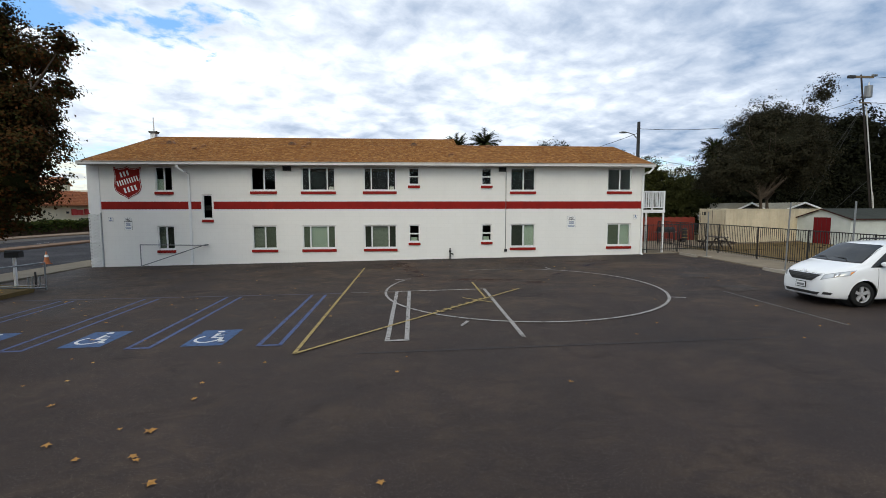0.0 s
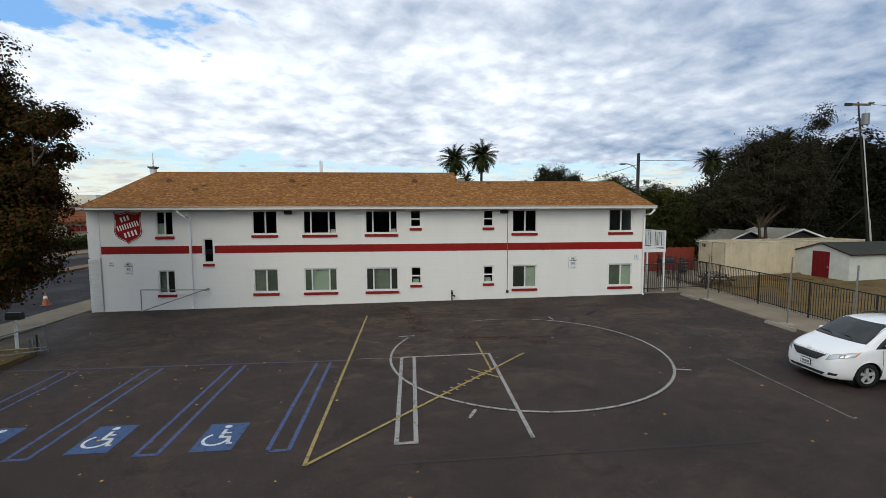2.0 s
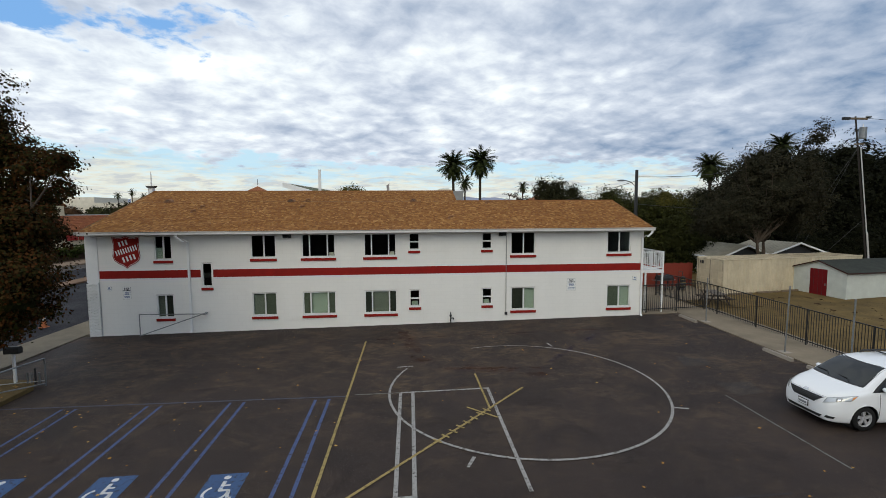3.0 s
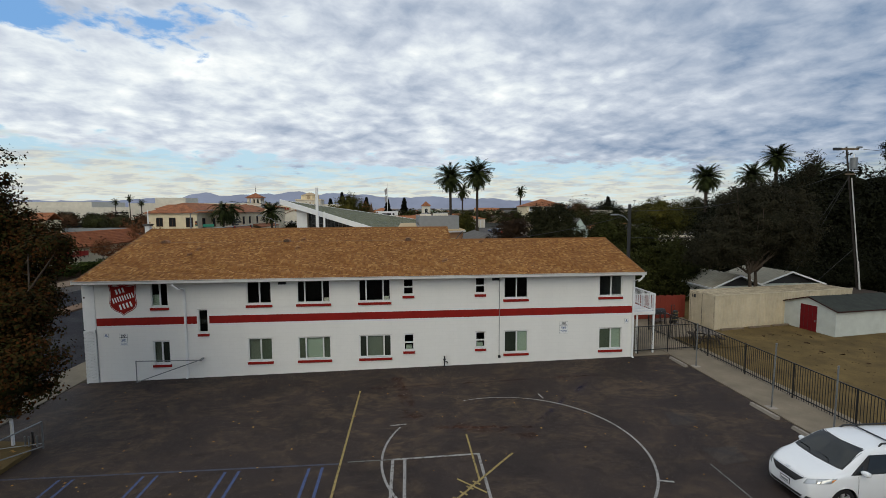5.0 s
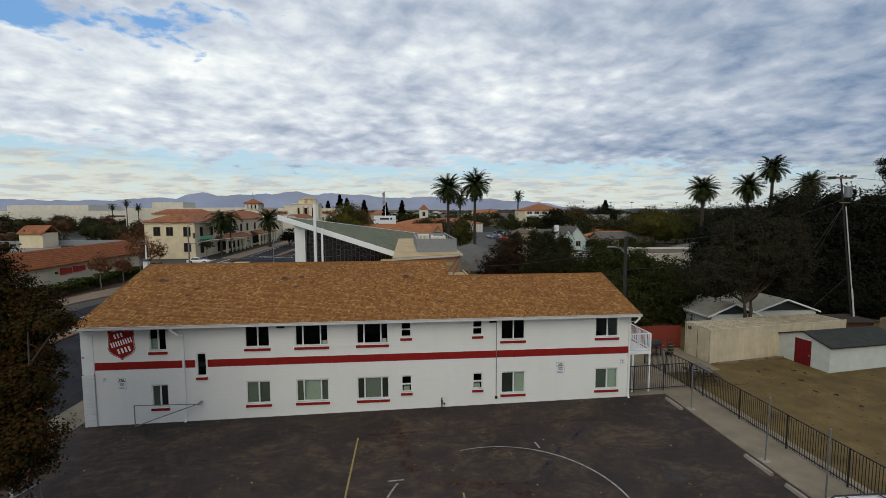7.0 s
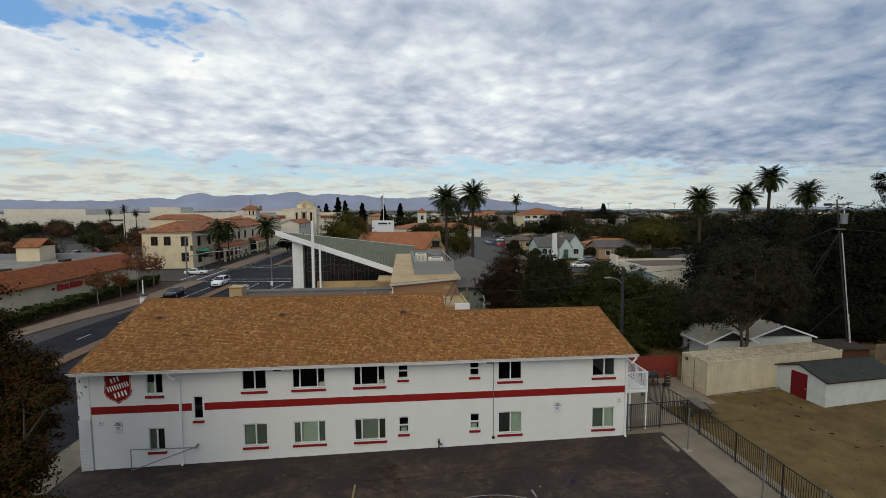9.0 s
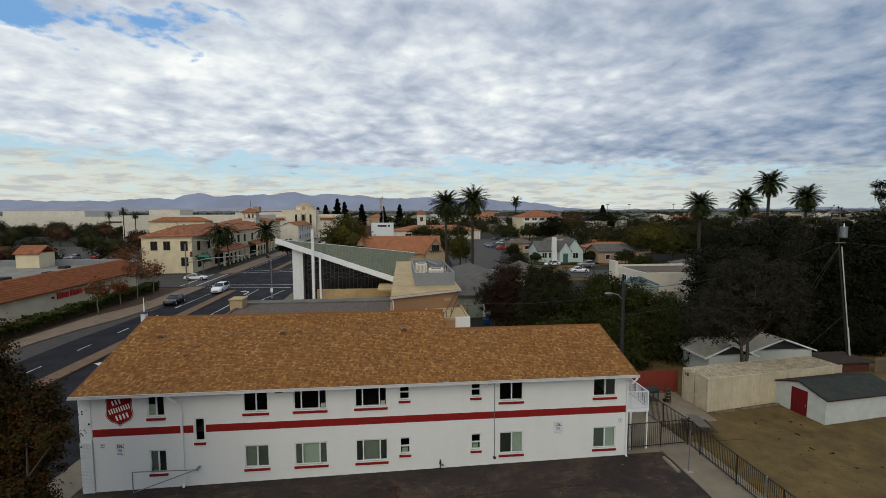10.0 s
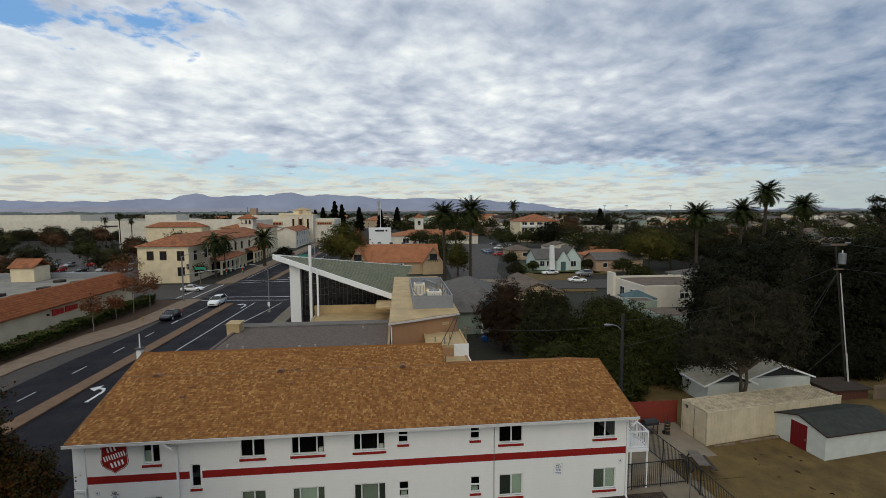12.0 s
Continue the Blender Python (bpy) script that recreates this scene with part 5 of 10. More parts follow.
for y in (SY0, SY1 - 0.09):
    part("corner_trim", B(SX0 - 0.02, y - 0.01, SZ - 0.05, SX0, y + 0.10, SE - 0.02), m_shedwall, shed)

turned(shed, SX0, SY0, 6.5)

# red board fence behind the patio
rf = thing("red_fence", "rust red stained board fence closing the patio", "fence", (13.9, 34.75, 0.45))
plank = mesh_of(B(0, -0.012, 0, 0.138, 0.012, 1.0, 0.004), "plank", m_redwood)
for i in range(56):
    piece("plank", plank, rf, pose(i * 0.143, 0.004 * (i % 3), 0) @ Matrix.Diagonal((1, 1, 1.92 + 0.02 * ((i * 7) % 4), 1)))
for z in (0.35, 1.5):
    part("rail", B(0, 0.014, z, 8.0, 0.06, z + 0.09), m_redwood, rf)


def picnic_table(x, y, z, rz):
    t = thing("picnic_table", "weathered wooden picnic table with greyed top on the dirt", "picnic table", (x, y, z), rz)
    pl = mesh_of(B(-0.9, -0.066, 0, 0.9, 0.066, 0.038, 0.004), "plank", m_tablewood)
    tp = mesh_of(B(-0.9, -0.066, 0, 0.9, 0.066, 0.038, 0.004), "plank", m_tabletop)
    for k in range(5):
        piece("top_plank", tp, t, pose(0, -0.29 + 0.145 * k, 0.72))
    for s in (-1, 1):
        for k in range(2):
            piece("bench_plank", pl, t, pose(0, s * (0.62 + 0.145 * k), 0.43))
    for xx in (-0.62, 0.62):
        part("bench_bearer", B(xx - 0.02, -0.82, 0.36, xx + 0.02, 0.82, 0.43), m_tablewood, t)
        for s in (-1, 1):
            part("leg", prism(bm_new(), [(s * 0.62, 0), (s * 0.72, 0), (s * 0.30, 0.72), (s * 0.20, 0.72)], "x", xx + 0.02, xx + 0.06), m_tablewood, t)
    return t


picnic_table(19.35, 28.5, lot_z(19.35, 28.5), 78)
# barbecue and trolley on the patio
bb = thing("barbecue", "dark covered barbecue grill on the patio", "barbecue", (18.75, 33.2, lot_z(18.7, 33.2) + 0.03), 8)
part("hood", prism(bm_new(), [(-0.3, 0.75), (0.3, 0.75), (0.3, 0.95), (0.15, 1.1), (-0.15, 1.1), (-0.3, 0.95)], "x", -0.55, 0.55), m_plastic, bb)
part("shelf", B(-0.85, -0.25, 0.72, 0.85, 0.25, 0.76, 0.01), m_steel, bb)
for sx in (-0.5, 0.5):
    for sy in (-0.24, 0.24):
        part("leg", B(sx - 0.025, sy - 0.025, 0, sx + 0.025, sy + 0.025, 0.72), m_plastic, bb)
part("lower_shelf", B(-0.52, -0.25, 0.2, 0.52, 0.25, 0.23), m_steel, bb)
tr = thing("sack_trolley", "black sack trolley with yellow straps standing on the patio", "trolley", (19.95, 33.0, lot_z(20, 33) + 0.03), 20)
part("frame", pipe(bm_new(), [(-0.18, 0, 0.1), (-0.18, 0.1, 1.35), (0.18, 0.1, 1.35), (0.18, 0, 0.1)], 0.02, 6), m_plastic, tr)
part("load", B(-0.2, -0.22, 0.14, 0.2, 0.02, 1.0, 0.06), m_plastic, tr)
for k in range(3):
    part("strap", B(-0.205, -0.226, 0.32 + 0.24 * k, 0.205, -0.05, 0.36 + 0.24 * k), m_yellow, tr)
for s in (-0.2, 0.2):
    part("wheel", rod(bm_new(), (s - 0.03, 0.06, 0.13), (s + 0.03, 0.06, 0.13), 0.13, 0.13, 12), m_tyre, tr)
part("toe_plate", B(-0.2, -0.25, 0.08, 0.2, 0.0, 0.10), m_steel, tr)
for k, (x, y) in enumerate(((14.3, 28.6), (14.7, 30.2))):
    b = thing("bicycle", "dark bicycle leaning under the landing", "bicycle", (x, y, lot_z(x, y) + 0.03), 80 + 15 * k, group="parked bicycles")
    for s in (-0.52, 0.52):
        bm = bm_new()
        n = 16
        pipe(bm, [(s + 0.33 * math.cos(2 * math.pi * i / n), 0, 0.34 + 0.33 * math.sin(2 * math.pi * i / n)) for i in range(n + 1)], 0.018, 5)
        part("wheel", bm, m_tyre, b)
    part("frame", pipe(bm_new(), [(-0.52, 0, 0.34), (-0.05, 0, 0.30), (0.36, 0, 0.75), (-0.18, 0, 0.78), (-0.05, 0, 0.30), (-0.18, 0, 0.78), (-0.52, 0, 0.34)], 0.017, 5), m_plastic, b)
    part("fork", pipe(bm_new(), [(0.52, 0, 0.34), (0.38, 0, 0.95)], 0.015, 5), m_plastic, b)
    part("handlebar", pipe(bm_new(), [(0.38, -0.28, 0.97), (0.38, 0.28, 0.97)], 0.014, 5), m_plastic, b)
    part("saddle", B(-0.32, -0.07, 0.86, -0.08, 0.07, 0.91, 0.02), m_plastic, b)

# yard litter: dead palm fronds and leaves on the dirt
bm = bm_new()
lr = random.Random(5)
for k in range(520):
    x, y = lr.uniform(18.8, 31), lr.uniform(16, 30.5)
    if x > 28 and y > 28:
        continue
    s, a = lr.uniform(0.02, 0.08), lr.uniform(0, 6.28)
    z = lot_z(x, y) + 0.012
    bm.faces.new([bm.verts.new((x + s * c * math.cos(a) - s * 0.4 * e * math.sin(a), y + s * c * math.sin(a) + s * 0.4 * e * math.cos(a), z + 0.02 * g)) for c, e, g in ((-1, 0, 0), (0, -1, 1), (1, 0, 0.4), (0, 1, 1))])
for k in range(14):
    x, y, a = lr.uniform(22, 29), lr.uniform(22, 29.5), lr.uniform(0, 6.28)
    for q in range(8):
        b0 = a + lr.uniform(-0.5, 0.5)
        L = lr.uniform(0.12, 0.38)
        z = lot_z(x, y) + 0.015
        bm.faces.new([bm.verts.new(p) for p in ((x, y, z), (x + L * math.cos(b0), y + L * math.sin(b0), z + 0.05), (x + L * math.cos(b0 + 0.1), y + L * math.sin(b0 + 0.1), z + 0.01))])
solid("yard_litter", bm, m_mulch, "dry brown leaves and twigs scattered over the dirt", "leaf litter", "stuff")

# planter corner by the street with rail and letter box
solid("planter_kerb", prism(bm_new(), [(-17.0, 10.0), (-13.9, 10.0), (-13.9, 19.1), (-14.4, 19.8), (-17.0, 20.2)], "z", -0.4, 0.10), m_dirt, "raised planting bed with fallen leaves by the driveway", "ground", "structure")
pr = thing("driveway_rail", "grey pipe rail at the planting bed by the driveway", "handrail", (-13.75, 19.5, -0.05))
part("post", pipe(bm_new(), [(0, 0, 0), (0, 0, 1.08)], 0.03), m_galv, pr)
part("post", pipe(bm_new(), [(-0.9, -3.0, 0), (-0.9, -3.0, 1.0)], 0.03), m_galv, pr)
part("top_rail", pipe(bm_new(), [(0, 0, 1.08), (-0.9, -3.0, 1.0)], 0.03), m_galv, pr)
part("brace", pipe(bm_new(), [(0, 0, 0.1), (-0.9, -3.0, 0.6)], 0.025), m_galv, pr)
part("low_rail", pipe(bm_new(), [(0, 0, 0.22), (-2.6, -0.6, 0.22)], 0.02), m_galv, pr)
mb = thing("letter_box", "dark letter box on a white post by the driveway", "letter box", (-14.9, 19.6, 0.08))
part("post", B(-0.04, -0.04, -0.05, 0.04, 0.04, 1.15), m_white, mb)
part("box", prism(bm_new(), [(-0.12, 1.15), (0.12, 1.15), (0.12, 1.34), (0.06, 1.42), (-0.06, 1.42), (-0.12, 1.34)], "x", -0.26, 0.26), m_plastic, mb)
for k in range(4):
    st = thing("short_stake", "short grey stake in the planting bed", "stake", (-14.35 + 0.14 * k, 19.45, 0.08), group="short stakes")
    part("stake", B(-0.025, -0.025, 0, 0.025, 0.025, 0.42 if k != 2 else 0.6, 0.005), m_galv if k != 2 else m_plastic, st)
cone = thing("traffic_cone", "orange traffic cone at the kerb of the street", "traffic cone", (-20.9, 29.3, ROAD_Z))
part("cone", rod(bm_new(), (0, 0, 0.03), (0, 0, 0.72), 0.17, 0.03, 12), m_orange, cone)
part("base", B(-0.2, -0.2, 0, 0.2, 0.2, 0.035, 0.01), m_orange, cone)
part("collar", rod(bm_new(), (0, 0, 0.40), (0, 0, 0.54), 0.103, 0.075, 12), m_white, cone)

# fallen leaves on the asphalt
leaf_cols = patchwork("fallen_leaf", [lin("96672c"), lin("bd8c3c"), lin("a67a45"), lin("d0a85c"), lin("85572c")], 0.8, 30)


def maple_leaf(x, y, s, a, rnd):
    vs = []
    for i in range(10):
        r = s * (1.0 if i % 2 == 0 else 0.45) * rnd.uniform(0.85, 1.1)
        if i == 5:
            r = s * 0.5
        th = a + i * math.pi / 5
        vs.append((x + r * math.cos(th), y + r * math.sin(th), lot_z(x, y) + 0.02 + rnd.uniform(0, 0.03) * s / 0.1))
    return vs


lr = random.Random(11)
near = [(-3.45, 7.26, 0.13), (-3.29, 6.59, 0.10), (-3.2, 6.5, 0.08), (-2.77, 5.99, 0.12), (-2.67, 5.55, 0.13), (-4.59, 6.98, 0.11), (-5.47, 8.29, 0.10), (-3.49, 8.98, 0.08), (-3.33, 8.3, 0.09), (-3.9, 7.36, 0.07), (-3.97, 6.59, 0.08), (-0.2, 5.76, 0.09), (2.86, 8.34, 0.09), (10.0, 13.2, 0.10), (-6.6, 9.2, 0.07)]
for x, y, s in near:
    bm = bm_new()
    bm.faces.new([bm.verts.new(p) for p in maple_leaf(x, y, s * 0.7, lr.uniform(0, 6.28), lr)])
    solid("fallen_leaf", bm, leaf_cols, "dry yellow brown maple leaf lying on the asphalt", "leaf", "", "fallen leaves")
bm = bm_new()
for k in range(170):
    x, y = lr.uniform(-14, 14.5), lr.uniform(9, 25.5)
    if lr.random() < 0.35:
        x = lr.uniform(-14, -6)
    bm.faces.new([bm.verts.new(p) for p in maple_leaf(x, y, lr.uniform(0.025, 0.06), lr.uniform(0, 6.28), lr)])
for k in range(160):
    bm.faces.new([bm.verts.new((p[0], p[1], p[2] + 0.10 - lot_z(p[0], p[1]) + 0.02)) for p in maple_leaf(lr.uniform(-16.8, -13.9), lr.uniform(12, 19.5), lr.uniform(0.04, 0.09), lr.uniform(0, 6.28), lr)])
solid("leaf_scatter", bm, leaf_cols, "small dry leaves scattered over the car park", "leaf litter", "stuff")

# ---- vehicles ----
from mathutils.bvhtree import BVHTree


def loft(bm, rings, cap=True):
    """Skin over closed rings with equal point counts."""
    vs = [[bm.verts.new(p) for p in r] for r in rings]
    n = len(vs[0])
    for a, b in zip(vs, vs[1:]):
        for i in range(n):
            j = (i + 1) % n
            bm.faces.new((a[i], a[j], b[j], b[i]))
    if cap:
        bm.faces.new(vs[0][::-1]), bm.faces.new(vs[-1])
    return bm


def patch(bm, p00, p10, p11, p01, bulge, n=6, m=3):
    """A bulged four-cornered sheet."""
    P = [Vector(p) for p in (p00, p10, p11, p01)]
    bulge = Vector(bulge)
    g = []
    for j in range(m + 1):
        v = j / m
        row = []
        for i in range(n + 1):
            u = i / n
            p = P[0] * (1 - u) * (1 - v) + P[1] * u * (1 - v) + P[2] * u * v + P[3] * (1 - u) * v
            row.append(bm.verts.new(p + bulge * (4 * u * (1 - u)) * (0.6 + 1.6 * v * (1 - v))))
        g.append(row)
    for j in range(m):
        for i in range(n):
            bm.faces.new((g[j][i], g[j][i + 1], g[j + 1][i + 1], g[j + 1][i]))
    return bm


def body_ring(x, hw, zb, zt, crown):
    half = [(0, zb), (0.82 * hw, zb), (0.96 * hw, zb + 0.10), (1.0 * hw, zb + 0.42 * (zt - zb)), (0.985 * hw, zb + 0.72 * (zt - zb)), (0.93 * hw, zt - 0.03), (0.80 * hw, zt), (0, zt + crown)]
    return [(x, y, z) for y, z in half] + [(x, -y, z) for y, z in half[-2:0:-1]]


def smooth_sub(ob, levels=1):
    m = ob.modifiers.new("round", "SUBSURF")
    m.levels = m.render_levels = levels
    for p in ob.data.polygons:
        p.use_smooth = True
    return ob


def wheel_of(parent, x, y, r, out, detail):
    w = new("wheel")
    w.parent = parent
    bm = bm_new()
    s = 1 if out > 0 else -1
    prof = [(r * 0.66, -0.10), (r * 0.93, -0.11), (r, -0.07), (r, 0.07), (r * 0.93, 0.11), (r * 0.66, 0.10)]
    n = 24 if detail else 14
    rings = [[(rr * math.cos(2 * math.pi * i / n), s * o, rr * math.sin(2 * math.pi * i / n)) for i in range(n)] for rr, o in prof]
    part("tyre", loft(bm, rings, False), m_tyre, w, smooth=True, at=(x, y, r))
    bm = bm_new()
    rod(bm, (0, s * 0.02, 0), (0, s * 0.06, 0), r * 0.16, r * 0.13, 12)
    k = 5 if detail else 0
    for i in range(k):
        a = 2 * math.pi * i / k + 0.3
        d, t = Vector((math.cos(a), 0, math.sin(a))), Vector((-math.sin(a), 0, math.cos(a)))
        q = [d * r * 0.1 + t * r * 0.10, d * r * 0.64 + t * r * 0.13, d * r * 0.64 - t * r * 0.13, d * r * 0.1 - t * r * 0.10]
        lo, hi = [bm.verts.new(v + Vector((0, s * 0.03, 0))) for v in q], [bm.verts.new(v + Vector((0, s * 0.075, 0))) for v in q]
        bm.faces.new(hi)
        for j in range(4):
            bm.faces.new((lo[j], lo[(j + 1) % 4], hi[(j + 1) % 4], hi[j]))
    rings = [[(rr * math.cos(2 * math.pi * i / n), s * o, rr * math.sin(2 * math.pi * i / n)) for i in range(n)] for rr, o in ((r * 0.60, 0.04), (r * 0.66, 0.095), (r * 0.68, 0.095))]
    loft(bm, rings, False)
    if not k:
        rod(bm, (0, s * 0.03, 0), (0, s * 0.07, 0), r * 0.6, r * 0.55, n)
    part("rim", bm, m_alloy, w, "alloy rim", at=(x, y, r))
    part("brake_disc", rod(bm_new(), (0, s * -0.02, 0), (0, s * 0.01, 0), r * 0.55, r * 0.55, 14), m_plastic, w, at=(x, y, r))


def car(label, category, at, rz, paint, L=4.7, W=1.8, H=1.45, style="sedan", group="", name="car"):
    t = thing(name, label, category, at, rz, group)
    hw = W / 2
    van = style == "van"
    hood = 1.08 if van else 0.88
    belt = 1.16 if van else 0.92
    cowl = 1.25 if van else 1.35
    tail = L - (0.05 if style in ("van", "wagon") else 0.75)
    bm = bm_new()
    rings = [body_ring(0.0, hw * 0.60, 0.36, 0.62, 0.0), body_ring(0.07, hw * 0.82, 0.24, hood * 0.79, 0.01), body_ring(0.26, hw * 0.94, 0.20, hood * 0.90, 0.03), body_ring(0.60, hw * 0.985, 0.20, hood * 0.97, 0.04),
             body_ring(cowl - 0.15, hw, 0.20, hood * 1.03, 0.04), body_ring(cowl + 0.35, hw, 0.20, belt, 0.02), body_ring(L * 0.55, hw, 0.20, belt, 0.02), body_ring(L * 0.82, hw, 0.20, belt * 1.01, 0.02),
             body_ring(L - 0.30, hw * 0.97, 0.22, belt * (1.02 if van else 0.97), 0.02), body_ring(L - 0.06, hw * 0.90, 0.30, belt * 0.93, 0.01), body_ring(L, hw * 0.80, 0.42, belt * 0.80, 0.0)]
    smooth_sub(part("body", loft(bm, rings), paint, t), 1)
    # greenhouse
    rx0, rx1 = (2.22, L - 0.42) if van else (cowl + 0.75, tail - 0.55 if style != "wagon" else L - 0.6)
    rw = hw * 0.70
    zr = H - 0.07
    fx, bx = cowl - 0.02, tail - 0.03

    def oct_ring(x0, x1, w, z, c):
        return [(x0 + c * 0.3, 0, z), (x0 + c * 0.45, -w * 0.6, z), (x0 + c, -w, z), ((x0 + x1) / 2, -w * 1.01, z), (x1 - c, -w, z), (x1 - c * 0.2, -w * 0.6, z), (x1, 0, z), (x1 - c * 0.2, w * 0.6, z), (x1 - c, w, z), ((x0 + x1) / 2, w * 1.01, z), (x0 + c, w, z), (x0 + c * 0.45, w * 0.6, z)]
    bm = bm_new()
    loft(bm, [oct_ring(rx0 - 0.10, rx1 + 0.10, rw * 1.03, zr - 0.05, 0.16), oct_ring(rx0 + 0.02, rx1, rw * 0.97, zr, 0.2), oct_ring(rx0 + 0.35, rx1 - 0.3, rw * 0.7, H - 0.01, 0.2), oct_ring(rx0 + 0.7, rx1 - 0.7, rw * 0.3, H, 0.1)])
    smooth_sub(part("roof", bm, paint, t), 1)
    g = zr - 0.04
    bw = hw * 0.94
    part("windscreen", patch(bm_new(), (fx + 0.16, -bw * 0.93, belt - 0.01), (fx + 0.16, bw * 0.93, belt - 0.01), (rx0 + 0.04, rw * 0.95, g), (rx0 + 0.04, -rw * 0.95, g), (-0.24, 0, 0.0), 8, 4), m_carglass, t, smooth=True)
    part("rear_window", patch(bm_new(), (bx - 0.04, -bw * 0.9, belt - 0.02), (bx - 0.04, bw * 0.9, belt - 0.02), (rx1 + 0.02, rw * 0.93, g), (rx1 + 0.02, -rw * 0.93, g), (0.06, 0, 0)), m_carglass, t, smooth=True)
    for s in (-1, 1):
        part("side_window", patch(bm_new(), (fx + 0.26, s * bw, belt - 0.03), (bx - 0.14, s * bw, belt - 0.03), (rx1 - 0.05, s * rw, g), (rx0 + 0.12, s * rw, g), (0, s * 0.02, 0)), m_carglass, t, smooth=True)
        bm = bm_new()
        rod(bm, (fx + 0.20, s * bw * 0.985, belt - 0.03), (rx0 + 0.07, s * rw * 1.0, g + 0.01), 0.035, 0.03, 6)
        part("front_pillar", bm, paint, t)
        part("rear_pillar", rod(bm_new(), (bx - 0.08, s * bw * 0.97, belt - 0.03), (rx1 + 0.0, s * rw * 0.99, g + 0.01), 0.07, 0.045, 6), paint, t)
        for fr in ((0.30, 0.62) if van else (0.46,)):
            xa, xb = fx + 0.26 + (bx - fx - 0.4) * fr, rx0 + 0.12 + (rx1 - rx0 - 0.17) * fr
            part("side_pillar", rod(bm_new(), (xa, s * (bw + 0.006), belt - 0.03), (xb, s * (rw + 0.012), g), 0.03, 0.025, 6), m_plastic, t)
        mir = bm_new()
        loft(mir, [[(fx + 0.50 + 0.09 * dx * k, s * (hw + 0.02 + 0.17 * o), belt + 0.05 + 0.09 * dz * k) for dx, dz in ((-1, -1), (1, -1), (1, 1), (-1, 1))] for o, k in ((0, 0.5), (0.4, 1), (1, 0.8))])
        smooth_sub(part("mirror", mir, paint, t), 1)
        # lamps
        part("headlamp", patch(bm_new(), (0.17, s * hw * 0.60, hood * 0.70), (0.62, s * hw * 0.975, hood * 0.80), (0.82, s * hw * 0.935, hood * 0.945), (0.20, s * hw * 0.62, hood * 0.80), (-0.05, s * 0.045, 0.02), 5, 3), m_lens, t, "clear headlamp", smooth=True)
        part("tail_lamp", B(L - 0.17, s * hw * 0.83 - 0.06, belt * 0.66, L - 0.03, s * hw * 0.83 + 0.06, belt * 0.98, 0.02), m_redlens, t, "red tail lamp")
        for x in ((0.98, L - 1.05) if van else (0.85, L - 1.0)):
            wheel_of(t, x, s * (hw - 0.06), 0.345 if van else 0.32, s, False)
            part("wheel_arch", rod(bm_new(), (x, s * (hw - 0.26), 0.35), (x, s * (hw - 0.004), 0.35), 0.42 if van else 0.37, 0.40 if van else 0.36, 24), m_plastic, t)
    part("grille", B(-0.012, -hw * 0.45, 0.45, 0.02, hw * 0.45, 0.60, 0.01), m_plastic, t)
    return t


VAN = [  # x, half width, underside, shoulder z, shoulder half width, edge z, edge half width, centre z
    (0.00, 0.40, 0.36, 0.60, 0.38, 0.72, 0.30, 0.74), (0.03, 0.62, 0.26, 0.66, 0.59, 0.80, 0.46, 0.84), (0.11, 0.77, 0.21, 0.74, 0.74, 0.90, 0.58, 0.95),
    (0.30, 0.88, 0.19, 0.84, 0.85, 0.99, 0.67, 1.04), (0.60, 0.95, 0.18, 0.96, 0.92, 1.08, 0.76, 1.13), (0.85, 0.98, 0.18, 1.02, 0.95, 1.14, 0.80, 1.19),
    (1.00, 0.99, 0.18, 1.05, 0.96, 1.19, 0.825, 1.25), (1.15, 0.99, 0.18, 1.07, 0.965, 1.27, 0.82, 1.35), (1.45, 0.99, 0.18, 1.09, 0.965, 1.45, 0.78, 1.55),
    (1.75, 0.99, 0.18, 1.10, 0.965, 1.61, 0.735, 1.71), (2.05, 0.99, 0.18, 1.11, 0.965, 1.67, 0.71, 1.765), (2.60, 0.99, 0.18, 1.12, 0.965, 1.70, 0.70, 1.79),
    (3.70, 0.99, 0.18, 1.12, 0.965, 1.69, 0.69, 1.79), (4.50, 0.98, 0.18, 1.12, 0.955, 1.64, 0.67, 1.745), (4.84, 0.97, 0.20, 1.10, 0.94, 1.52, 0.65, 1.62),
    (5.00, 0.94, 0.24, 1.06, 0.91, 1.18, 0.70, 1.24), (5.07, 0.84, 0.32, 0.88, 0.80, 0.95, 0.62, 0.97), (5.09, 0.66, 0.42, 0.76, 0.62, 0.82, 0.48, 0.83)]


def spline(vals, f):
    """Smooth value between evenly numbered knots."""
    i = min(int(f), len(vals) - 2)
    u = f - i
    a, b, c, d = vals[max(i - 1, 0)], vals[i], vals[i + 1], vals[min(i + 2, len(vals) - 1)]
    return 0.5 * (2 * b + (c - a) * u + (2 * a - 5 * b + 4 * c - d) * u * u + (3 * b - a - 3 * c + d) * u ** 3)


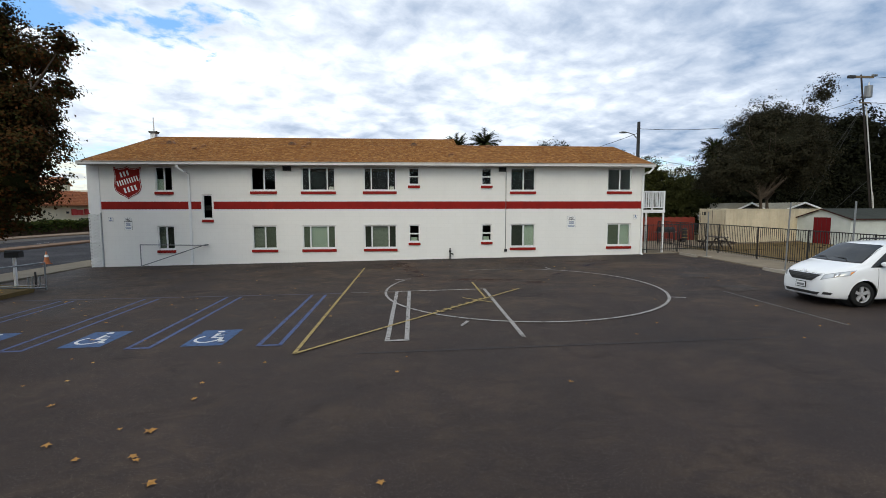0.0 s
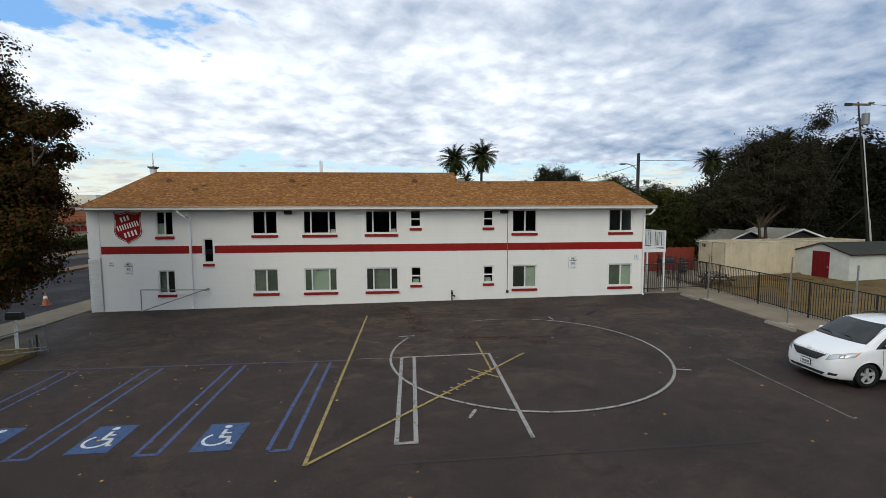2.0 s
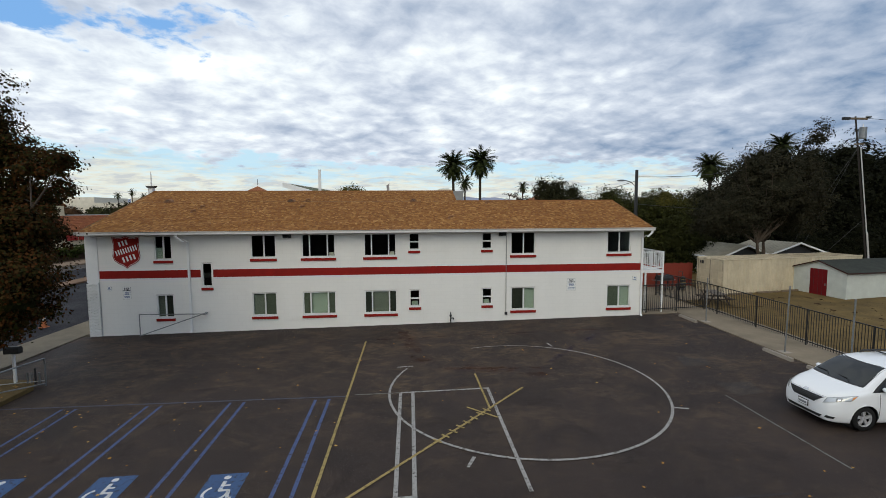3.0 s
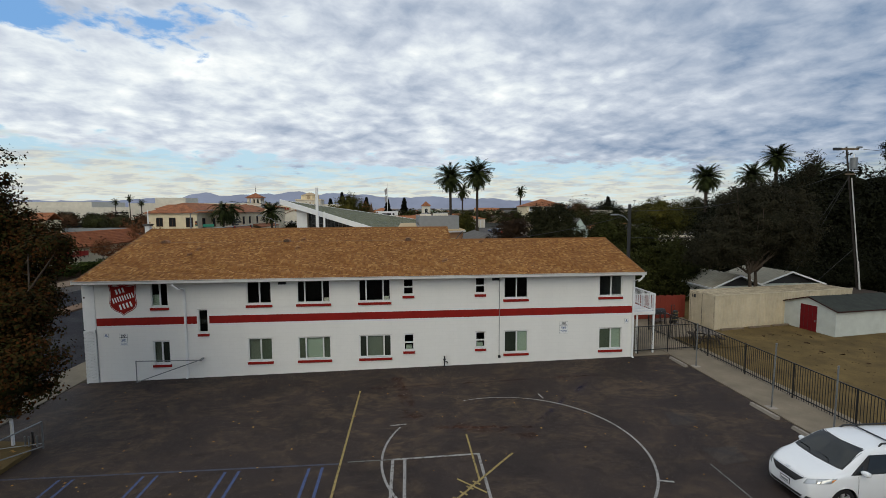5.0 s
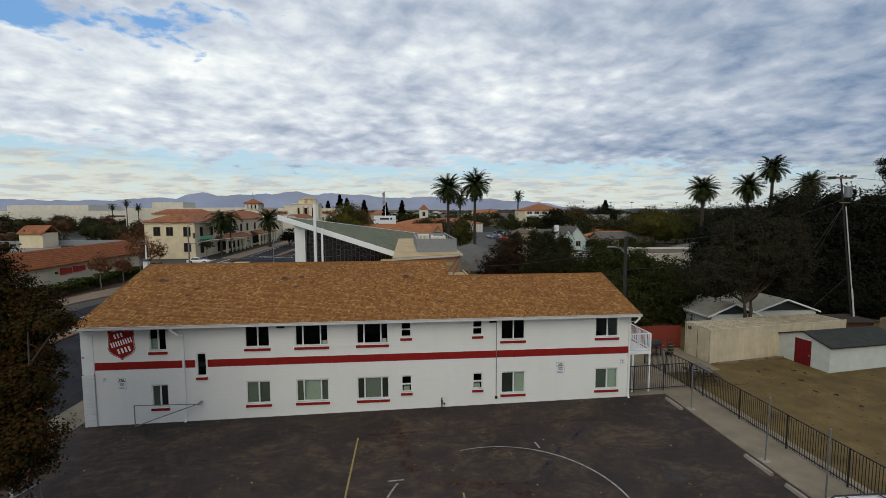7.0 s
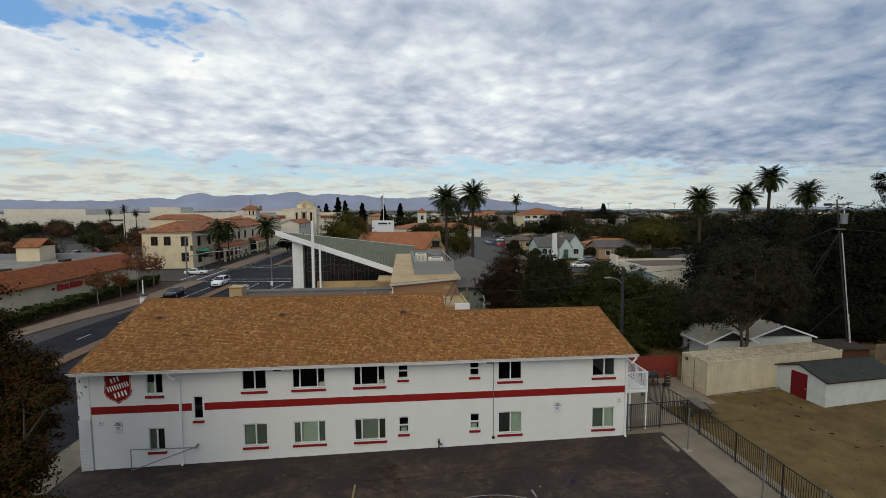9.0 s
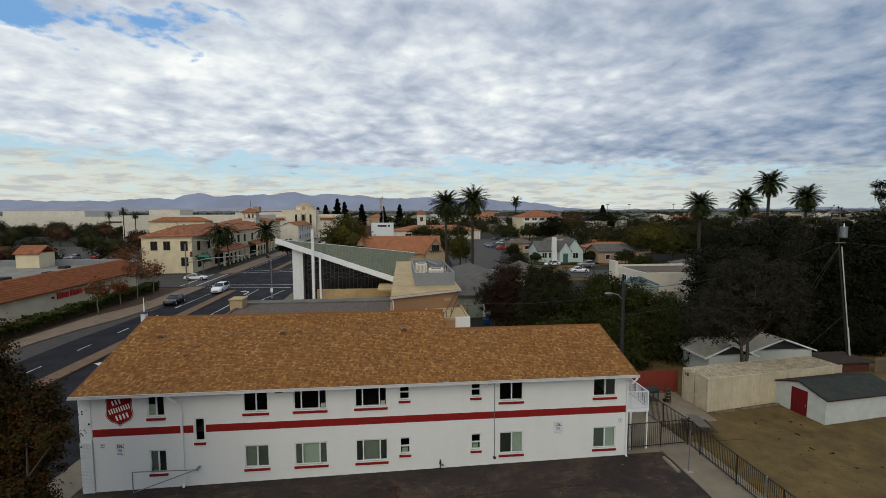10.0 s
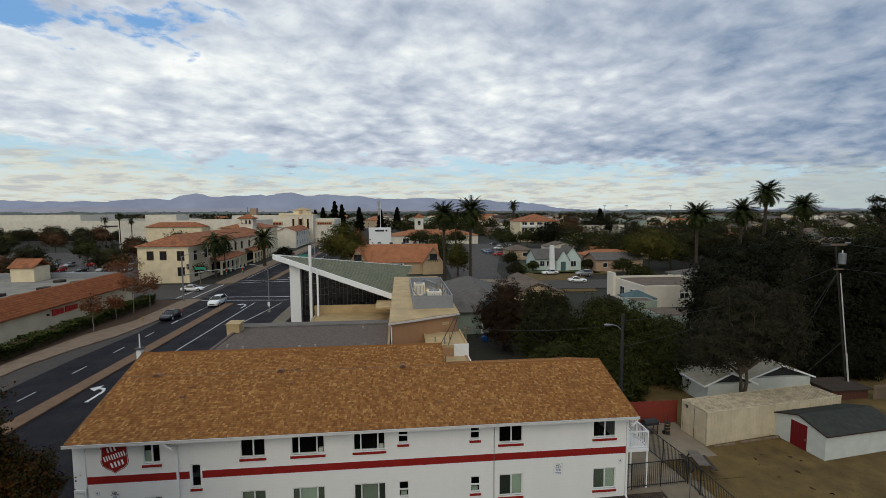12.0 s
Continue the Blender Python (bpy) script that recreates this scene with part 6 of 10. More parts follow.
def van_shell():
    cols = list(zip(*VAN))
    n = (len(VAN) - 1) * 5
    rings = []
    for i in range(n + 1):
        x, w, zb, zs, ws, ze, we, zt = (spline(c, i / 5) for c in cols)
        half = [(0, zb), (0.80 * w, zb), (0.955 * w, zb + 0.09), (w, zb + 0.45 * (zs - zb)), (0.997 * w, zb + 0.75 * (zs - zb)), (ws, zs), ((ws + we) / 2 + 0.012, (zs + ze) / 2), (we, ze), (0.72 * we, zt - 0.35 * (zt - ze)), (0, zt)]
        fine = []
        m = (len(half) - 1) * 3
        for k in range(m + 1):
            fine.append((spline([h[0] for h in half], k / 3), spline([h[1] for h in half], k / 3)))
        fine[0], fine[-1] = (0, fine[0][1]), (0, fine[-1][1])
        rings.append([(x, y, z) for y, z in fine] + [(x, -y, z) for y, z in fine[-2:0:-1]])
    return loft(bm_new(), rings)


def minivan(at):
    """Detailed minivan, nose at the origin, facing -x."""
    t = thing("minivan", "white minivan with black roof rails parked on the asphalt", "minivan", at)
    shell = van_shell()
    bmesh.ops.recalc_face_normals(shell, faces=shell.faces)
    tree_ = BVHTree.FromBMesh(shell)
    R, axles = 0.395, (0.98, 4.00)

    def well(v):
        return min(math.hypot(v.co.x - a, v.co.z - 0.35) for a in axles) if abs(v.co.y) > 0.45 else 9.0
    bmesh.ops.delete(shell, geom=[f for f in shell.faces if all(well(v) < R for v in f.verts)], context="FACES")
    for v in shell.verts:
        if well(v) < R:
            a = min(axles, key=lambda q: abs(v.co.x - q))
            d = Vector((v.co.x - a, v.co.z - 0.35))
            d = d.normalized() * R if d.length > 1e-4 else Vector((R, 0))
            v.co.x, v.co.z = a + d.x, 0.35 + d.y
    body = part("body", shell, m_carwhite, t, smooth=True)
    bm = bm_new()

    def skin(name, corners, toward, mat, label="", lift=0.006, n=10, m=4, parent=None):
        """A sheet that follows the bodywork, from four rough corners."""
        P, d = [Vector(p) for p in corners], Vector(toward).normalized()
        sh, g = bm_new(), []
        for j in range(m + 1):
            row = []
            for i in range(n + 1):
                u, v = i / n, j / m
                p = P[0] * (1 - u) * (1 - v) + P[1] * u * (1 - v) + P[2] * u * v + P[3] * (1 - u) * v
                hit_, nor, _, _ = tree_.ray_cast(p - d * 3, d)
                row.append(sh.verts.new((hit_ - d * lift + nor * lift * 0.4 * (1 if nor.dot(d) < 0 else -1)) if hit_ else p))
            g.append(row)
        for j in range(m):
            for i in range(n):
                sh.faces.new((g[j][i], g[j][i + 1], g[j + 1][i + 1], g[j + 1][i]))
        return part(name, sh, mat, parent or t, label, smooth=True)

    fwd = (1, 0, 0)
    skin("windscreen_rim", [(0, -0.81, 1.20), (0, 0.81, 1.20), (0, 0.685, 1.695), (0, -0.685, 1.695)], fwd, m_plastic, lift=0.004, n=16, m=10)
    skin("windscreen", [(0, -0.785, 1.222), (0, 0.785, 1.222), (0, 0.66, 1.68), (0, -0.66, 1.68)], fwd, m_carglass, "dark tinted windscreen", 0.009, 16, 10)
    skin("rear_window", [(9, -0.60, 1.22), (9, 0.60, 1.22), (9, 0.54, 1.56), (9, -0.54, 1.56)], (-1, 0, 0), m_carglass, lift=0.008)
    gr = skin("grille", [(0, -0.34, 0.665), (0, 0.34, 0.665), (0, 0.57, 0.865), (0, -0.57, 0.865)], fwd, m_plastic, "black grille", 0.008, 14, 5)
    for k in range(4):
        z, w = 0.685 + 0.044 * k, 0.36 + 0.050 * k
        skin("grille_bar", [(0, -w, z), (0, w, z), (0, w, z + 0.010), (0, -w, z + 0.010)], fwd, m_greydark, lift=0.014, n=14, m=1, parent=gr)
    skin("grille_trim", [(0, -0.585, 0.866), (0, 0.585, 0.866), (0, 0.60, 0.880), (0, -0.60, 0.880)], fwd, m_chrome, lift=0.012, n=16, m=1)
    skin("emblem", [(0, -0.085, 0.90), (0, 0.085, 0.90), (0, 0.07, 0.945), (0, -0.07, 0.945)], fwd, m_chrome, "plain chrome oval emblem", 0.018, 6, 3)
    skin("lower_intake", [(0, -0.52, 0.285), (0, 0.52, 0.285), (0, 0.60, 0.365), (0, -0.60, 0.365)], fwd, m_plastic, "black lower intake", 0.008, 14, 3)
    pl = skin("number_plate", [(0, -0.155, 0.46), (0, 0.155, 0.46), (0, 0.155, 0.60), (0, -0.155, 0.60)], fwd, m_white, "white number plate with plain bars", 0.02, 4, 2)
    skin("plate_frame", [(0, -0.18, 0.44), (0, 0.18, 0.44), (0, 0.18, 0.62), (0, -0.18, 0.62)], fwd, m_plastic, lift=0.014, n=4, m=2, parent=pl)
    skin("plate_bar", [(0, -0.125, 0.49), (0, 0.125, 0.49), (0, 0.125, 0.555), (0, -0.125, 0.555)], fwd, m_greywall, lift=0.024, n=4, m=2, parent=pl)
    for s in (-1, 1):
        dia, side = (1, -0.75 * s, -0.25), (0, -s, 0)
        skin("headlamp_rim", [(0.05, s * 0.56, 0.71), (0.52, s * 0.97, 0.885), (0.72, s * 0.97, 1.035), (0.14, s * 0.60, 0.875)], dia, m_greywall, lift=0.004, n=10)
        hl = skin("headlamp", [(0.06, s * 0.58, 0.725), (0.51, s * 0.97, 0.90), (0.69, s * 0.97, 1.022), (0.15, s * 0.62, 0.866)], dia, m_lens, "clear swept headlamp", 0.010, 10)
        skin("lamp_bowl", [(0.24, s * 0.78, 0.815), (0.34, s * 0.85, 0.845), (0.38, s * 0.85, 0.93), (0.26, s * 0.77, 0.905)], dia, m_steel, lift=0.014, n=4, parent=hl)
        skin("bulb_lens", [(0.27, s * 0.80, 0.835), (0.32, s * 0.83, 0.85), (0.345, s * 0.83, 0.905), (0.28, s * 0.80, 0.89)], dia, m_chrome, lift=0.020, n=4, parent=hl)
        skin("turn_lamp", [(0.52, s * 0.97, 0.912), (0.59, s * 0.97, 0.945), (0.67, s * 0.97, 1.012), (0.55, s * 0.97, 0.985)], dia, m_amber, "amber turn lamp", 0.015, 4, parent=hl)
        skin("fog_recess", [(0, s * 0.64, 0.315), (0, s * 0.80, 0.325), (0, s * 0.83, 0.385), (0, s * 0.69, 0.40)], fwd, m_plastic, "black fog lamp recess", 0.008, 5)
        skin("window_surround", [(1.14, s * 2, 1.10), (4.80, s * 2, 1.155), (4.62, s * 2, 1.595), (1.84, s * 2, 1.575)], side, m_plastic, lift=0.004, n=24, m=6)
        bot = lambda x: 1.12 + 0.013 * (x - 1.4)
        for a, b, a2, b2 in ((1.25, 1.54, 1.55, 1.59), (1.60, 2.76, 1.89, 2.74), (2.83, 3.90, 2.81, 3.88), (3.97, 4.72, 3.95, 4.57)):
            skin("side_window", [(a, s * 2, bot(a)), (b, s * 2, bot(b)), (b2, s * 2, 1.34 if b < 1.6 else 1.565), (a2, s * 2, 1.31 if b < 1.6 else 1.565)], side, m_carglass, lift=0.009, n=8, m=5)
        for a in (1.36, 2.79, 3.93):
            skin("door_seam", [(a, s * 2, 0.34), (a + 0.014, s * 2, 0.34), (a + 0.014, s * 2, 1.06), (a, s * 2, 1.06)], side, m_plastic, lift=0.004, n=1, m=12)
        skin("slide_rail", [(3.98, s * 2, 0.955), (4.86, s * 2, 0.955), (4.86, s * 2, 0.98), (3.98, s * 2, 0.98)], side, m_plastic, lift=0.005, n=10, m=1)
        for x in (2.50, 2.92):
            part("door_handle", B(x, s * 0.995 - 0.022, 0.90, x + 0.22, s * 0.995 + 0.022, 0.94, 0.012), m_carwhite, t)
        skin("tail_lamp", [(4.78, s * 2, 0.80), (4.99, s * 2, 0.80), (4.96, s * 2, 1.10), (4.80, s * 2, 1.15)], side, m_redlens, "red tail lamp", 0.012, 5)
        mir = bm_new()
        loft(mir, [[(1.47 + 0.10 * dx * k + 0.04 * o, s * (0.93 + 0.25 * o), 1.195 + 0.09 * dz * k) for dx, dz in ((-1, -1), (1, -1), (1, 1), (-1, 1))] for o, k in ((0, 0.35), (0.35, 0.9), (0.7, 1), (1, 0.75))])
        smooth_sub(part("mirror", mir, m_carwhite, t), 2)
        part("roof_rail", pipe(bm_new(), [(2.30, s * 0.615, 1.70), (2.44, s * 0.60, 1.81), (4.30, s * 0.585, 1.80), (4.45, s * 0.59, 1.68)], 0.026, 6), m_plastic, t, "black roof rail")
        for x in axles:
            wheel_of(t, x, s * 0.845, 0.345, s, True)
            part("wheel_well", rod(bm_new(), (x, s * 0.44, 0.35), (x, s * 0.66, 0.35), R + 0.03, R + 0.03, 28), m_plastic, t)
            ring = [[(x + rr * math.cos(2 * math.pi * i / 40), s * o, 0.35 + rr * math.sin(2 * math.pi * i / 40)) for i in range(40)] for rr, o in ((R + 0.01, 0.66), (R + 0.012, 0.93))]
            part("arch_liner", loft(bm_new(), ring, False), m_plastic, t)
    for x in (2.75, 3.95):
        part("crossbar", B(x - 0.035, -0.59, 1.808, x + 0.035, 0.59, 1.832, 0.01), m_plastic, t)
    skin("bonnet_seam", [(0, -0.62, 0.888), (0, 0.62, 0.888), (0, 0.62, 0.893), (0, -0.62, 0.893)], fwd, m_plastic, lift=0.004, n=16, m=1)
    for y in (-0.42, 0.22):
        part("wiper", pipe(bm_new(), [(0.96, y, 1.245), (1.04, y + 0.12, 1.30), (1.08, y + 0.52, 1.30)], 0.011, 5), m_plastic, t)
    return t


VX, VY = 11.72, 13.62
minivan((VX, VY, lot_z(VX + 2, VY)))
# street and far car parks
car("white minivan driving on the dark street", "minivan", (-32.9, 88.0, ROAD_Z), 90, m_carwhite, 5.0, 1.95, 1.75, "van", name="minivan")
car("black saloon car on the dark street", "car", (-36.2, 77.5, ROAD_Z), 90, m_carblack, 4.8, 1.82, 1.45)
car("white saloon car waiting at the crossing", "car", (-41.5, 106.5, ROAD_Z), 180, m_carwhite, 4.7, 1.8, 1.45)
cr = random.Random(21)
paints = [(m_carwhite, "white"), (m_cargrey, "silver"), (m_carblack, "black"), (m_carblue, "dark blue"), (m_carred, "red"), (m_cargrey, "silver")]


def parked(x, y, rz, k, group):
    p, c = paints[k % len(paints)]
    st = ("sedan", "wagon", "van")[(k * 5) % 3]
    car(c + " car parked in the open lot", "car", (x, y, TOWN_Z + 0.1), rz, p, 4.5, 1.78, 1.7 if st == "van" else 1.45, st, group=group)


for k, (x, y) in enumerate(((37.5, 176), (36, 184), (35.8, 187.5), (36.2, 191), (36, 194.5), (44, 205), (48, 215), (52, 222), (47, 230), (56, 236))):
    parked(x, y, 0 if k < 5 else 20, (4, 3, 3, 2, 3, 0, 1, 0, 2, 1)[k], "cars in the rear lot")
for k, (x, y, rz) in enumerate(((47.5, 119.3, 0), (39.5, 122.5, 10), (46.0, 108.5, 170), (60.0, 112, 0), (34, 125, 80))):
    parked(x, y, rz, (1, 0, 0, 2, 1)[k], "cars at the cottages")
for k in range(26):
    parked(-78 - (k % 9) * 6.2, 128 + (k // 9) * 15 + cr.uniform(-1, 1), 90, k * 7 + k // 3, "cars in the mall lot")
for k, (x, y) in enumerate(((-33.5, 215), (-28.5, 245), (-35.5, 262), (-33, 300), (-27, 205))):
    car(("white", "silver", "white", "black", "dark blue")[k] + " car far down the street", "car", (x, y, ROAD_Z), 90, (m_carwhite, m_cargrey, m_carwhite, m_carblack, m_carblue)[k], group="cars on the street")
for k in range(5):
    parked(-8 + 6 * k, 236 - 2, 90, k + 1, "cars at the bank")

# ---- planting ----


def leaf_mesh(name, pts, size, material, rnd, droop=0.3, long=1.0, out=None):
    """A diamond leaf at each point; out gives the side of the crown that it faces."""
    n = len(pts)
    face = rnd.normal(0, 0.42, (n, 3)) + np.array([0, 0, 0.55])
    face = face + (out if out is not None else 0.0)
    face /= np.linalg.norm(face, axis=1, keepdims=True) + 1e-9
    q = rnd.normal(0, 1, (n, 3)) - np.array([0, 0, droop])
    d = q - face * (q * face).sum(1, keepdims=True)
    d /= np.linalg.norm(d, axis=1, keepdims=True) + 1e-9
    s = np.cross(face, d)
    L = (size * rnd.uniform(0.6, 1.35, n))[:, None]
    k = np.cross(d, s) * L * 0.12
    v = np.stack([pts - d * L * 0.5 * long, pts + s * L * 0.38 + k, pts + d * L * 0.5 * long, pts - s * L * 0.38 + k], 1).reshape(-1, 3)
    me = bpy.data.meshes.new(name)
    me.vertices.add(4 * n), me.loops.add(4 * n), me.polygons.add(n)
    me.vertices.foreach_set("co", v.ravel().astype(np.float32))
    me.loops.foreach_set("vertex_index", np.arange(4 * n, dtype=np.int32))
    me.polygons.foreach_set("loop_start", np.arange(0, 4 * n, 4, dtype=np.int32))
    me.update(calc_edges=True)
    me.materials.append(material)
    return me


def crown_points(lobes, clumps, per, spread, rnd, shell=0.55):
    """Clump centres in the outer part of a few lobes, with leaf points round each."""
    w = np.array([l[3] * l[3] for l in lobes])
    pick = rnd.choice(len(lobes), clumps, p=w / w.sum())
    d = rnd.normal(0, 1, (clumps, 3))
    d /= np.linalg.norm(d, axis=1, keepdims=True)
    r = (shell + (1 - shell) * rnd.uniform(0, 1, clumps) ** 0.7) * (1 + 0.10 * rnd.normal(0, 1, clumps))
    lob = np.array(lobes)[pick]
    c = lob[:, :3] + d * r[:, None] * np.stack([lob[:, 3], lob[:, 3], lob[:, 4]], 1)
    sp = spread * rnd.uniform(0.6, 1.4, clumps)
    p = c[:, None, :] + rnd.normal(0, 1, (clumps, per, 3)) * sp[:, None, None] * np.array([1, 1, 0.7])
    o = (p - lob[:, None, :3]) / np.stack([lob[:, 3], lob[:, 3], lob[:, 4]], 1)[:, None, :]
    o = 0.45 * o / (np.linalg.norm(o, axis=2, keepdims=True) + 1e-6) + 0.55 * (p - c[:, None, :]) / (sp[:, None, None] * 1.4)
    return c, p.reshape(-1, 3), o.reshape(-1, 3)


def inner_mass(lobes, fill, sub, seed):
    """Uneven dense inner foliage of a crown, inside its outer leaves."""
    bm = bm_new()
    jag = random.Random(seed)
    for i, (x, y, z, r, h) in enumerate(lobes):
        if min(r, h) < 0.95:
            continue
        got = bmesh.ops.create_icosphere(bm, subdivisions=sub, radius=1.0)["verts"]
        for v in got:
            d = v.co.copy()
            k = fill * (1 + 0.30 * noise.noise(d * 1.7 + Vector((seed, i * 3.1, 0))) + 0.22 * noise.noise(d * 4.5 + Vector((i, seed, 0)))) * jag.uniform(0.84, 1.10)
            v.co = Vector((x + d.x * r * k, y + d.y * r * k, z + d.z * h * k))
    return bm


def tree(name, label, at, trunk_h, trunk_r, lobes, clumps, per, spread, size, material, seed, bark=None, limbs=12, stems=1, shell=0.55, droop=0.3, group="", long=1.0, dense=0.0):
    """lobes: x, y, z, radius, half height, from the tree's foot."""
    rnd = np.random.default_rng(seed)
    t = thing(name, label, "tree", at, 0, group)
    c, p, out = crown_points(lobes, clumps, per, spread, rnd, shell)
    bm = bm_new()
    tops = []
    for s in range(stems):
        a = 2 * math.pi * s / max(1, stems) + 0.6
        lean = 0.0 if stems == 1 else trunk_h * 0.25
        pts = [Vector((0, 0, -0.25))]
        for k in range(1, 5):
            f = k / 4
            pts.append(Vector((lean * f * math.cos(a) + rnd.normal(0, 0.04) * trunk_h * 0.3, lean * f * math.sin(a) + rnd.normal(0, 0.04) * trunk_h * 0.3, trunk_h * f)))
        for k in range(4):
            rod(bm, pts[k], pts[k + 1], trunk_r * (1 - 0.13 * k) * (1.25 if k == 0 else 1) / (1 if stems == 1 else 1.3), trunk_r * (1 - 0.13 * (k + 1)) / (1 if stems == 1 else 1.3), 9)
        tops.append((pts[-1], trunk_r * 0.45))
    ends = c[rnd.choice(len(c), min(limbs, len(c)), replace=False)]
    for i, e in enumerate(ends):
        o, r0 = tops[i % len(tops)]
        e = Vector(e)
        m1 = o.lerp(e, 0.35) + Vector(rnd.normal(0, 0.06, 3)) * (e - o).length
        m2 = o.lerp(e, 0.7) + Vector(rnd.normal(0, 0.05, 3)) * (e - o).length
        rod(bm, o, m1, r0, r0 * 0.6, 6), rod(bm, m1, m2, r0 * 0.6, r0 * 0.35, 5), rod(bm, m2, e, r0 * 0.35, r0 * 0.1, 5)
        for _ in range(3):
            e2 = Vector(c[rnd.integers(len(c))])
            if (e2 - m2).length < (e - o).length * 0.7:
                rod(bm, m2, e2, r0 * 0.25, r0 * 0.06, 4)
    part("trunk", bm, bark or m_bark, t)
    piece("crown", leaf_mesh("crown", p, size, material, rnd, droop, long, out), t)
    if dense:
        part("inner_foliage", inner_mass(lobes, dense, 3 if size < 0.34 else 2, seed), material, t)
    return t


L_MAPLE = leafy("autumn_maple_leaf", [lin("1a1d0f"), lin("242811"), lin("303415"), lin("3c230f"), lin("262911"), lin("4e2b12"), lin("2a2c13"), lin("4a2e16"), lin("2c2812"), lin("3e3016")])
L_EUC = leafy("grey_green_leaf", [lin("20231b"), lin("2a2c23"), lin("34352b"), lin("25271f"), lin("3b3b30"), lin("2d2c24")])
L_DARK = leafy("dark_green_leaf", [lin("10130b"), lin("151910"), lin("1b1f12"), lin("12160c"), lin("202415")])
L_GREEN = leafy("mid_green_leaf", [lin("222814"), lin("2d331b"), lin("3a4023"), lin("272d18"), lin("434829")])
L_DIM = leafy("dim_green_leaf", [lin("1d2115"), lin("272b1b"), lin("323523"), lin("22261a"), lin("393b28")])
L_OLIVE = leafy("olive_leaf", [lin("2e331a"), lin("3f431f"), lin("4f5025"), lin("363a1d"), lin("5b5929")])
L_RUST = leafy("rust_autumn_leaf", [lin("4e3526"), lin("6c4832"), lin("7e563c"), lin("5a4030"), lin("886448")])
L_BROWN = leafy("dull_brown_leaf", [lin("33261c"), lin("453429"), lin("54402f"), lin("3b2e24"), lin("5d4a38")])
L_HEDGE = leafy("hedge_leaf", [lin("25311a"), lin("364520"), lin("48572a"), lin("2d3a1d"), lin("545f2f")])
L_PALM = leafy("palm_leaf", [lin("1c2616"), lin("28331d"), lin("354022"), lin("20291a"), lin("434a2a")])

L_LUSH = leafy("lush_green_leaf", [lin("1c2210"), lin("292f18"), lin("39401f"), lin("22280f"), lin("454c27"), lin("2b2a18")])
L_PLUM = leafy("dark_reddish_leaf", [lin("211c17"), lin("2c241d"), lin("362c22"), lin("261f19"), lin("3e3326")])

# maple at the driveway
lob = [(-0.8, 0.0, 7.0, 3.2, 3.2), (1.8, 0.3, 8.4, 1.5, 1.5), (-0.6, 0, 10.0, 2.2, 1.7), (0.9, 0.2, 9.4, 1.6, 1.1), (2.7, 0.9, 7.2, 1.2, 0.6), (3.7, 1.2, 7.4, 0.6, 0.3), (2.6, 1.1, 5.6, 1.2, 0.55),
       (1.6, 0.3, 6.4, 1.6, 1.1), (1.2, 0.0, 4.2, 1.9, 1.3), (-1.8, -0.4, 4.2, 2.6, 2.2), (2.2, -0.2, 3.1, 1.25, 1.2), (0.6, -0.3, 2.8, 1.6, 1.1), (1.9, -0.9, 2.5, 1.1, 0.8), (-2.8, -0.6, 7.0, 2.4, 2.6), (1.7, 0.3, 10.2, 1.2, 1.3), (1.3, 0.2, 11.5, 0.8, 0.8), (0.2, 0.1, 11.4, 0.9, 0.9), (2.4, 0.6, 8.7, 1.1, 0.9), (4.9, -2.3, 4.8, 1.0, 0.8), (4.2, -2.0, 3.9, 1.3, 1.0), (3.9, -1.5, 5.7, 1.0, 0.7), (3.0, -1.4, 4.8, 1.4, 1.0), (3.3, 0.8, 8.2, 0.8, 0.5), (3.2, 0.6, 6.5, 0.9, 0.5), (4.5, -1.5, 6.1, 1.0, 0.6), (4.3, -1.6, 5.2, 1.0, 0.6), (4.4, -0.8, 7.9, 0.7, 0.4), (5.6, -1.6, 8.0, 0.55, 0.3)]
tree("maple_tree", "tall maple with dark green and rusty autumn leaves by the driveway", (-16.0, 17.7, 0.05), 3.4, 0.26, lob, 2800, 66, 0.17, 0.098, L_MAPLE, 3, limbs=52, shell=0.35, dense=0.5)
# grey-green tree behind the container
lob = [(-2.2, 0, 6.0, 2.8, 2.0), (0.6, 0, 7.4, 3.5, 2.8), (2.6, 0, 6.5, 2.6, 2.4), (-3.6, 0.3, 5.2, 1.9, 1.4), (0.0, 0.3, 9.2, 2.4, 1.9), (3.6, 0.2, 9.2, 1.3, 1.5), (4.7, 0.2, 12.3, 0.75, 1.0), (4.2, 0.2, 11.0, 0.7, 1.0)]
tree("grey_green_tree", "spreading grey-green tree with pale forked trunk behind the container", (28.7, 36.4, 0.4), 3.4, 0.26, lob, 2000, 44, 0.22, 0.125, L_EUC, 8, plain("pale_bark", (0.105, 0.080, 0.060), 0.9, var=0.35, scale=5), limbs=26, stems=2, shell=0.5, dense=0.62)
# green trees behind the building's east half
spec = [((14.6, 46.0), 12.0, 2.3, L_DIM, 21), ((13.9, 58.6), 9.4, 3.1, L_PLUM, 30), ((22.0, 46.6), 8.6, 2.4, L_LUSH, 40), ((16.2, 47.5), 9.2, 3.0, L_LUSH, 22), ((20.0, 45.5), 9.6, 3.2, L_LUSH, 23), ((25.8, 42.8), 7.4, 2.6, L_GREEN, 24), ((19.6, 41.5), 6.4, 2.8, L_LUSH, 25),
        ((23.6, 45.0), 8.6, 3.0, L_LUSH, 26), ((14.8, 42.5), 5.8, 2.4, L_GREEN, 27), ((28.0, 47.5), 6.5, 3.0, L_GREEN, 28), ((25.5, 52.5), 7.0, 3.2, L_GREEN, 29)]
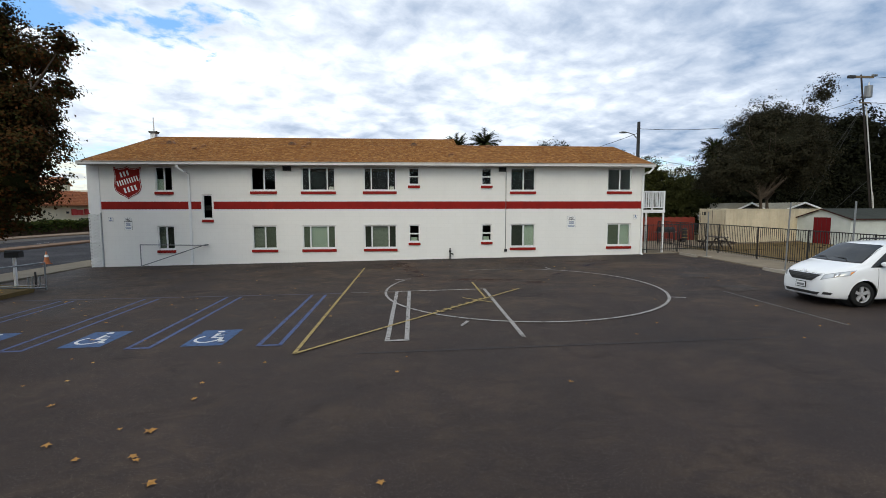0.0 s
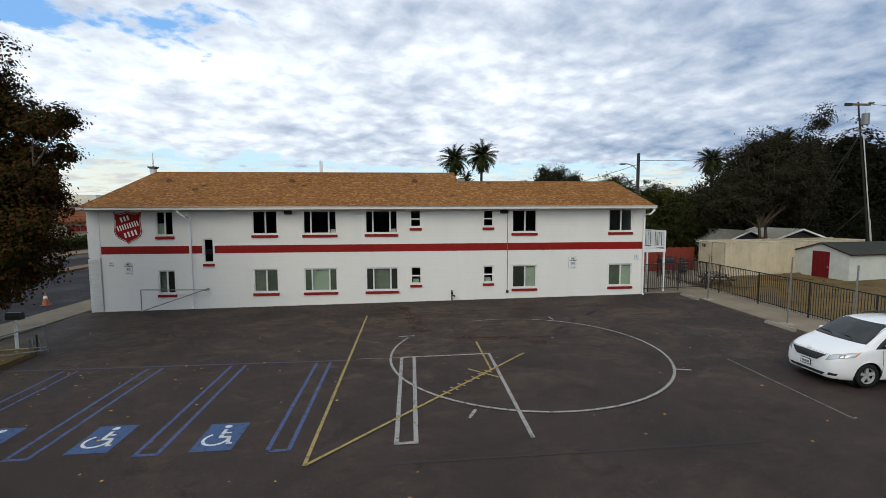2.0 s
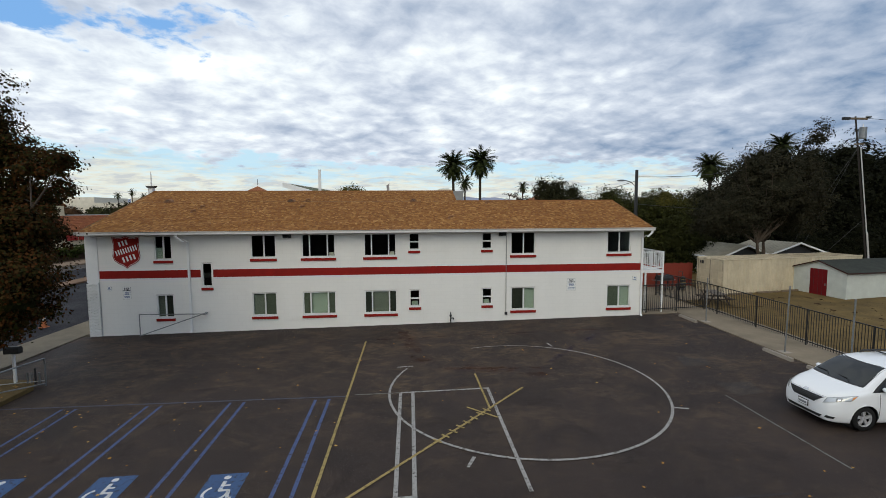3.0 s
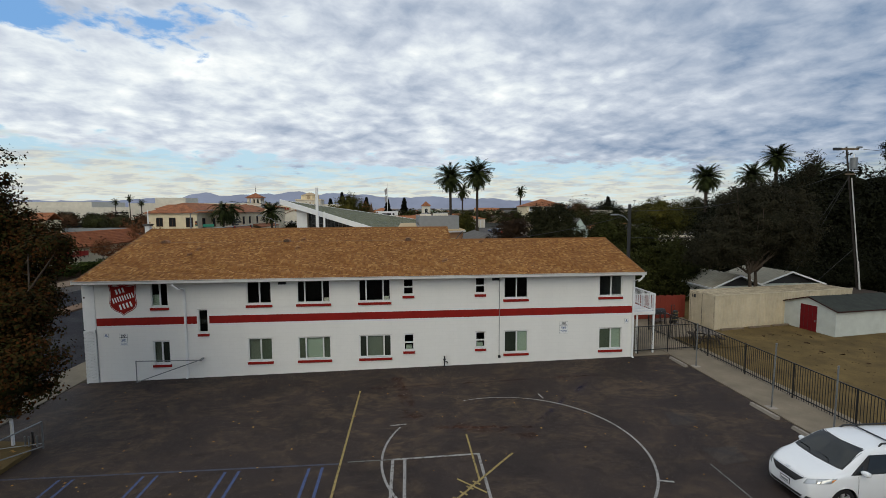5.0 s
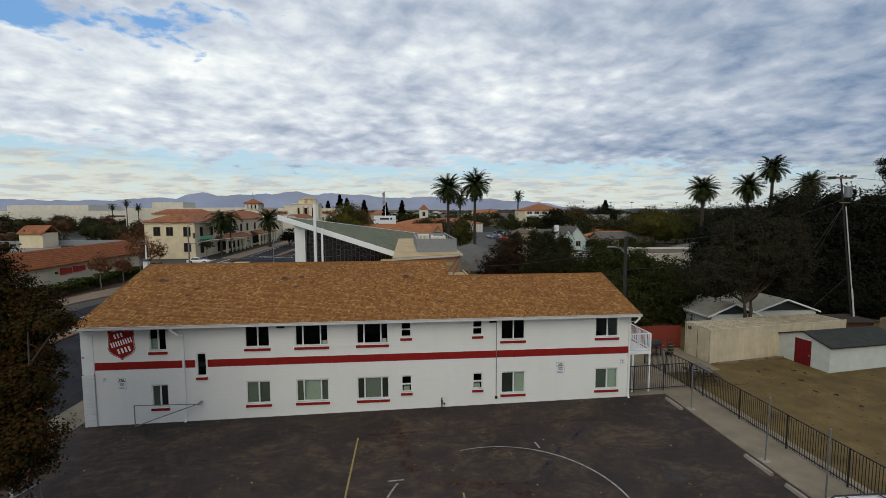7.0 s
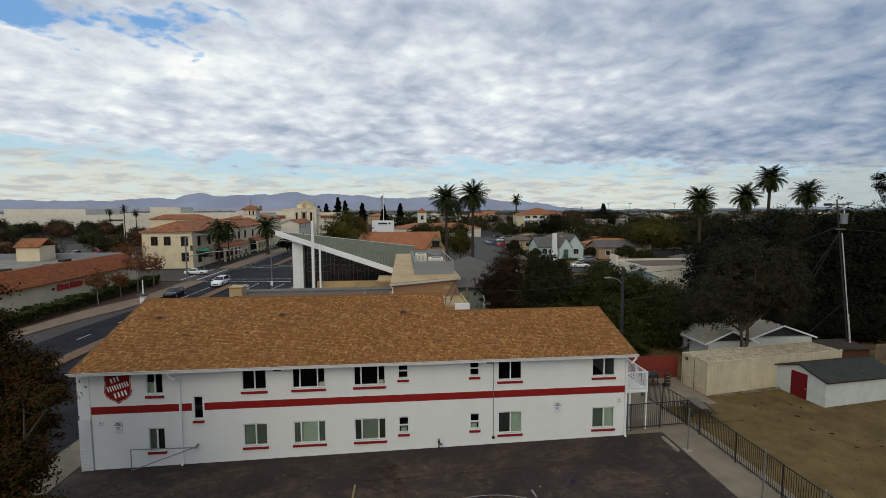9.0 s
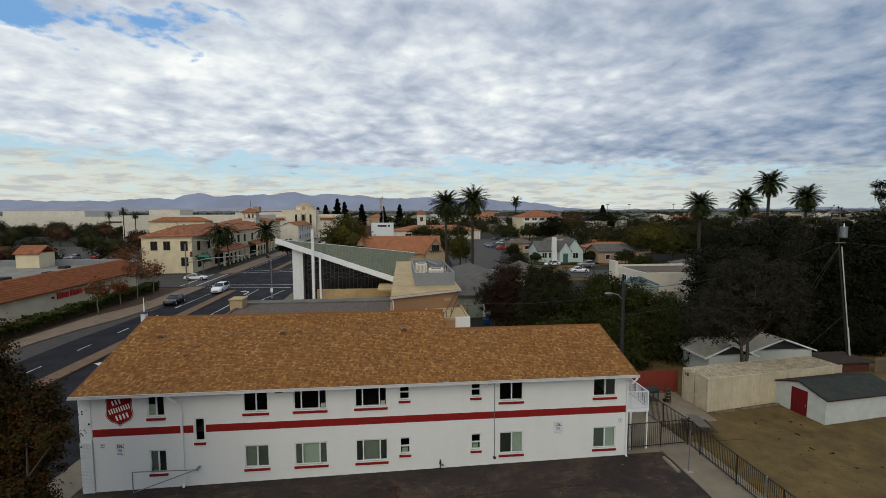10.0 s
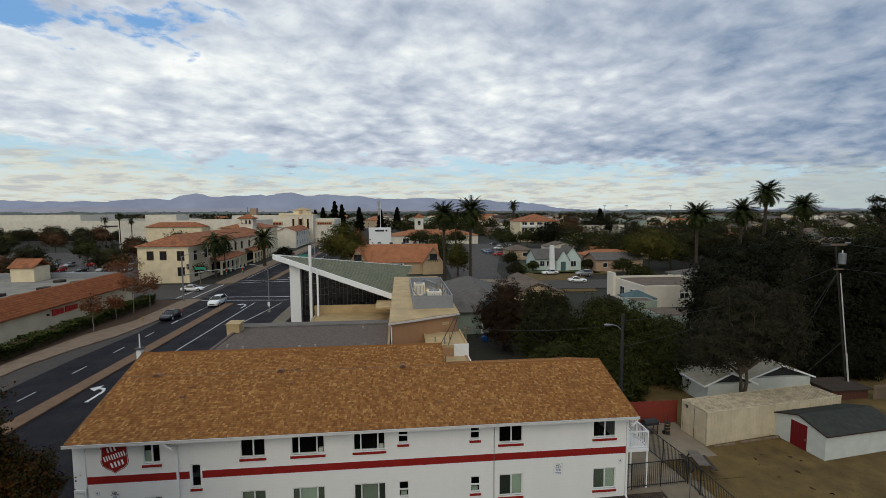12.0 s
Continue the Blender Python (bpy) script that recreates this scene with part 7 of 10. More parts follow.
for (x, y), h, r, mt, sd in spec:
    lob = [(0, 0, h * 0.52, r, h * 0.36), (r * 0.5, -r * 0.2, h * 0.40, r * 0.8, h * 0.3), (-r * 0.5, r * 0.2, h * 0.42, r * 0.8, h * 0.3), (0.2, 0, h * 0.74, r * 0.62, h * 0.24), (0.1 * r, -r * 0.4, h * 0.25, r * 0.9, h * 0.22)]
    if sd == 21:
        lob = [(-1.3, 0, 8.7, 0.55, 1.5), (-0.2, 0, 8.6, 0.8, 1.3), (0.6, 0, 8.7, 0.6, 1.4), (2.1, 0.2, 8.2, 0.65, 1.2), (0.2, 0, 6.6, r, 1.7)]
    tree("broadleaf_tree", "dense dark reddish tree behind the building" if mt is L_PLUM else "dense green broadleaf tree behind the building", (x, y, TOWN_Z), h * 0.35, 0.2, lob, 780, 30, 0.23, 0.175, mt, sd, limbs=10, group="trees behind the building", shell=0.5 if sd != 21 else 0.2, dense=0.54 if sd != 21 else 0.0)
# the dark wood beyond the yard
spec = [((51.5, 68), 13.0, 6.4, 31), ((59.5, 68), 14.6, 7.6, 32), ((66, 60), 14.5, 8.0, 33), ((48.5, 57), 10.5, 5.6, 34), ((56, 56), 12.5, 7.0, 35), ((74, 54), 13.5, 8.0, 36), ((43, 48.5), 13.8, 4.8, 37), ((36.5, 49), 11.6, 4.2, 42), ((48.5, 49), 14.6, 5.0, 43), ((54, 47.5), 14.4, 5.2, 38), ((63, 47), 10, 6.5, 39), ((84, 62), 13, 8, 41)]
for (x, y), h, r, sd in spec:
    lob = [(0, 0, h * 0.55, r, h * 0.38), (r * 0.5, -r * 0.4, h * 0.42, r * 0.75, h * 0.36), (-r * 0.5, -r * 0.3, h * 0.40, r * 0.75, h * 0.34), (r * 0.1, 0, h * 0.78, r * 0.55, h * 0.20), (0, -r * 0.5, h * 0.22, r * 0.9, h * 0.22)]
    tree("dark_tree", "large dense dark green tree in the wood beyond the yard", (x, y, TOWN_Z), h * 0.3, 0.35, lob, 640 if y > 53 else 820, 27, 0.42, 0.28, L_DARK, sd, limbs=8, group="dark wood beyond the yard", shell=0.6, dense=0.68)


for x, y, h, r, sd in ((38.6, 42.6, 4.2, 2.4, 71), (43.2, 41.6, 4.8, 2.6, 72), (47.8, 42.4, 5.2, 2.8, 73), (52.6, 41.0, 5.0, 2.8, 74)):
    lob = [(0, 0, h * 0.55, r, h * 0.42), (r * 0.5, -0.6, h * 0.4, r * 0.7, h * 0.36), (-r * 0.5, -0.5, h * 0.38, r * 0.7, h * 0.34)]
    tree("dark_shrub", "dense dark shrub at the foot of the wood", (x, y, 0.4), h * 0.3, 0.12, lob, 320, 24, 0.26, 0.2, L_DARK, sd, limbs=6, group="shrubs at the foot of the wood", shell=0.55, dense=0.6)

# tall airy tree whose drooping sprays stand over the wood
lob = [(0, 0, 15.5, 3.2, 3.4), (-2.6, 0.2, 18.0, 1.4, 1.2), (-4.9, 0, 19.0, 0.9, 0.8), (-4.6, 0.1, 17.6, 0.7, 1.0), (1.5, 0, 19.5, 2.2, 2.0), (0, 0, 11, 3.4, 3.0)]
tree("airy_tree", "tall airy tree with thin sprays over the wood", (80.6, 68.0, TOWN_Z), 11.0, 0.35, lob, 500, 30, 0.32, 0.24, L_DARK, 44, limbs=20, shell=0.3)

FROND = {}


def frond_mesh(kind):
    """One feathered palm frond along +x, arching down."""
    if kind in FROND:
        return FROND[kind]
    rnd = random.Random(len(FROND) + 1)
    L, sag, leaf = {"date": (1.0, 0.14, 0.21), "queen": (1.0, 0.85, 0.24)}[kind]
    v, f = [], []

    def spine(u):
        return Vector((u * L * (1 - 0.12 * u * u), 0, 0.30 * u - (0.30 + sag) * u * u))
    n = 26
    for i in range(n):
        a, b = spine(i / n), spine((i + 1) / n)
        w = 0.012 * (1 - i / n) + 0.003
        k = len(v)
        v += [(a.x, -w, a.z), (a.x, w, a.z), (b.x, w, b.z), (b.x, -w, b.z)]
        f.append((k, k + 1, k + 2, k + 3))
        u = (i + 0.5) / n
        ll = leaf * (1.25 - abs(u - 0.45)) * rnd.uniform(0.85, 1.1)
        for s in (-1, 1):
            k = len(v)
            tip = a.lerp(b, 0.5) + Vector((ll * 0.65, s * ll * 0.75, -ll * (0.25 if kind == "date" else 0.6)))
            v += [tuple(a), tuple(b), tuple(tip)]
            f.append((k, k + 1, k + 2))
    FROND[kind] = quads("frond", v, f, L_PALM)
    return FROND[kind]


def palm(at, h, r_trunk, spread, kind, n, seed, group="", label="tall date palm with a full round crown"):
    rnd = random.Random(seed)
    t = thing("palm_tree", label, "palm tree", at, 0, group)
    bm = bm_new()
    zs = [-0.2, h * 0.15, h * 0.4, h * 0.65, h * 0.85, h - 0.4, h]
    lean = rnd.uniform(-0.02, 0.02) * h
    for k in range(len(zs) - 1):
        fr = lambda z: r_trunk * (1.25 - 0.4 * min(1, max(0, z) / h * 3) if z < h * 0.34 else 0.85 + (0.35 if z > h * 0.93 else 0))
        rod(bm, (lean * zs[k] / h, 0, zs[k]), (lean * zs[k + 1] / h, 0, zs[k + 1]), fr(zs[k]), fr(zs[k + 1]), 9)
    part("trunk", bm, m_palmbark, t)
    me = frond_mesh(kind)
    for i in range(n):
        u = (i + 0.5) / n
        el = 88 - 140 * u ** 0.85 + rnd.uniform(-6, 6)
        az = i * 137.5 + rnd.uniform(-14, 14)
        s = spread * rnd.uniform(0.85, 1.08)
        m = Matrix.Translation((lean, 0, h)) @ Matrix.Rotation(radians(az), 4, "Z") @ Matrix.Rotation(radians(-el + 22), 4, "Y") @ Matrix.Rotation(radians(rnd.uniform(-30, 30)), 4, "X") @ Matrix.Diagonal((s, s, s, 1))
        piece("frond", me, t, m)
    return t


for k, (x, y, h, s) in enumerate(((10.9, 103.0, 18.0, 3.9), (16.8, 104.0, 18.9, 4.2), (68.8, 101, 17.3, 4.0), (89.3, 106, 22.6, 4.1), (84.0, 107, 18.2, 4.2), (107, 114, 19.3, 4.4))):
    palm((x, y, TOWN_Z), h - (1.4 if k < 2 else 0.9), 0.34 if k < 2 else 0.4, s, "date", 92, 100 + k, "tall date palms")
palm((74.1, 289, TOWN_Z), 21, 0.5, 5.0, "date", 40, 111, label="far tall date palm over the roofs")
palm((19.5, 150, TOWN_Z), 15.6, 0.3, 3.4, "date", 44, 112, label="dark palm behind the two tall palms")
palm((-40.9, 152, TOWN_Z), 9.2, 0.45, 4.6, "date", 54, 113, label="thick-trunked palm by the far pavement")
for k, (x, y, h) in enumerate(((-47.2, 128.5, 10.6), (-45.6, 131.5, 10.2), (-46.0, 126.0, 9.6))):
    palm((x, y, TOWN_Z), h, 0.17, 3.3, "queen", 26, 120 + k, "queen palms by the corner building", "slender queen palm with drooping fronds by the corner building")
for k, (x, y, h) in enumerate(((-128, 222, 14), (-123.5, 225, 15.5), (-118, 224, 13.5), (-194, 230, 16), (-190, 228, 14.5))):
    palm((x, y, TOWN_Z), h, 0.22, 2.3, "date", 30, 130 + k, "thin palms by the mall", "thin tall palm by the mall")

# street trees in the mulch bed, corner tree
for k, (x, y, h, r, mt) in enumerate(((-43.6, 72.7, 5.4, 1.6, L_RUST), (-44.3, 79.5, 4.2, 1.3, L_RUST), (-44.1, 84.0, 7.6, 2.2, L_RUST), (-44.3, 89.8, 6.6, 1.9, L_RUST), (-46.0, 104.0, 5.2, 1.7, L_GREEN), (-60.5, 113, 8.0, 3.4, L_RUST), (-66, 118, 6.0, 2.6, L_RUST))):
    lob = [(0, 0, h * 0.72, r, h * 0.26), (r * 0.4, 0.2, h * 0.6, r * 0.7, h * 0.2), (-r * 0.4, 0, h * 0.64, r * 0.7, h * 0.2)]
    if k == 4:
        y = 118.6
        x = -47.0
    tree("street_tree", "slim young street tree with rusty autumn leaves" if mt is L_RUST else "small green street tree on the corner", (x, y, ROAD_Z + 0.1), h * 0.48, 0.09, lob, 150, 14, 0.17, 0.19, mt, 50 + k, plain("light_bark", (0.22, 0.18, 0.14), 0.9) if k == 0 else bpy.data.materials["light_bark"], limbs=12, group="street trees", shell=0.3)
# hedge along the store
rnd = np.random.default_rng(77)
n = 26000
hx, hy = rnd.uniform(-46.9, -44.9, n), rnd.uniform(20, 93, n)
hz = 0.05 + (1.55 + 0.15 * np.sin(hy * 0.9) + 0.1 * np.sin(hy * 2.3)) * rnd.uniform(0, 1, n) ** 0.45
edge = rnd.uniform(0, 1, n) < 0.5
hx = np.where(edge, np.where(rnd.uniform(0, 1, n) < 0.75, -44.85, -46.95) + rnd.normal(0, 0.1, n), hx)
hedge = piece("hedge", leaf_mesh("hedge", np.stack([hx, hy, hz], 1), 0.26, L_HEDGE, rnd), None)
tagged(hedge, "long clipped green hedge along the store wall", "hedge", "", "stuff")
solid("hedge_core", B(-46.8, 20, -0.1, -45.0, 92.9, 1.35), m_mulch, "dark inner twigs of the hedge", "hedge", "stuff")

# yellow tree and others in the middle distance
for k, (x, y, h, r, mt, lab) in enumerate(((16.6, 123, 9.3, 3.0, L_OLIVE, "yellow-green autumn tree by the rear lot"), (-15.5, 138, 14.5, 6.0, L_OLIVE, "large olive green tree by the street"), (-12.0, 144, 12.0, 4.2, L_RUST, "large orange brown tree by the street"), (73, 128, 13.0, 6.8, L_OLIVE, "spreading olive green tree by the cottages"), (82, 132, 9.0, 5, L_GREEN, "green tree by the cottages"), (96, 250, 14, 8.0, L_BROWN, "dark reddish tree by the hotel"), (118, 262, 15, 9, L_DARK, "dark round tree by the hotel"), (62, 215, 9, 5, L_GREEN, "green tree by the rear lot"), (30, 228, 8, 5, L_GREEN, "green tree by the bank"), (12, 231, 8, 6, L_GREEN, "green tree by the bank"), (-62, 192, 10, 4.5, L_DARK, "dark tree behind the corner building"), (57, 104, 5.0, 2.6, L_GREEN, "small garden tree by the cottages"), (-36.2, 158, 6, 2.8, L_DARK, "dark small tree by the pavement"), (69, 203, 13, 6.5, L_DARK, "tall dark tree behind the cottages"), (82, 192, 8, 4.0, L_DIM, "dull green tree behind the cottages"), (50, 205, 9, 4.5, L_GREEN, "green tree behind the rear lot"), (94, 176, 12, 6.0, L_DIM, "dark round tree among the roofs"), (35.5, 141, 5.0, 2.2, L_DIM, "dark bushy tree beside the cottage"), (76, 150, 9, 4.6, L_DIM, "dark garden tree by the cottages"), (105, 160, 11, 5.5, L_GREEN, "green garden tree among the roofs"), (92, 141, 13.6, 7.6, L_DIM, "broad dark tree below the palms"), (105, 146, 13.4, 8.0, L_DIM, "broad dark tree below the palms"), (118, 140, 13.0, 7.4, L_DIM, "broad dark tree below the palms"), (39.6, 131.5, 3.0, 1.5, L_GREEN, "clipped shrub by the cottage"), (55.8, 131, 3.4, 1.8, L_DIM, "dark shrub by the cottage"), (61.5, 121, 4.6, 2.6, L_GREEN, "leafy shrub by the cottages"), (31, 118, 4.2, 2.2, L_DIM, "dark bushy tree by the earth lot"))):
    lob = [(0, 0, h * 0.62, r, h * 0.34), (r * 0.5, -r * 0.3, h * 0.5, r * 0.7, h * 0.28), (-r * 0.5, r * 0.2, h * 0.52, r * 0.7, h * 0.28), (0.1 * r, 0, h * 0.8, r * 0.5, h * 0.18)]
    tree("garden_tree", lab, (x, y, TOWN_Z), h * 0.4, 0.18 + h * 0.012, lob, int(300 * max(1.0, r / 3.5)), 16, h * 0.030, 0.20 + 0.012 * h, mt, 60 + k, limbs=8, dense=0.50)
for k in range(34):
    x, y = -306 + k * 5.2 + cr.uniform(-2, 2), (284 if k % 2 else 262) + cr.uniform(-8, 6)
    h, r = cr.uniform(7.5, 11.5), cr.uniform(3.4, 5.2)
    lob = [(0, 0, h * 0.62, r, h * 0.32), (r * 0.5, 0, h * 0.5, r * 0.7, h * 0.25), (-r * 0.5, 0.2, h * 0.52, r * 0.7, h * 0.25)]
    tree("car_park_tree", "green spreading tree before the mall" if k % 3 else "dull rusty tree before the mall", (x, y, TOWN_Z), h * 0.42, 0.22, lob, 180, 12, 0.42, 0.5, L_DIM if k % 3 else L_BROWN, 400 + k, limbs=6, group="trees before the mall", dense=0.60)
for k in range(27):
    x, y = -74 - (k % 9) * (11 + 3 * (k // 9)) + cr.uniform(-3, 3), 122 + (k // 9) * 42 + cr.uniform(-4, 8)
    h, r = cr.uniform(7, 11), cr.uniform(3.4, 5.4)
    lob = [(0, 0, h * 0.62, r, h * 0.32), (r * 0.5, 0, h * 0.5, r * 0.7, h * 0.25), (-r * 0.5, 0.2, h * 0.52, r * 0.7, h * 0.25)]
    tree("car_park_tree", "dark spreading tree in the mall car park", (x, y, TOWN_Z), h * 0.42, 0.22, lob, 230, 11, 0.36, 0.40, (L_DIM, L_DIM, L_BROWN, L_GREEN)[k % 4], 200 + k, limbs=8, group="mall car park trees", dense=0.60)
# conifers down the street
for k, (x, y, h) in enumerate(((-56, 445, 26), (-50, 450, 23), (-66, 440, 20), (-30, 400, 20), (-12, 395, 18), (2, 420, 20), (-75, 452, 18), (150, 330, 18))):
    rnd = np.random.default_rng(300 + k)
    n = 4200
    u = rnd.uniform(0.04, 1, n)
    a = rnd.uniform(0, 2 * np.pi, n)
    rr = (1 - u) ** 0.75 * h * 0.27 * (0.55 + 0.30 * np.sin(u * 40 + a * 2) + 0.35 * np.sin(a * 3 + u * 9 + k)) * np.sqrt(rnd.uniform(0.2, 1, n)) + 0.35
    t = thing("conifer", "tall dark conifer over the far roofs", "tree", (x, y, TOWN_Z), 0, "far conifers")
    part("trunk", rod(bm_new(), (0, 0, -0.2), (0, 0, h * 0.9), h * 0.02, 0.08, 6), m_bark, t)
    piece("crown", leaf_mesh("crown", np.stack([rr * np.cos(a), rr * np.sin(a), u * h], 1), 1.5, L_DARK, rnd), t)

# ---- buildings beyond ----


def wall_point(face, x0, y0, x1, y1, u, d):
    """A point on a face of a block: u metres along it, d metres out of it."""
    return {"s": (x0 + u, y0 - d), "n": (x0 + u, y1 + d), "e": (x1 + d, y0 + u), "w": (x0 - d, y0 + u)}[face]


def window_on(parent, rect, face, u, w, z0, z1, frame=None, plainly=False):
    x0, y0, x1, y1 = rect
    win = new("window")
    win.parent = parent

    def slab(ua, ub, za, zb, da, db):
        a, b = wall_point(face, x0, y0, x1, y1, ua, da), wall_point(face, x0, y0, x1, y1, ub, db)
        return B(min(a[0], b[0]), min(a[1], b[1]), za, max(a[0], b[0]), max(a[1], b[1]), zb)
    part("pane", slab(u, u + w, z0, z1, 0.0, 0.03), m_farglass, win)
    fm = frame or m_white
    t = max(0.06, 0.07 * w)
    if plainly:
        bm = bm_new()
        for r in ((u - t, u + w + t, z0 - t, z0), (u - t, u + w + t, z1, z1 + t), (u - t, u, z0, z1), (u + w, u + w + t, z0, z1)):
            b2 = slab(*r, 0.0, 0.08)
            tmp = bpy.data.meshes.new("bit")
            b2.to_mesh(tmp), b2.free()
            bm.from_mesh(tmp)
            bpy.data.meshes.remove(tmp)
        part("window_frame", bm, fm, win)
        return win
    part("sill", slab(u - t, u + w + t, z0 - t, z0, 0.0, 0.10), fm, win)
    part("head", slab(u - t, u + w + t, z1, z1 + t, 0.0, 0.08), fm, win)
    part("jamb", slab(u - t, u, z0, z1, 0.0, 0.07), fm, win)
    part("jamb", slab(u + w, u + w + t, z0, z1, 0.0, 0.07), fm, win)
    part("mullion", slab(u + w / 2 - t * 0.3, u + w / 2 + t * 0.3, z0, z1, 0.03, 0.05), fm, win)
    return win


def gable_roof(bm, x0, y0, x1, y1, z, rise, along, o=0.4, t=0.18):
    if along == "y":
        xm = (x0 + x1) / 2
        k = rise / (xm - x0)
        prism(bm, [(x0 - o, z - o * k), (xm, z + rise), (x1 + o, z - o * k), (x1 + o, z - o * k + t), (xm, z + rise + t), (x0 - o, z - o * k + t)], "y", y0 - o, y1 + o)
    else:
        ym = (y0 + y1) / 2
        k = rise / (ym - y0)
        prism(bm, [(y0 - o, z - o * k), (ym, z + rise), (y1 + o, z - o * k), (y1 + o, z - o * k + t), (ym, z + rise + t), (y0 - o, z - o * k + t)], "x", x0 - o, x1 + o)
    return bm


def hip_roof(bm, x0, y0, x1, y1, z, rise, o=0.5):
    x0, y0, x1, y1 = x0 - o, y0 - o, x1 + o, y1 + o
    w, d = x1 - x0, y1 - y0
    if w > d:
        r = [((x0 + d / 2), (y0 + y1) / 2), ((x1 - d / 2), (y0 + y1) / 2)]
    else:
        r = [((x0 + x1) / 2, y0 + w / 2), ((x0 + x1) / 2, y1 - w / 2)]
    b = [bm.verts.new((x, y, z)) for x, y in ((x0, y0), (x1, y0), (x1, y1), (x0, y1))]
    l = [bm.verts.new((x, y, z - 0.2)) for x, y in ((x0, y0), (x1, y0), (x1, y1), (x0, y1))]
    t = [bm.verts.new((x, y, z + rise)) for x, y in r]
    if w > d:
        for f in ((b[0], b[1], t[1], t[0]), (b[1], b[2], t[1]), (b[2], b[3], t[0], t[1]), (b[3], b[0], t[0])):
            bm.faces.new(f)
    else:
        for f in ((b[0], b[1], t[0]), (b[1], b[2], t[1], t[0]), (b[2], b[3], t[1]), (b[3], b[0], t[0], t[1])):
            bm.faces.new(f)
    bm.faces.new(l[::-1])
    for i in range(4):
        j = (i + 1) % 4
        bm.faces.new((l[i], l[j], b[j], b[i]))
    return bm


def block(name, label, rect, h, wall, roof, roof_mat, rise=2.0, wins=(), z0=TOWN_Z, parapet=0.0, category="building", group="", plainly=False, frames=None):
    x0, y0, x1, y1 = rect
    t = thing(name, label, category, group=group)
    bm = box(bm_new(), x0, y0, z0 - 0.2, x1, y1, h)
    if roof in ("gable_x", "gable_y"):
        if roof == "gable_y":
            xm = (x0 + x1) / 2
            prism(bm, [(x0, h), (x1, h), (xm, h + rise)], "y", y0 + 0.02, y1 - 0.02)
        else:
            ym = (y0 + y1) / 2
            prism(bm, [(y0, h), (y1, h), (ym, h + rise)], "x", x0 + 0.02, x1 - 0.02)
    part("wall", bm, wall, t)
    if roof == "flat":
        part("roof", B(x0 + 0.2, y0 + 0.2, h, x1 - 0.2, y1 - 0.2, h + 0.06), roof_mat, t)
        if parapet:
            for k, r in enumerate(((x0, y0, x1, y0 + 0.25), (x0, y1 - 0.25, x1, y1), (x0, y0 + 0.25, x0 + 0.25, y1 - 0.25), (x1 - 0.25, y0 + 0.25, x1, y1 - 0.25))):
                part("parapet", B(r[0] - 0.03, r[1] - 0.03, h, r[2] + 0.03, r[3] + 0.03, h + parapet), wall, t)
    elif roof == "hip":
        part("roof", hip_roof(bm_new(), x0, y0, x1, y1, h, rise), roof_mat, t)
    else:
        part("roof", gable_roof(bm_new(), x0, y0, x1, y1, h, rise, roof[-1]), roof_mat, t)
    for face, u, w, za, zb in wins:
        window_on(t, rect, face, u, w, za, zb, frames, plainly)
    return t


# gravel-roofed wing right behind
wing = block("gravel_roof_wing", "low wing with grey gravel roof behind the white building", (-15.7, 41.3, -0.5, 51.2), 5.3, m_stucco_tan, "flat", m_gravel)
part("roof_edge", B(-15.75, 49.7, 5.36, -0.5, 51.25, 5.50), m_palegravel, wing, "paler coated roof edge")
part("roof_edge", B(-15.8, 41.3, 5.30, -15.5, 49.7, 5.44), m_gravel, wing)
ch = part("chimney", B(-16.3, 47.9, 4.6, -15.1, 49.4, 6.2, 0.03), m_cream_roof, wing, "cream coated box chimney")
part("chimney_cap", B(-16.38, 47.8, 6.2, -15.02, 49.5, 6.28), m_cream_roof, ch)
for x, y in ((-14.5, 43.0), (-13.0, 42.2), (-8.2, 42.0), (-6.9, 42.1), (-2.6, 42.1), (-3.2, 48.0), (-11.0, 50.2)):
    part("roof_vent", rod(bm_new(), (x, y, 5.3), (x, y, 5.62), 0.14, 0.10, 10), m_kerb, wing)

# tan hall with the cream roof
hall2 = thing("tan_hall", "brown block hall with cream coated flat roof", "building")
part("wall", prism(bm_new(), [(-0.35, 43.6), (6.15, 46.9), (6.3, 72.0), (0.1, 72.0)], "z", TOWN_Z - 0.2, 6.9), m_brownblock, hall2)
part("roof", prism(bm_new(), [(-0.55, 43.25), (6.35, 46.7), (6.5, 72.2), (-0.1, 72.2)], "z", 6.9, 7.1), m_cream_roof, hall2)
part("eave_gutter", prism(bm_new(), [(-0.62, 43.10), (6.40, 46.60), (6.36, 46.70), (-0.60, 43.22)], "z", 6.86, 7.02), m_gutter, hall2)
part("downpipe", pipe(bm_new(), [(-0.55, 43.2, 6.9), (-0.32, 43.5, 6.6), (-0.32, 43.5, 4.0)], 0.06, 6), m_white, hall2, "white downpipe")
part("wall_vent", prism(bm_new(), [(4.6, 46.06), (5.3, 46.42), (5.28, 46.46), (4.58, 46.1)], "z", 6.0, 6.3), m_cream_roof, hall2)
for a, b in (((1.9, 48.8), (6.0, 48.9)), ((1.9, 62), (6.0, 62.1))):
    part("plant_screen", B(a[0], a[1], 7.0, b[0], b[1], 8.45), m_greywall, hall2, "grey plant screen on the roof")
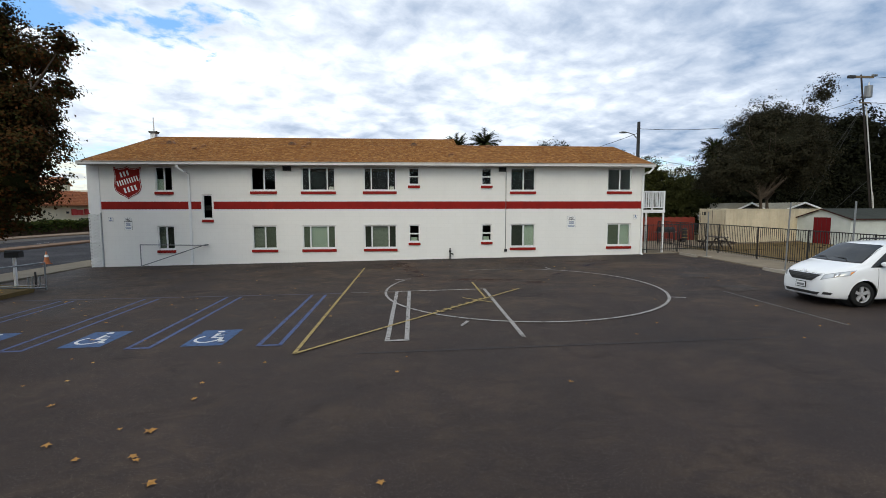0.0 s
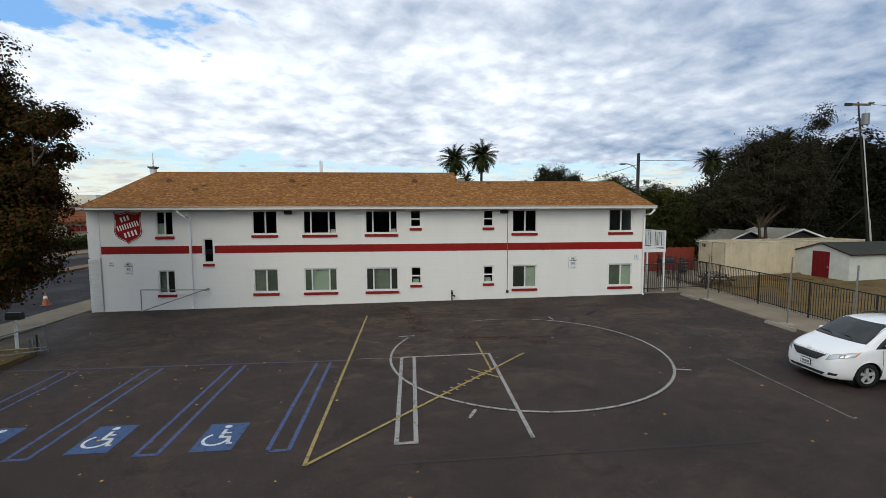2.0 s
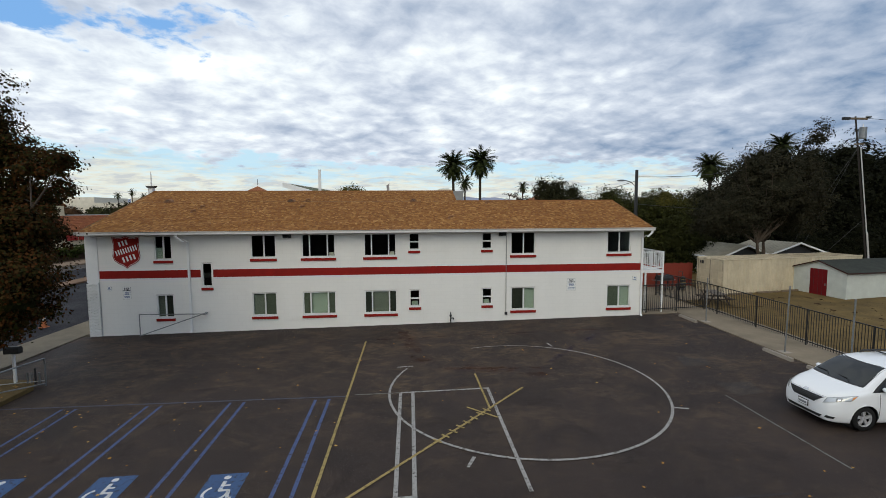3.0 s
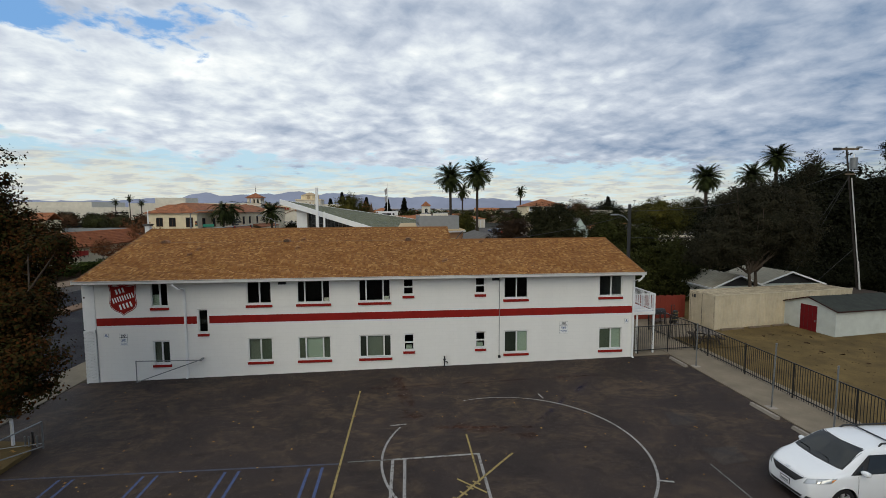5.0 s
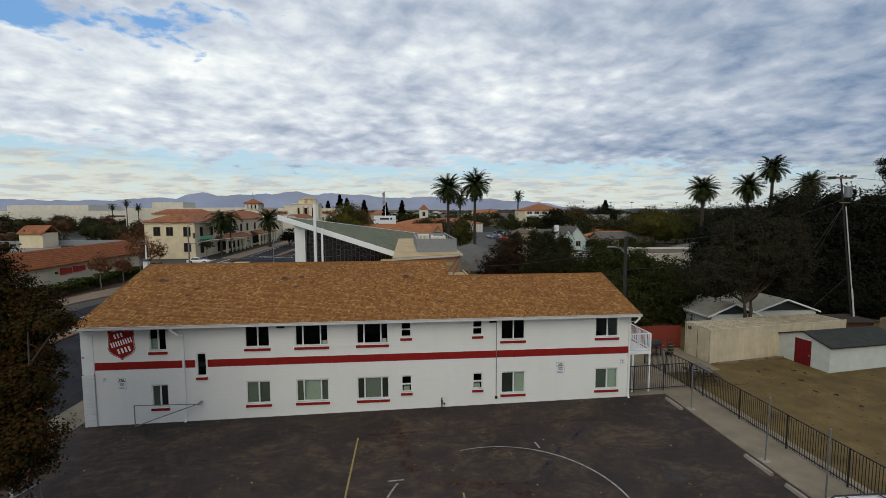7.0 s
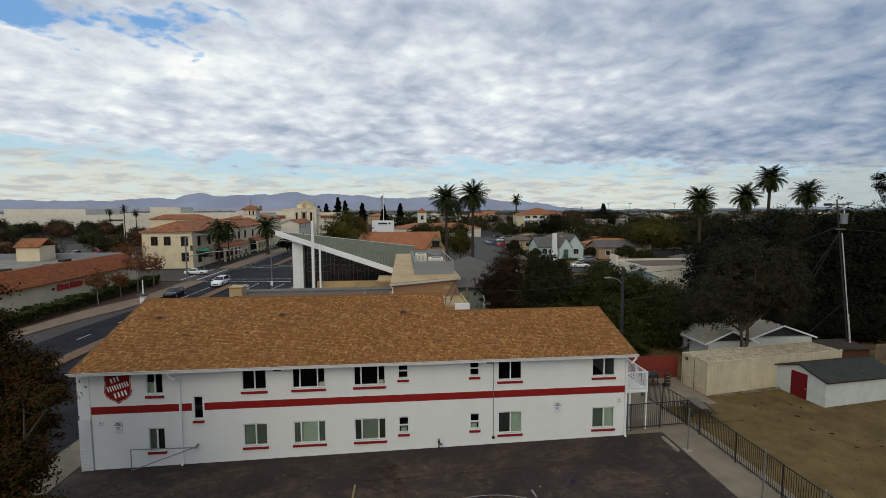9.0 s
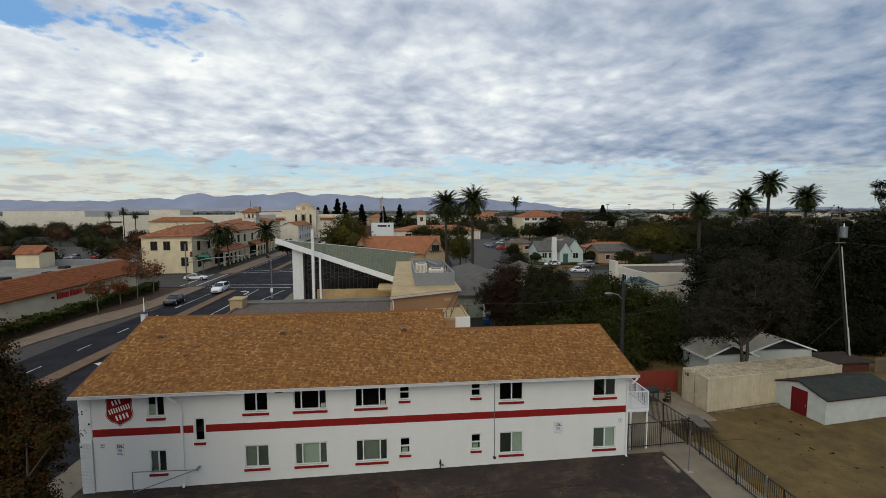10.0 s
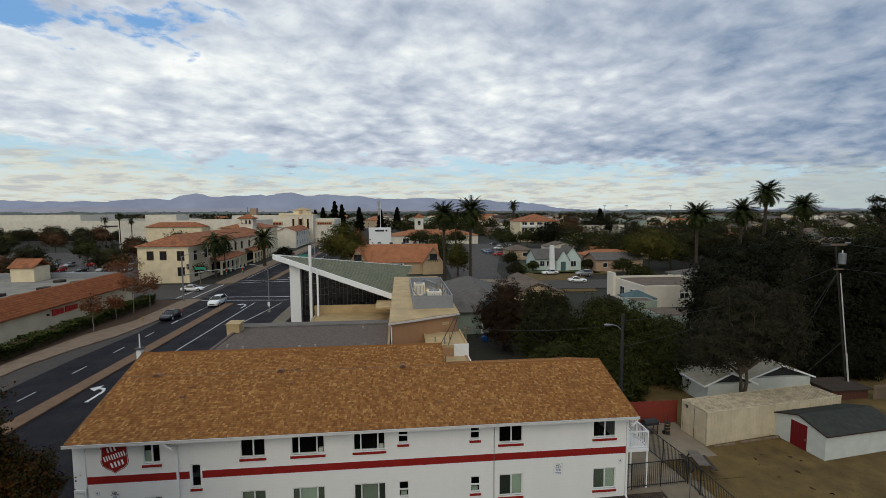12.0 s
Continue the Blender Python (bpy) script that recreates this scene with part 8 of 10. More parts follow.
for x in (1.95, 5.95):
    part("screen_rail", B(x - 0.05, 48.9, 8.33, x + 0.05, 62, 8.45), m_galv, hall2)
    part("screen_kerb", B(x - 0.05, 48.9, 7.0, x + 0.05, 62, 7.35), m_greywall, hall2)
    for i in range(5):
        ya = 48.9 + 2.62 * i
        part("screen_brace", pipe(bm_new(), [(x, ya, 7.3), (x, ya + 1.31, 8.36), (x, ya + 2.62, 7.3)], 0.045, 5), m_galv, hall2)
part("plant_floor", B(2.0, 48.9, 7.0, 5.9, 62, 7.08), m_cream_roof, hall2)
for x, y, s, h in ((4.2, 50.6, 1.5, 1.6), (2.9, 56.5, 1.3, 1.5)):
    ac = thing("air_conditioner", "beige rooftop air conditioner with louvred sides", "air conditioner", (x, y, 7.08), group="rooftop air conditioners")
    part("casing", B(-s / 2, -s / 2, 0.1, s / 2, s / 2, h, 0.04), m_stucco_white, ac)
    for k in range(7):
        part("louvre", B(-s * 0.42 + k * s * 0.125, -s / 2 - 0.02, 0.3, -s * 0.42 + k * s * 0.125 + 0.05, -s / 2, h - 0.2), m_greywall, ac)
    part("fan_guard", rod(bm_new(), (0, 0, h), (0, 0, h + 0.08), s * 0.38, s * 0.36, 16), m_steel, ac)
    part("base_frame", B(-s / 2, -s / 2, 0, s / 2, s / 2, 0.1), m_steel, ac)
for k, (x, y) in enumerate(((2.6, 50), (5.2, 53), (2.6, 59), (5.2, 59))):
    part("duct", pipe(bm_new(), [(x, y, 7.1), (x, y, 8.0), (x + (1.2 if x < 4 else -1.2), y + 2.5, 8.2)], 0.14, 8), m_galv, hall2)
part("screen_brace", pipe(bm_new(), [(2.0, 52, 8.5), (3.2, 52, 7.1)], 0.04, 5), m_galv, hall2)
# small annex in front of it
annex = block("flat_annex", "small stepped annex with cream flat roofs beside the hall", (2.8, 37.0, 6.3, 45.0), 4.45, m_brownblock, "flat", m_cream_roof, parapet=0.12)
part("upper_room", B(2.8, 41.0, 4.45, 6.3, 46.0, 5.30), m_brownblock, annex)
part("upper_roof", B(2.78, 40.98, 5.30, 6.32, 46.0, 5.36), m_cream_roof, annex)
for r in ((2.72, 40.94, 5.1, 41.08), (2.72, 41.08, 2.88, 45.9), (6.22, 41.08, 6.38, 46.4)):
    part("parapet", B(r[0], r[1], 5.30, r[2], r[3], 5.52), m_cream_roof, annex)
part("parapet_white", B(5.1, 40.92, 4.5, 6.40, 41.06, 5.58, 0.01), m_white, annex, "white painted parapet box")
part("white_rim", B(6.26, 37.0, 3.2, 6.36, 40.92, 4.62), m_white, annex)
for x, y, z in ((4.4, 42.0, 5.36), (5.0, 43.2, 5.36), (3.6, 42.6, 5.36), (4.2, 39.6, 4.5)):
    part("vent_pipe", rod(bm_new(), (x, y, z), (x, y, z + 0.5), 0.05, 0.05, 8), m_galv, annex)
for a, b in (((3.9, 41.1, 5.5), (6.1, 46.6, 7.0)), ((4.6, 41.0, 5.5), (6.2, 46.7, 6.6))):
    part("mast_stay", rod(bm_new(), a, b, 0.035, 0.035, 6), m_plastic, annex)
pst = thing("timber_pole", "short timber service pole behind the annex", "pole", (6.7, 44.6, TOWN_Z))
part("pole", rod(bm_new(), (0, 0, -0.2), (0, 0, 6.6), 0.13, 0.11, 8), m_wood, pst)
part("insulator_arm", B(-0.5, -0.05, 6.1, 0.5, 0.05, 6.2), m_wood, pst)

# church hall with the soaring green roof
chu = thing("church_hall", "church hall with soaring green tiled roof and dark glass wall", "church")
T, FL, BK = Vector((-17.5, 72.8, 10.5)), Vector((-0.55, 66.5, 5.45)), Vector((3.0, 84.0, 7.3))
nrm = (FL - T).cross(BK - T).normalized()
if nrm.z < 0:
    nrm = -nrm
bm = bm_new()
lo = [bm.verts.new(p - nrm * 0.25) for p in (T, FL, BK)]
hi = [bm.verts.new(p) for p in (T, FL, BK)]
bm.faces.new(hi), bm.faces.new(lo[::-1])
for i in range(3):
    j = (i + 1) % 3
    bm.faces.new((lo[i], lo[j], hi[j], hi[i]))
part("roof_deck", bm, m_greywall, chu)
# tile rows run up from the front edge
verts, faces = [], []
rr = random.Random(9)
rows_n, cols_n = 34, 44
for i in range(rows_n):
    for j in range(cols_n):
        u0, u1, v0, v1 = j / cols_n, (j + 0.94) / cols_n, i / rows_n, (i + 0.92) / rows_n
        if u0 + v0 > 1.0:
            continue
        P = lambda u, v, h: T + (FL - T) * u + (BK - T) * v + nrm * h
        h = 0.07 + rr.uniform(0, 0.02)
        k = len(verts)
        verts += [tuple(P(u0, v0, h)), tuple(P(u1, v0, h)), tuple(P(u1, v1, h * 0.6)), tuple(P(u0, v1, h * 0.6)), tuple(P(u0, v0, 0.0)), tuple(P(u1, v0, 0.0))]
        faces += [(k, k + 1, k + 2, k + 3), (k + 4, k + 5, k + 1, k)]
tagged(piece("roof_tiles", quads("roof_tiles", verts, faces, m_greentile), chu), "green grey clay roof tiles in rows", "", "", "stuff")


def slat(a, b, w, up, material, name, label=""):
    """A board between two points, w deep along up."""
    a, b, up = Vector(a), Vector(b), Vector(up)
    d = (b - a).normalized()
    s = d.cross(up).normalized() * 0.14
    bm = bm_new()
    q = [[bm.verts.new(p + s * e - up * f) for e, f in ((-1, 0), (1, 0), (1, w), (-1, w))] for p in (a, b)]
    bm.faces.new(q[0][::-1]), bm.faces.new(q[1])
    for i in range(4):
        j = (i + 1) % 4
        bm.faces.new((q[0][i], q[0][j], q[1][j], q[1][i]))
    return part(name, bm, material, chu, label)


slat(T + Vector((-0.6, 0.1, 0.28)), FL + Vector((0.2, -0.15, 0.10)), 0.75, (0, 0, 1), m_white, "fascia", "broad white fascia board")
slat(T + Vector((-0.5, 0.2, 0.2)), BK + Vector((0, 0, 0.1)), 0.35, (0, 0, 1), m_white, "fascia")
part("pylon", prism(bm_new(), [(-15.75, TOWN_Z - 0.2), (-14.2, TOWN_Z - 0.2), (-14.2, 9.35), (-15.75, 9.85)], "y", 72.9, 74.1), m_white, chu, "broad white pylon")
# leaded glass wall under the roof, with mullions
gw = part("glass_wall", prism(bm_new(), [(-14.2, 0.0), (-1.2, 0.0), (-1.2, 5.2), (-14.2, 9.0)], "y", 74.2, 74.4), m_stained, chu, "dark leaded glass wall")
for i in range(22):
    x = -13.8 + 0.58 * i
    top = 9.0 - (x + 14.2) * 3.8 / 13.0
    part("glazing_bar", B(x, 74.13, 1.0, x + 0.05, 74.2, top), m_steel, gw)
gr = random.Random(4)
for i in range(22):
    x = -13.8 + 0.58 * i
    top = 9.0 - (x + 0.58 + 14.2) * 3.8 / 13.0
    z = 4.2 + gr.uniform(0, 0.5)
    while z < top:
        part("glazing_bar", B(x, 74.14, z, x + 0.58, 74.2, z + 0.05), m_steel, gw)
        z += gr.uniform(0.6, 1.1)
part("side_glass", B(-14.0, 74.4, 0.0, -13.8, 76.5, 8.6), m_stained, chu)
bm = bm_new()
base_pts, top_pts = ((-13.9, 76.6), (-0.4, 74.6), (1.6, 82.5)), (8.4, 5.4, 6.5)
a = [bm.verts.new((x, y, TOWN_Z)) for x, y in base_pts]
b = [bm.verts.new((x, y, z)) for (x, y), z in zip(base_pts, top_pts)]
bm.faces.new(a[::-1]), bm.faces.new(b)
for i in range(3):
    j = (i + 1) % 3
    bm.faces.new((a[i], a[j], b[j], b[i]))
part("rear_wall", bm, m_stucco_tan, chu)
part("low_wall", B(-11.8, 70.4, TOWN_Z, -0.6, 70.8, 3.3), m_cream_roof, chu, "beige wall below the glass")
low = block("church_lobby", "low church lobby with cream flat roof", (-11.6, 54.2, -0.6, 70.3), 2.0, m_stucco_tan, "flat", m_cream_roof, parapet=0.15)
part("light_well", B(-7.6, 60.0, 2.06, -1.0, 63.5, 2.35), m_kerb, low)
# no hole here: a black sheet on the box stands for the dark well
part("light_well_shade", B(-7.4, 60.2, 2.35, -1.2, 63.3, 2.37), m_plastic, low)
part("entrance_canopy", B(-2.6, 62.5, 4.2, -0.5, 67.5, 4.5, 0.03), m_cream_roof, low)
# mast with cross arms
mast = thing("church_mast", "tall white church mast beside the glass wall", "mast", (-12.0, 69.0, TOWN_Z))
part("mast", B(-0.18, -0.18, 0, 0.18, 0.18, 12.6), m_white, mast)
part("mast_fin", B(0.85, -0.12, 0, 1.1, 0.12, 9.2), m_white, mast)

# grey-roofed house with teal gable
gh = block("grey_house", "grey shingled house with teal gable behind the hall", (7.6, 66.0, 18.5, 90), 2.9, m_green_wall, "hip", m_grey_roof, 2.5, [("w", 4.0, 1.2, 0.7, 2.0)], category="house")
part("porch_gable", prism(bm_new(), [(11.8, 3.5), (16.2, 3.5), (14.0, 4.7)], "y", 66.4, 66.6), m_teal, gh, "teal painted gable")
part("porch_roof", gable_roof(bm_new(), 12.0, 66.6, 16.0, 72, 3.55, 1.15, "y", 0.2, 0.12), m_grey_roof, gh)
part("porch_post", B(12.2, 65.7, TOWN_Z, 12.4, 65.9, 2.9), m_white, gh)

block("neighbour_house", "brown-grey roofed house between the grey house and the lot", (19.5, 78, 29.0, 91), 2.8, m_stucco_tan, "gable_y", m_dullroof, 1.9, [("s", 2.0, 1.4, 0.7, 2.0), ("s", 6.0, 1.4, 0.7, 2.0)], category="house")

# tudor house with brown roof
tu = block("tudor_hall", "half-timbered hall with long brown roof", (-11.0, 130, 12.0, 144), 3.0, m_stucco_tan, "gable_x", m_brown_roof, 4.3, [("s", 6, 7, 0.6, 2.5)])
for x0, x1 in ((7.6, 13.2), (-12.4, -7.6)):
    part("cross_gable", prism(bm_new(), [(x0, 3.0), (x1, 3.0), ((x0 + x1) / 2, 7.0)], "y", 127.6, 135), m_stucco_tan, tu)
    part("gable_wall", B(x0, 127.6, TOWN_Z, x1, 130, 3.0), m_stucco_tan, tu)
    part("gable_roof", gable_roof(bm_new(), x0, 127.6, x1, 137, 3.0, 4.0, "y", 0.4, 0.2), m_brown_roof, tu)
    xm = (x0 + x1) / 2
    for k in range(-2, 3):
        part("timber_stud", B(xm + k * 0.6 - 0.09, 127.5, 3.1, xm + k * 0.6 + 0.09, 127.58, 5.0 - abs(k) * 0.55), m_plastic, tu)
    part("timber_rail", B(xm - 1.9, 127.49, 3.6, xm + 1.9, 127.57, 3.78), m_plastic, tu)
    window_on(tu, (x0, 127.6, x1, 130), "s", (x1 - x0) / 2 - 0.9, 1.8, 3.9, 5.3, m_plastic)
part("spire", rod(bm_new(), (-9.0, 140, 6.5), (-9.0, 140, 11.5), 1.0, 0.05, 8), m_rust, tu, "rusty copper spire")
solid("rear_lot", prism(bm_new(), [(14, 112), (27, 112), (29, 132), (41, 180), (47, 214), (64, 240), (22, 240)], "z", -0.4, TOWN_Z + 0.06), m_oldroad, "grey asphalt car park behind the palms", "pavement", "structure")
solid("dirt_lot", prism(bm_new(), [(28.5, 97), (43.5, 97), (50, 121), (60, 124), (59, 128), (33, 127)], "z", -0.4, TOWN_Z + 0.05), m_dirt, "bare brown earth lot before the cottages", "ground", "structure")
solid("cottage_lawn", prism(bm_new(), [(38, 128.5), (62, 128.5), (64, 150), (38, 150)], "z", -0.4, TOWN_Z + 0.055), m_grass, "dull green lawn round the cottages", "ground", "structure")
solid("mall_lot", B(-260, 117, -0.4, -66.5, 215, TOWN_Z + 0.06), m_oldroad, "grey asphalt car park of the mall", "pavement", "structure")
lines("lot_stripes", m_faint, [((30 + 2.7 * k, 128), (30 + 2.7 * k, 133)) for k in range(6)] + [((24 + 2.7 * k, 150), (24 + 2.7 * k, 155)) for k in range(5)] + [((40, 165 + 2.7 * k), (45, 165 + 2.7 * k)) for k in range(8)], 0.14, lambda x, y: TOWN_Z + 0.07, "faded white parking stripes")
solid("lot_wall", B(15.5, 111.2, -0.4, 27, 111.6, 0.55), m_kerb, "low pale wall along the rear lot", "wall", "structure")

# bank
bk = block("bank", "white bank with brown tiled roof", (-2.0, 240, 43, 262), 4.4, m_stucco_white, "hip", m_brown_roof, 2.6, [("s", 6, 3, 0.6, 3.0), ("s", 14, 3, 0.6, 3.0), ("s", 22, 5, 0.3, 2.6)], z0=TOWN_Z)
part("sign_wall", B(-13.2, 239, TOWN_Z, -2.0, 241, 8.6), m_white, bk, "tall white sign wall")
part("sign_bar", B(-10.0, 238.9, 6.6, -5.5, 239.0, 7.5), m_plastic, bk)
part("sign_mark", rod(bm_new(), (-4.3, 238.9, 7.05), (-4.3, 239.0, 7.05), 0.55, 0.55, 8), m_plastic, bk)
for k in range(4):
    part("column", B(37 + 1.7 * k, 238.6, TOWN_Z, 37.4 + 1.7 * k, 239.0, 3.6), m_white, bk)
fl = thing("flagpole", "tall flagpole with two limp flags", "flagpole", (-9.7, 318, TOWN_Z))
part("pole", rod(bm_new(), (0, 0, 0), (0, 0, 27.2), 0.22, 0.10, 8), m_white, fl)
for z, c in ((22.5, m_flag), (17.5, m_flag)):
    part("flag", patch(bm_new(), (0, 0, z - 2), (-1.5, 0.2, z - 3.4), (-2.0, 0, z + 0.6), (0, 0, z + 2), (0, 0.5, 0)), c, fl, "limp faded flag")

# corner building with clay roof
HR = (-62.3, 121.0, -50.5, 189.0)
wins = [("s", 2.2, 1.4, 5.4, 7.4), ("s", 5.2, 1.4, 5.4, 7.4), ("s", 9.2, 1.5, 5.2, 7.4), ("s", 9.2, 1.5, 1.4, 3.4)]
for k, u in enumerate((3.0, 9.5, 24.0, 33.0, 39.0, 47.0, 55.0, 63.0)):
    wins.append(("e", u, 1.5, 5.0, 7.2))
for u in (3.0, 15.0):
    wins.append(("e", u, 1.8, 0.8, 3.0))
hot = block("corner_building", "cream two-storey building with red clay tile roof on the corner", HR, 8.75, m_stucco_cream, "hip", m_tile_flat, 2.5, wins, frames=m_rust)
for y0, y1 in ((134, 156), (164, 186)):
    part("arcade_roof", prism(bm_new(), [(-50.5, 4.6), (-47.4, 3.7), (-47.4, 3.5), (-50.5, 4.3)], "y", y0, y1), m_tile_flat, hot, "red tiled arcade roof")
    n = int((y1 - y0) / 3.6)
    for k in range(n + 1):
        y = y0 + 0.3 + (y1 - y0 - 0.9) * k / n
        part("arcade_pier", B(-48.0, y, TOWN_Z, -47.5, y + 0.6, 3.5), m_stucco_cream, hot)
    part("arcade_beam", B(-47.95, y0, 2.9, -47.55, y1, 3.5), m_stucco_cream, hot)
    part("shop_front", B(-50.5, y0 + 1, 0.2, -50.42, y1 - 1, 2.7), m_farglass, hot)
part("entry_gable", prism(bm_new(), [(178, 8.6), (186, 8.6), (182, 10.6)], "x", -51, -50.2), m_stucco_cream, hot)
part("cornice", B(-62.6, 120.7, 8.35, -50.2, 189.3, 8.6), m_stucco_white, hot)
for z, w in ((6.2, 3.2), (5.4, 5.0), (4.7, 2.8)):
    part("sign_bar", B(-50.48, 147 - w, z, -50.40, 147 + w, z + 0.5), m_plastic, hot, "dark unreadable lettering bar")
part("round_vent", rod(bm_new(), (-50.5, 138.5, 6.4), (-50.4, 138.5, 6.4), 0.55, 0.55, 8), m_plastic, hot)
up = block("upper_building", "cream block with clay roof behind the corner building", (-70, 196, -52, 214), 10.5, m_stucco_cream, "hip", m_tile_flat, 2.4, [("s", 3, 2, 7.5, 9.3), ("s", 10, 2, 7.5, 9.3)])
bt = thing("bell_tower", "white bell tower with arched openings and red pyramid roof", "tower", (-2.2, 0, 0))
part("shaft", B(-58.5, 190.5, TOWN_Z, -53.3, 195.7, 11.9), m_stucco_white, bt)
part("string_course", B(-58.75, 190.25, 11.9, -53.05, 195.95, 12.15), m_stucco_white, bt)
part("roof", hip_roof(bm_new(), -58.5, 190.5, -53.3, 195.7, 14.4, 1.8, 0.45), m_tile_flat, bt)
part("belfry_band", B(-58.45, 190.55, 13.85, -53.35, 195.65, 14.4), m_stucco_white, bt)
for k in range(4):
    u = 1.443 * k
    for x0, y0, x1, y1 in ((-58.4 + u, 190.6, -57.63 + u, 191.2), (-58.4 + u, 195.0, -57.63 + u, 195.6), (-54.0, 190.6 + u, -53.4, 191.37 + u)):
        if not (x0 == -54.0 and k in (0, 3)):
            part("belfry_pier", B(x0, y0, 12.15, x1, y1, 13.85), m_stucco_white, bt)
        if x0 != -54.0 and y0 < 192 and k < 3:
            a, b = x1, x0 + 1.443
            for c, d, e in ((a, a, a + 0.28), (b, b, b - 0.28)):
                part("arch_haunch", prism(bm_new(), [(c, 13.85), (d, 13.35), (e, 13.85)] if e > c else [(c, 13.35), (c, 13.85), (e, 13.85)], "y", 190.65, 191.1), m_stucco_white, bt)
# black box added inside, in place of the shade within the belfry
part("belfry_shade_core", B(-57.3, 191.8, 12.15, -54.6, 194.4, 13.85), m_plastic, bt)
part("balcony_rail", B(-58.2, 190.3, 12.45, -53.6, 190.36, 12.53), m_plastic, bt)
part("finial", rod(bm_new(), (-55.9, 193.1, 16.6), (-55.9, 193.1, 19.0), 0.12, 0.05, 6), m_plastic, bt)

# theatre and mall blocks
th = block("theatre", "long white theatre with a central stepped tower", (-84, 268, -34, 300), 12.0, m_stucco_white, "flat", m_whiteroof, parapet=0.6)
part("tower", B(-58.5, 264.5, TOWN_Z, -45, 276, 14.8), m_stucco_white, th)
part("tower_cornice", B(-58.8, 264.2, 14.8, -44.7, 276.3, 15.3), m_stucco_cream, th)
oct_ = [(-51.7 + 5.0 * math.cos(radians(22.5 + 45 * k)), 270.5 + 5.0 * math.sin(radians(22.5 + 45 * k))) for k in range(8)]
part("tower_top", prism(bm_new(), oct_, "z", 15.3, 17.6), m_stucco_cream, th)
part("tower_roof", rod(bm_new(), (-51.7, 270.5, 17.6), (-51.7, 270.5, 19.2), 5.4, 0.8, 8), m_stucco_tan, th, "low tan tiled cap")
part("clock", rod(bm_new(), (-51.7, 265.6, 16.2), (-51.7, 265.3, 16.2), 0.9, 0.9, 16), m_stucco_tan, th)
for x, w in ((-55.6, 0.55), (-51.7, 0.75), (-47.8, 0.55)):
    part("tower_window", B(x - w, 264.38, 4.0, x + w, 264.49, 12.8), m_farglass, th)
    for sx in (-1, 1):
        part("window_moulding", B(x + sx * (w + 0.35) - 0.33, 264.1, 3.5, x + sx * (w + 0.35) + 0.33, 264.5, 13.6), m_stucco_tan if w > 0.6 else m_stucco_cream, th)
for x0, x1 in ((-72, -62.5), (-43.0, -35.6)):
    part("sign_frame", B(x0 - 0.4, 267.8, 9.3, x1 + 0.4, 267.98, 11.0), m_stucco_tan, th)
    n = 6
    for k in range(n):
        part("sign_bar", B(x0 + (x1 - x0) * k / n, 267.6, 9.7, x0 + (x1 - x0) * (k + 0.72) / n, 267.78, 10.6), m_red, th, "dark red bar of the sign")
part("cornice", B(-84.3, 267.6, 11.2, -33.7, 268, 11.7), m_stucco_cream, th)
part("pier", B(-62, 267.4, TOWN_Z, -59, 268, 12.3), m_stucco_white, th)
block("theatre_shops", "white shop building in front of the theatre", (-55.5, 228, -47, 262), 7.6, m_stucco_white, "gable_y", m_tile_flat, 1.8, [("e", 3 + 6 * k, 1.4, 5.0, 7.2) for k in range(5)] + [("e", 3 + 6 * k, 1.6, 1.0, 3.2) for k in range(5)])
block("theatre_wing", "low white wing before the theatre", (-76, 238, -56, 262), 8.4, m_stucco_white, "flat", m_whiteroof, parapet=0.4, wins=[("s", 4, 1.4, 4.5, 6.5), ("s", 12, 1.4, 4.5, 6.5)])
block("mall_block", "white mall block with stepped parapet", (-128, 232, -66, 262), 12.4, m_stucco_white, "flat", m_whiteroof, parapet=0.5)
block("mall_block", "white mall block with stepped parapet", (-118, 236, -104, 250), 15.2, m_stucco_white, "flat", m_whiteroof, parapet=0.4)
block("mall_block", "cream mall block with flat roof", (-112, 224, -88, 232), 10.2, m_stucco_cream, "hip", m_tile_flat, 2.0)
mall = block("mall", "long pale mall with flat roof", (-330, 300, -150, 380), 11.2, m_stucco_white, "flat", m_whiteroof, parapet=0.5)
block("mall_block", "pale mall block on the long roof", (-236, 305, -190, 340), 14.8, m_stucco_white, "flat", m_whiteroof, parapet=0.4)
block("mall_block", "pale mall block with clay roof edge", (-280, 302, -258, 320), 12.5, m_stucco_cream, "hip", m_tile_flat, 2.2)
# flat dark strip: the arcade's shadow along the mall's foot, done in colour
part("arcade_shade", B(-330, 299.5, TOWN_Z, -152, 299.95, 2.6), m_farglass, mall, "dark strip standing for the shadowed arcade")
part("sign_bar", B(-175, 299.6, 8.0, -166, 299.9, 8.8), m_plastic, mall)
block("far_block", "pale far commercial block", (-140, 420, -70, 450), 13.0, m_stucco_white, "flat", m_whiteroof, parapet=0.5)
block("far_tower", "far tan tower block", (-206, 690, -197, 700), 21, m_stucco_pink, "flat", m_whiteroof)
block("far_block", "pale yellow far block", (-96, 400, -74, 412), 15.5, m_stucco_cream, "flat", m_whiteroof)
block("far_chapel", "small white tower with red cap among trees", (14, 330, 20, 336), 12, m_stucco_white, "hip", m_tile_flat, 3.4, [("s", 2, 2, 7, 10)])

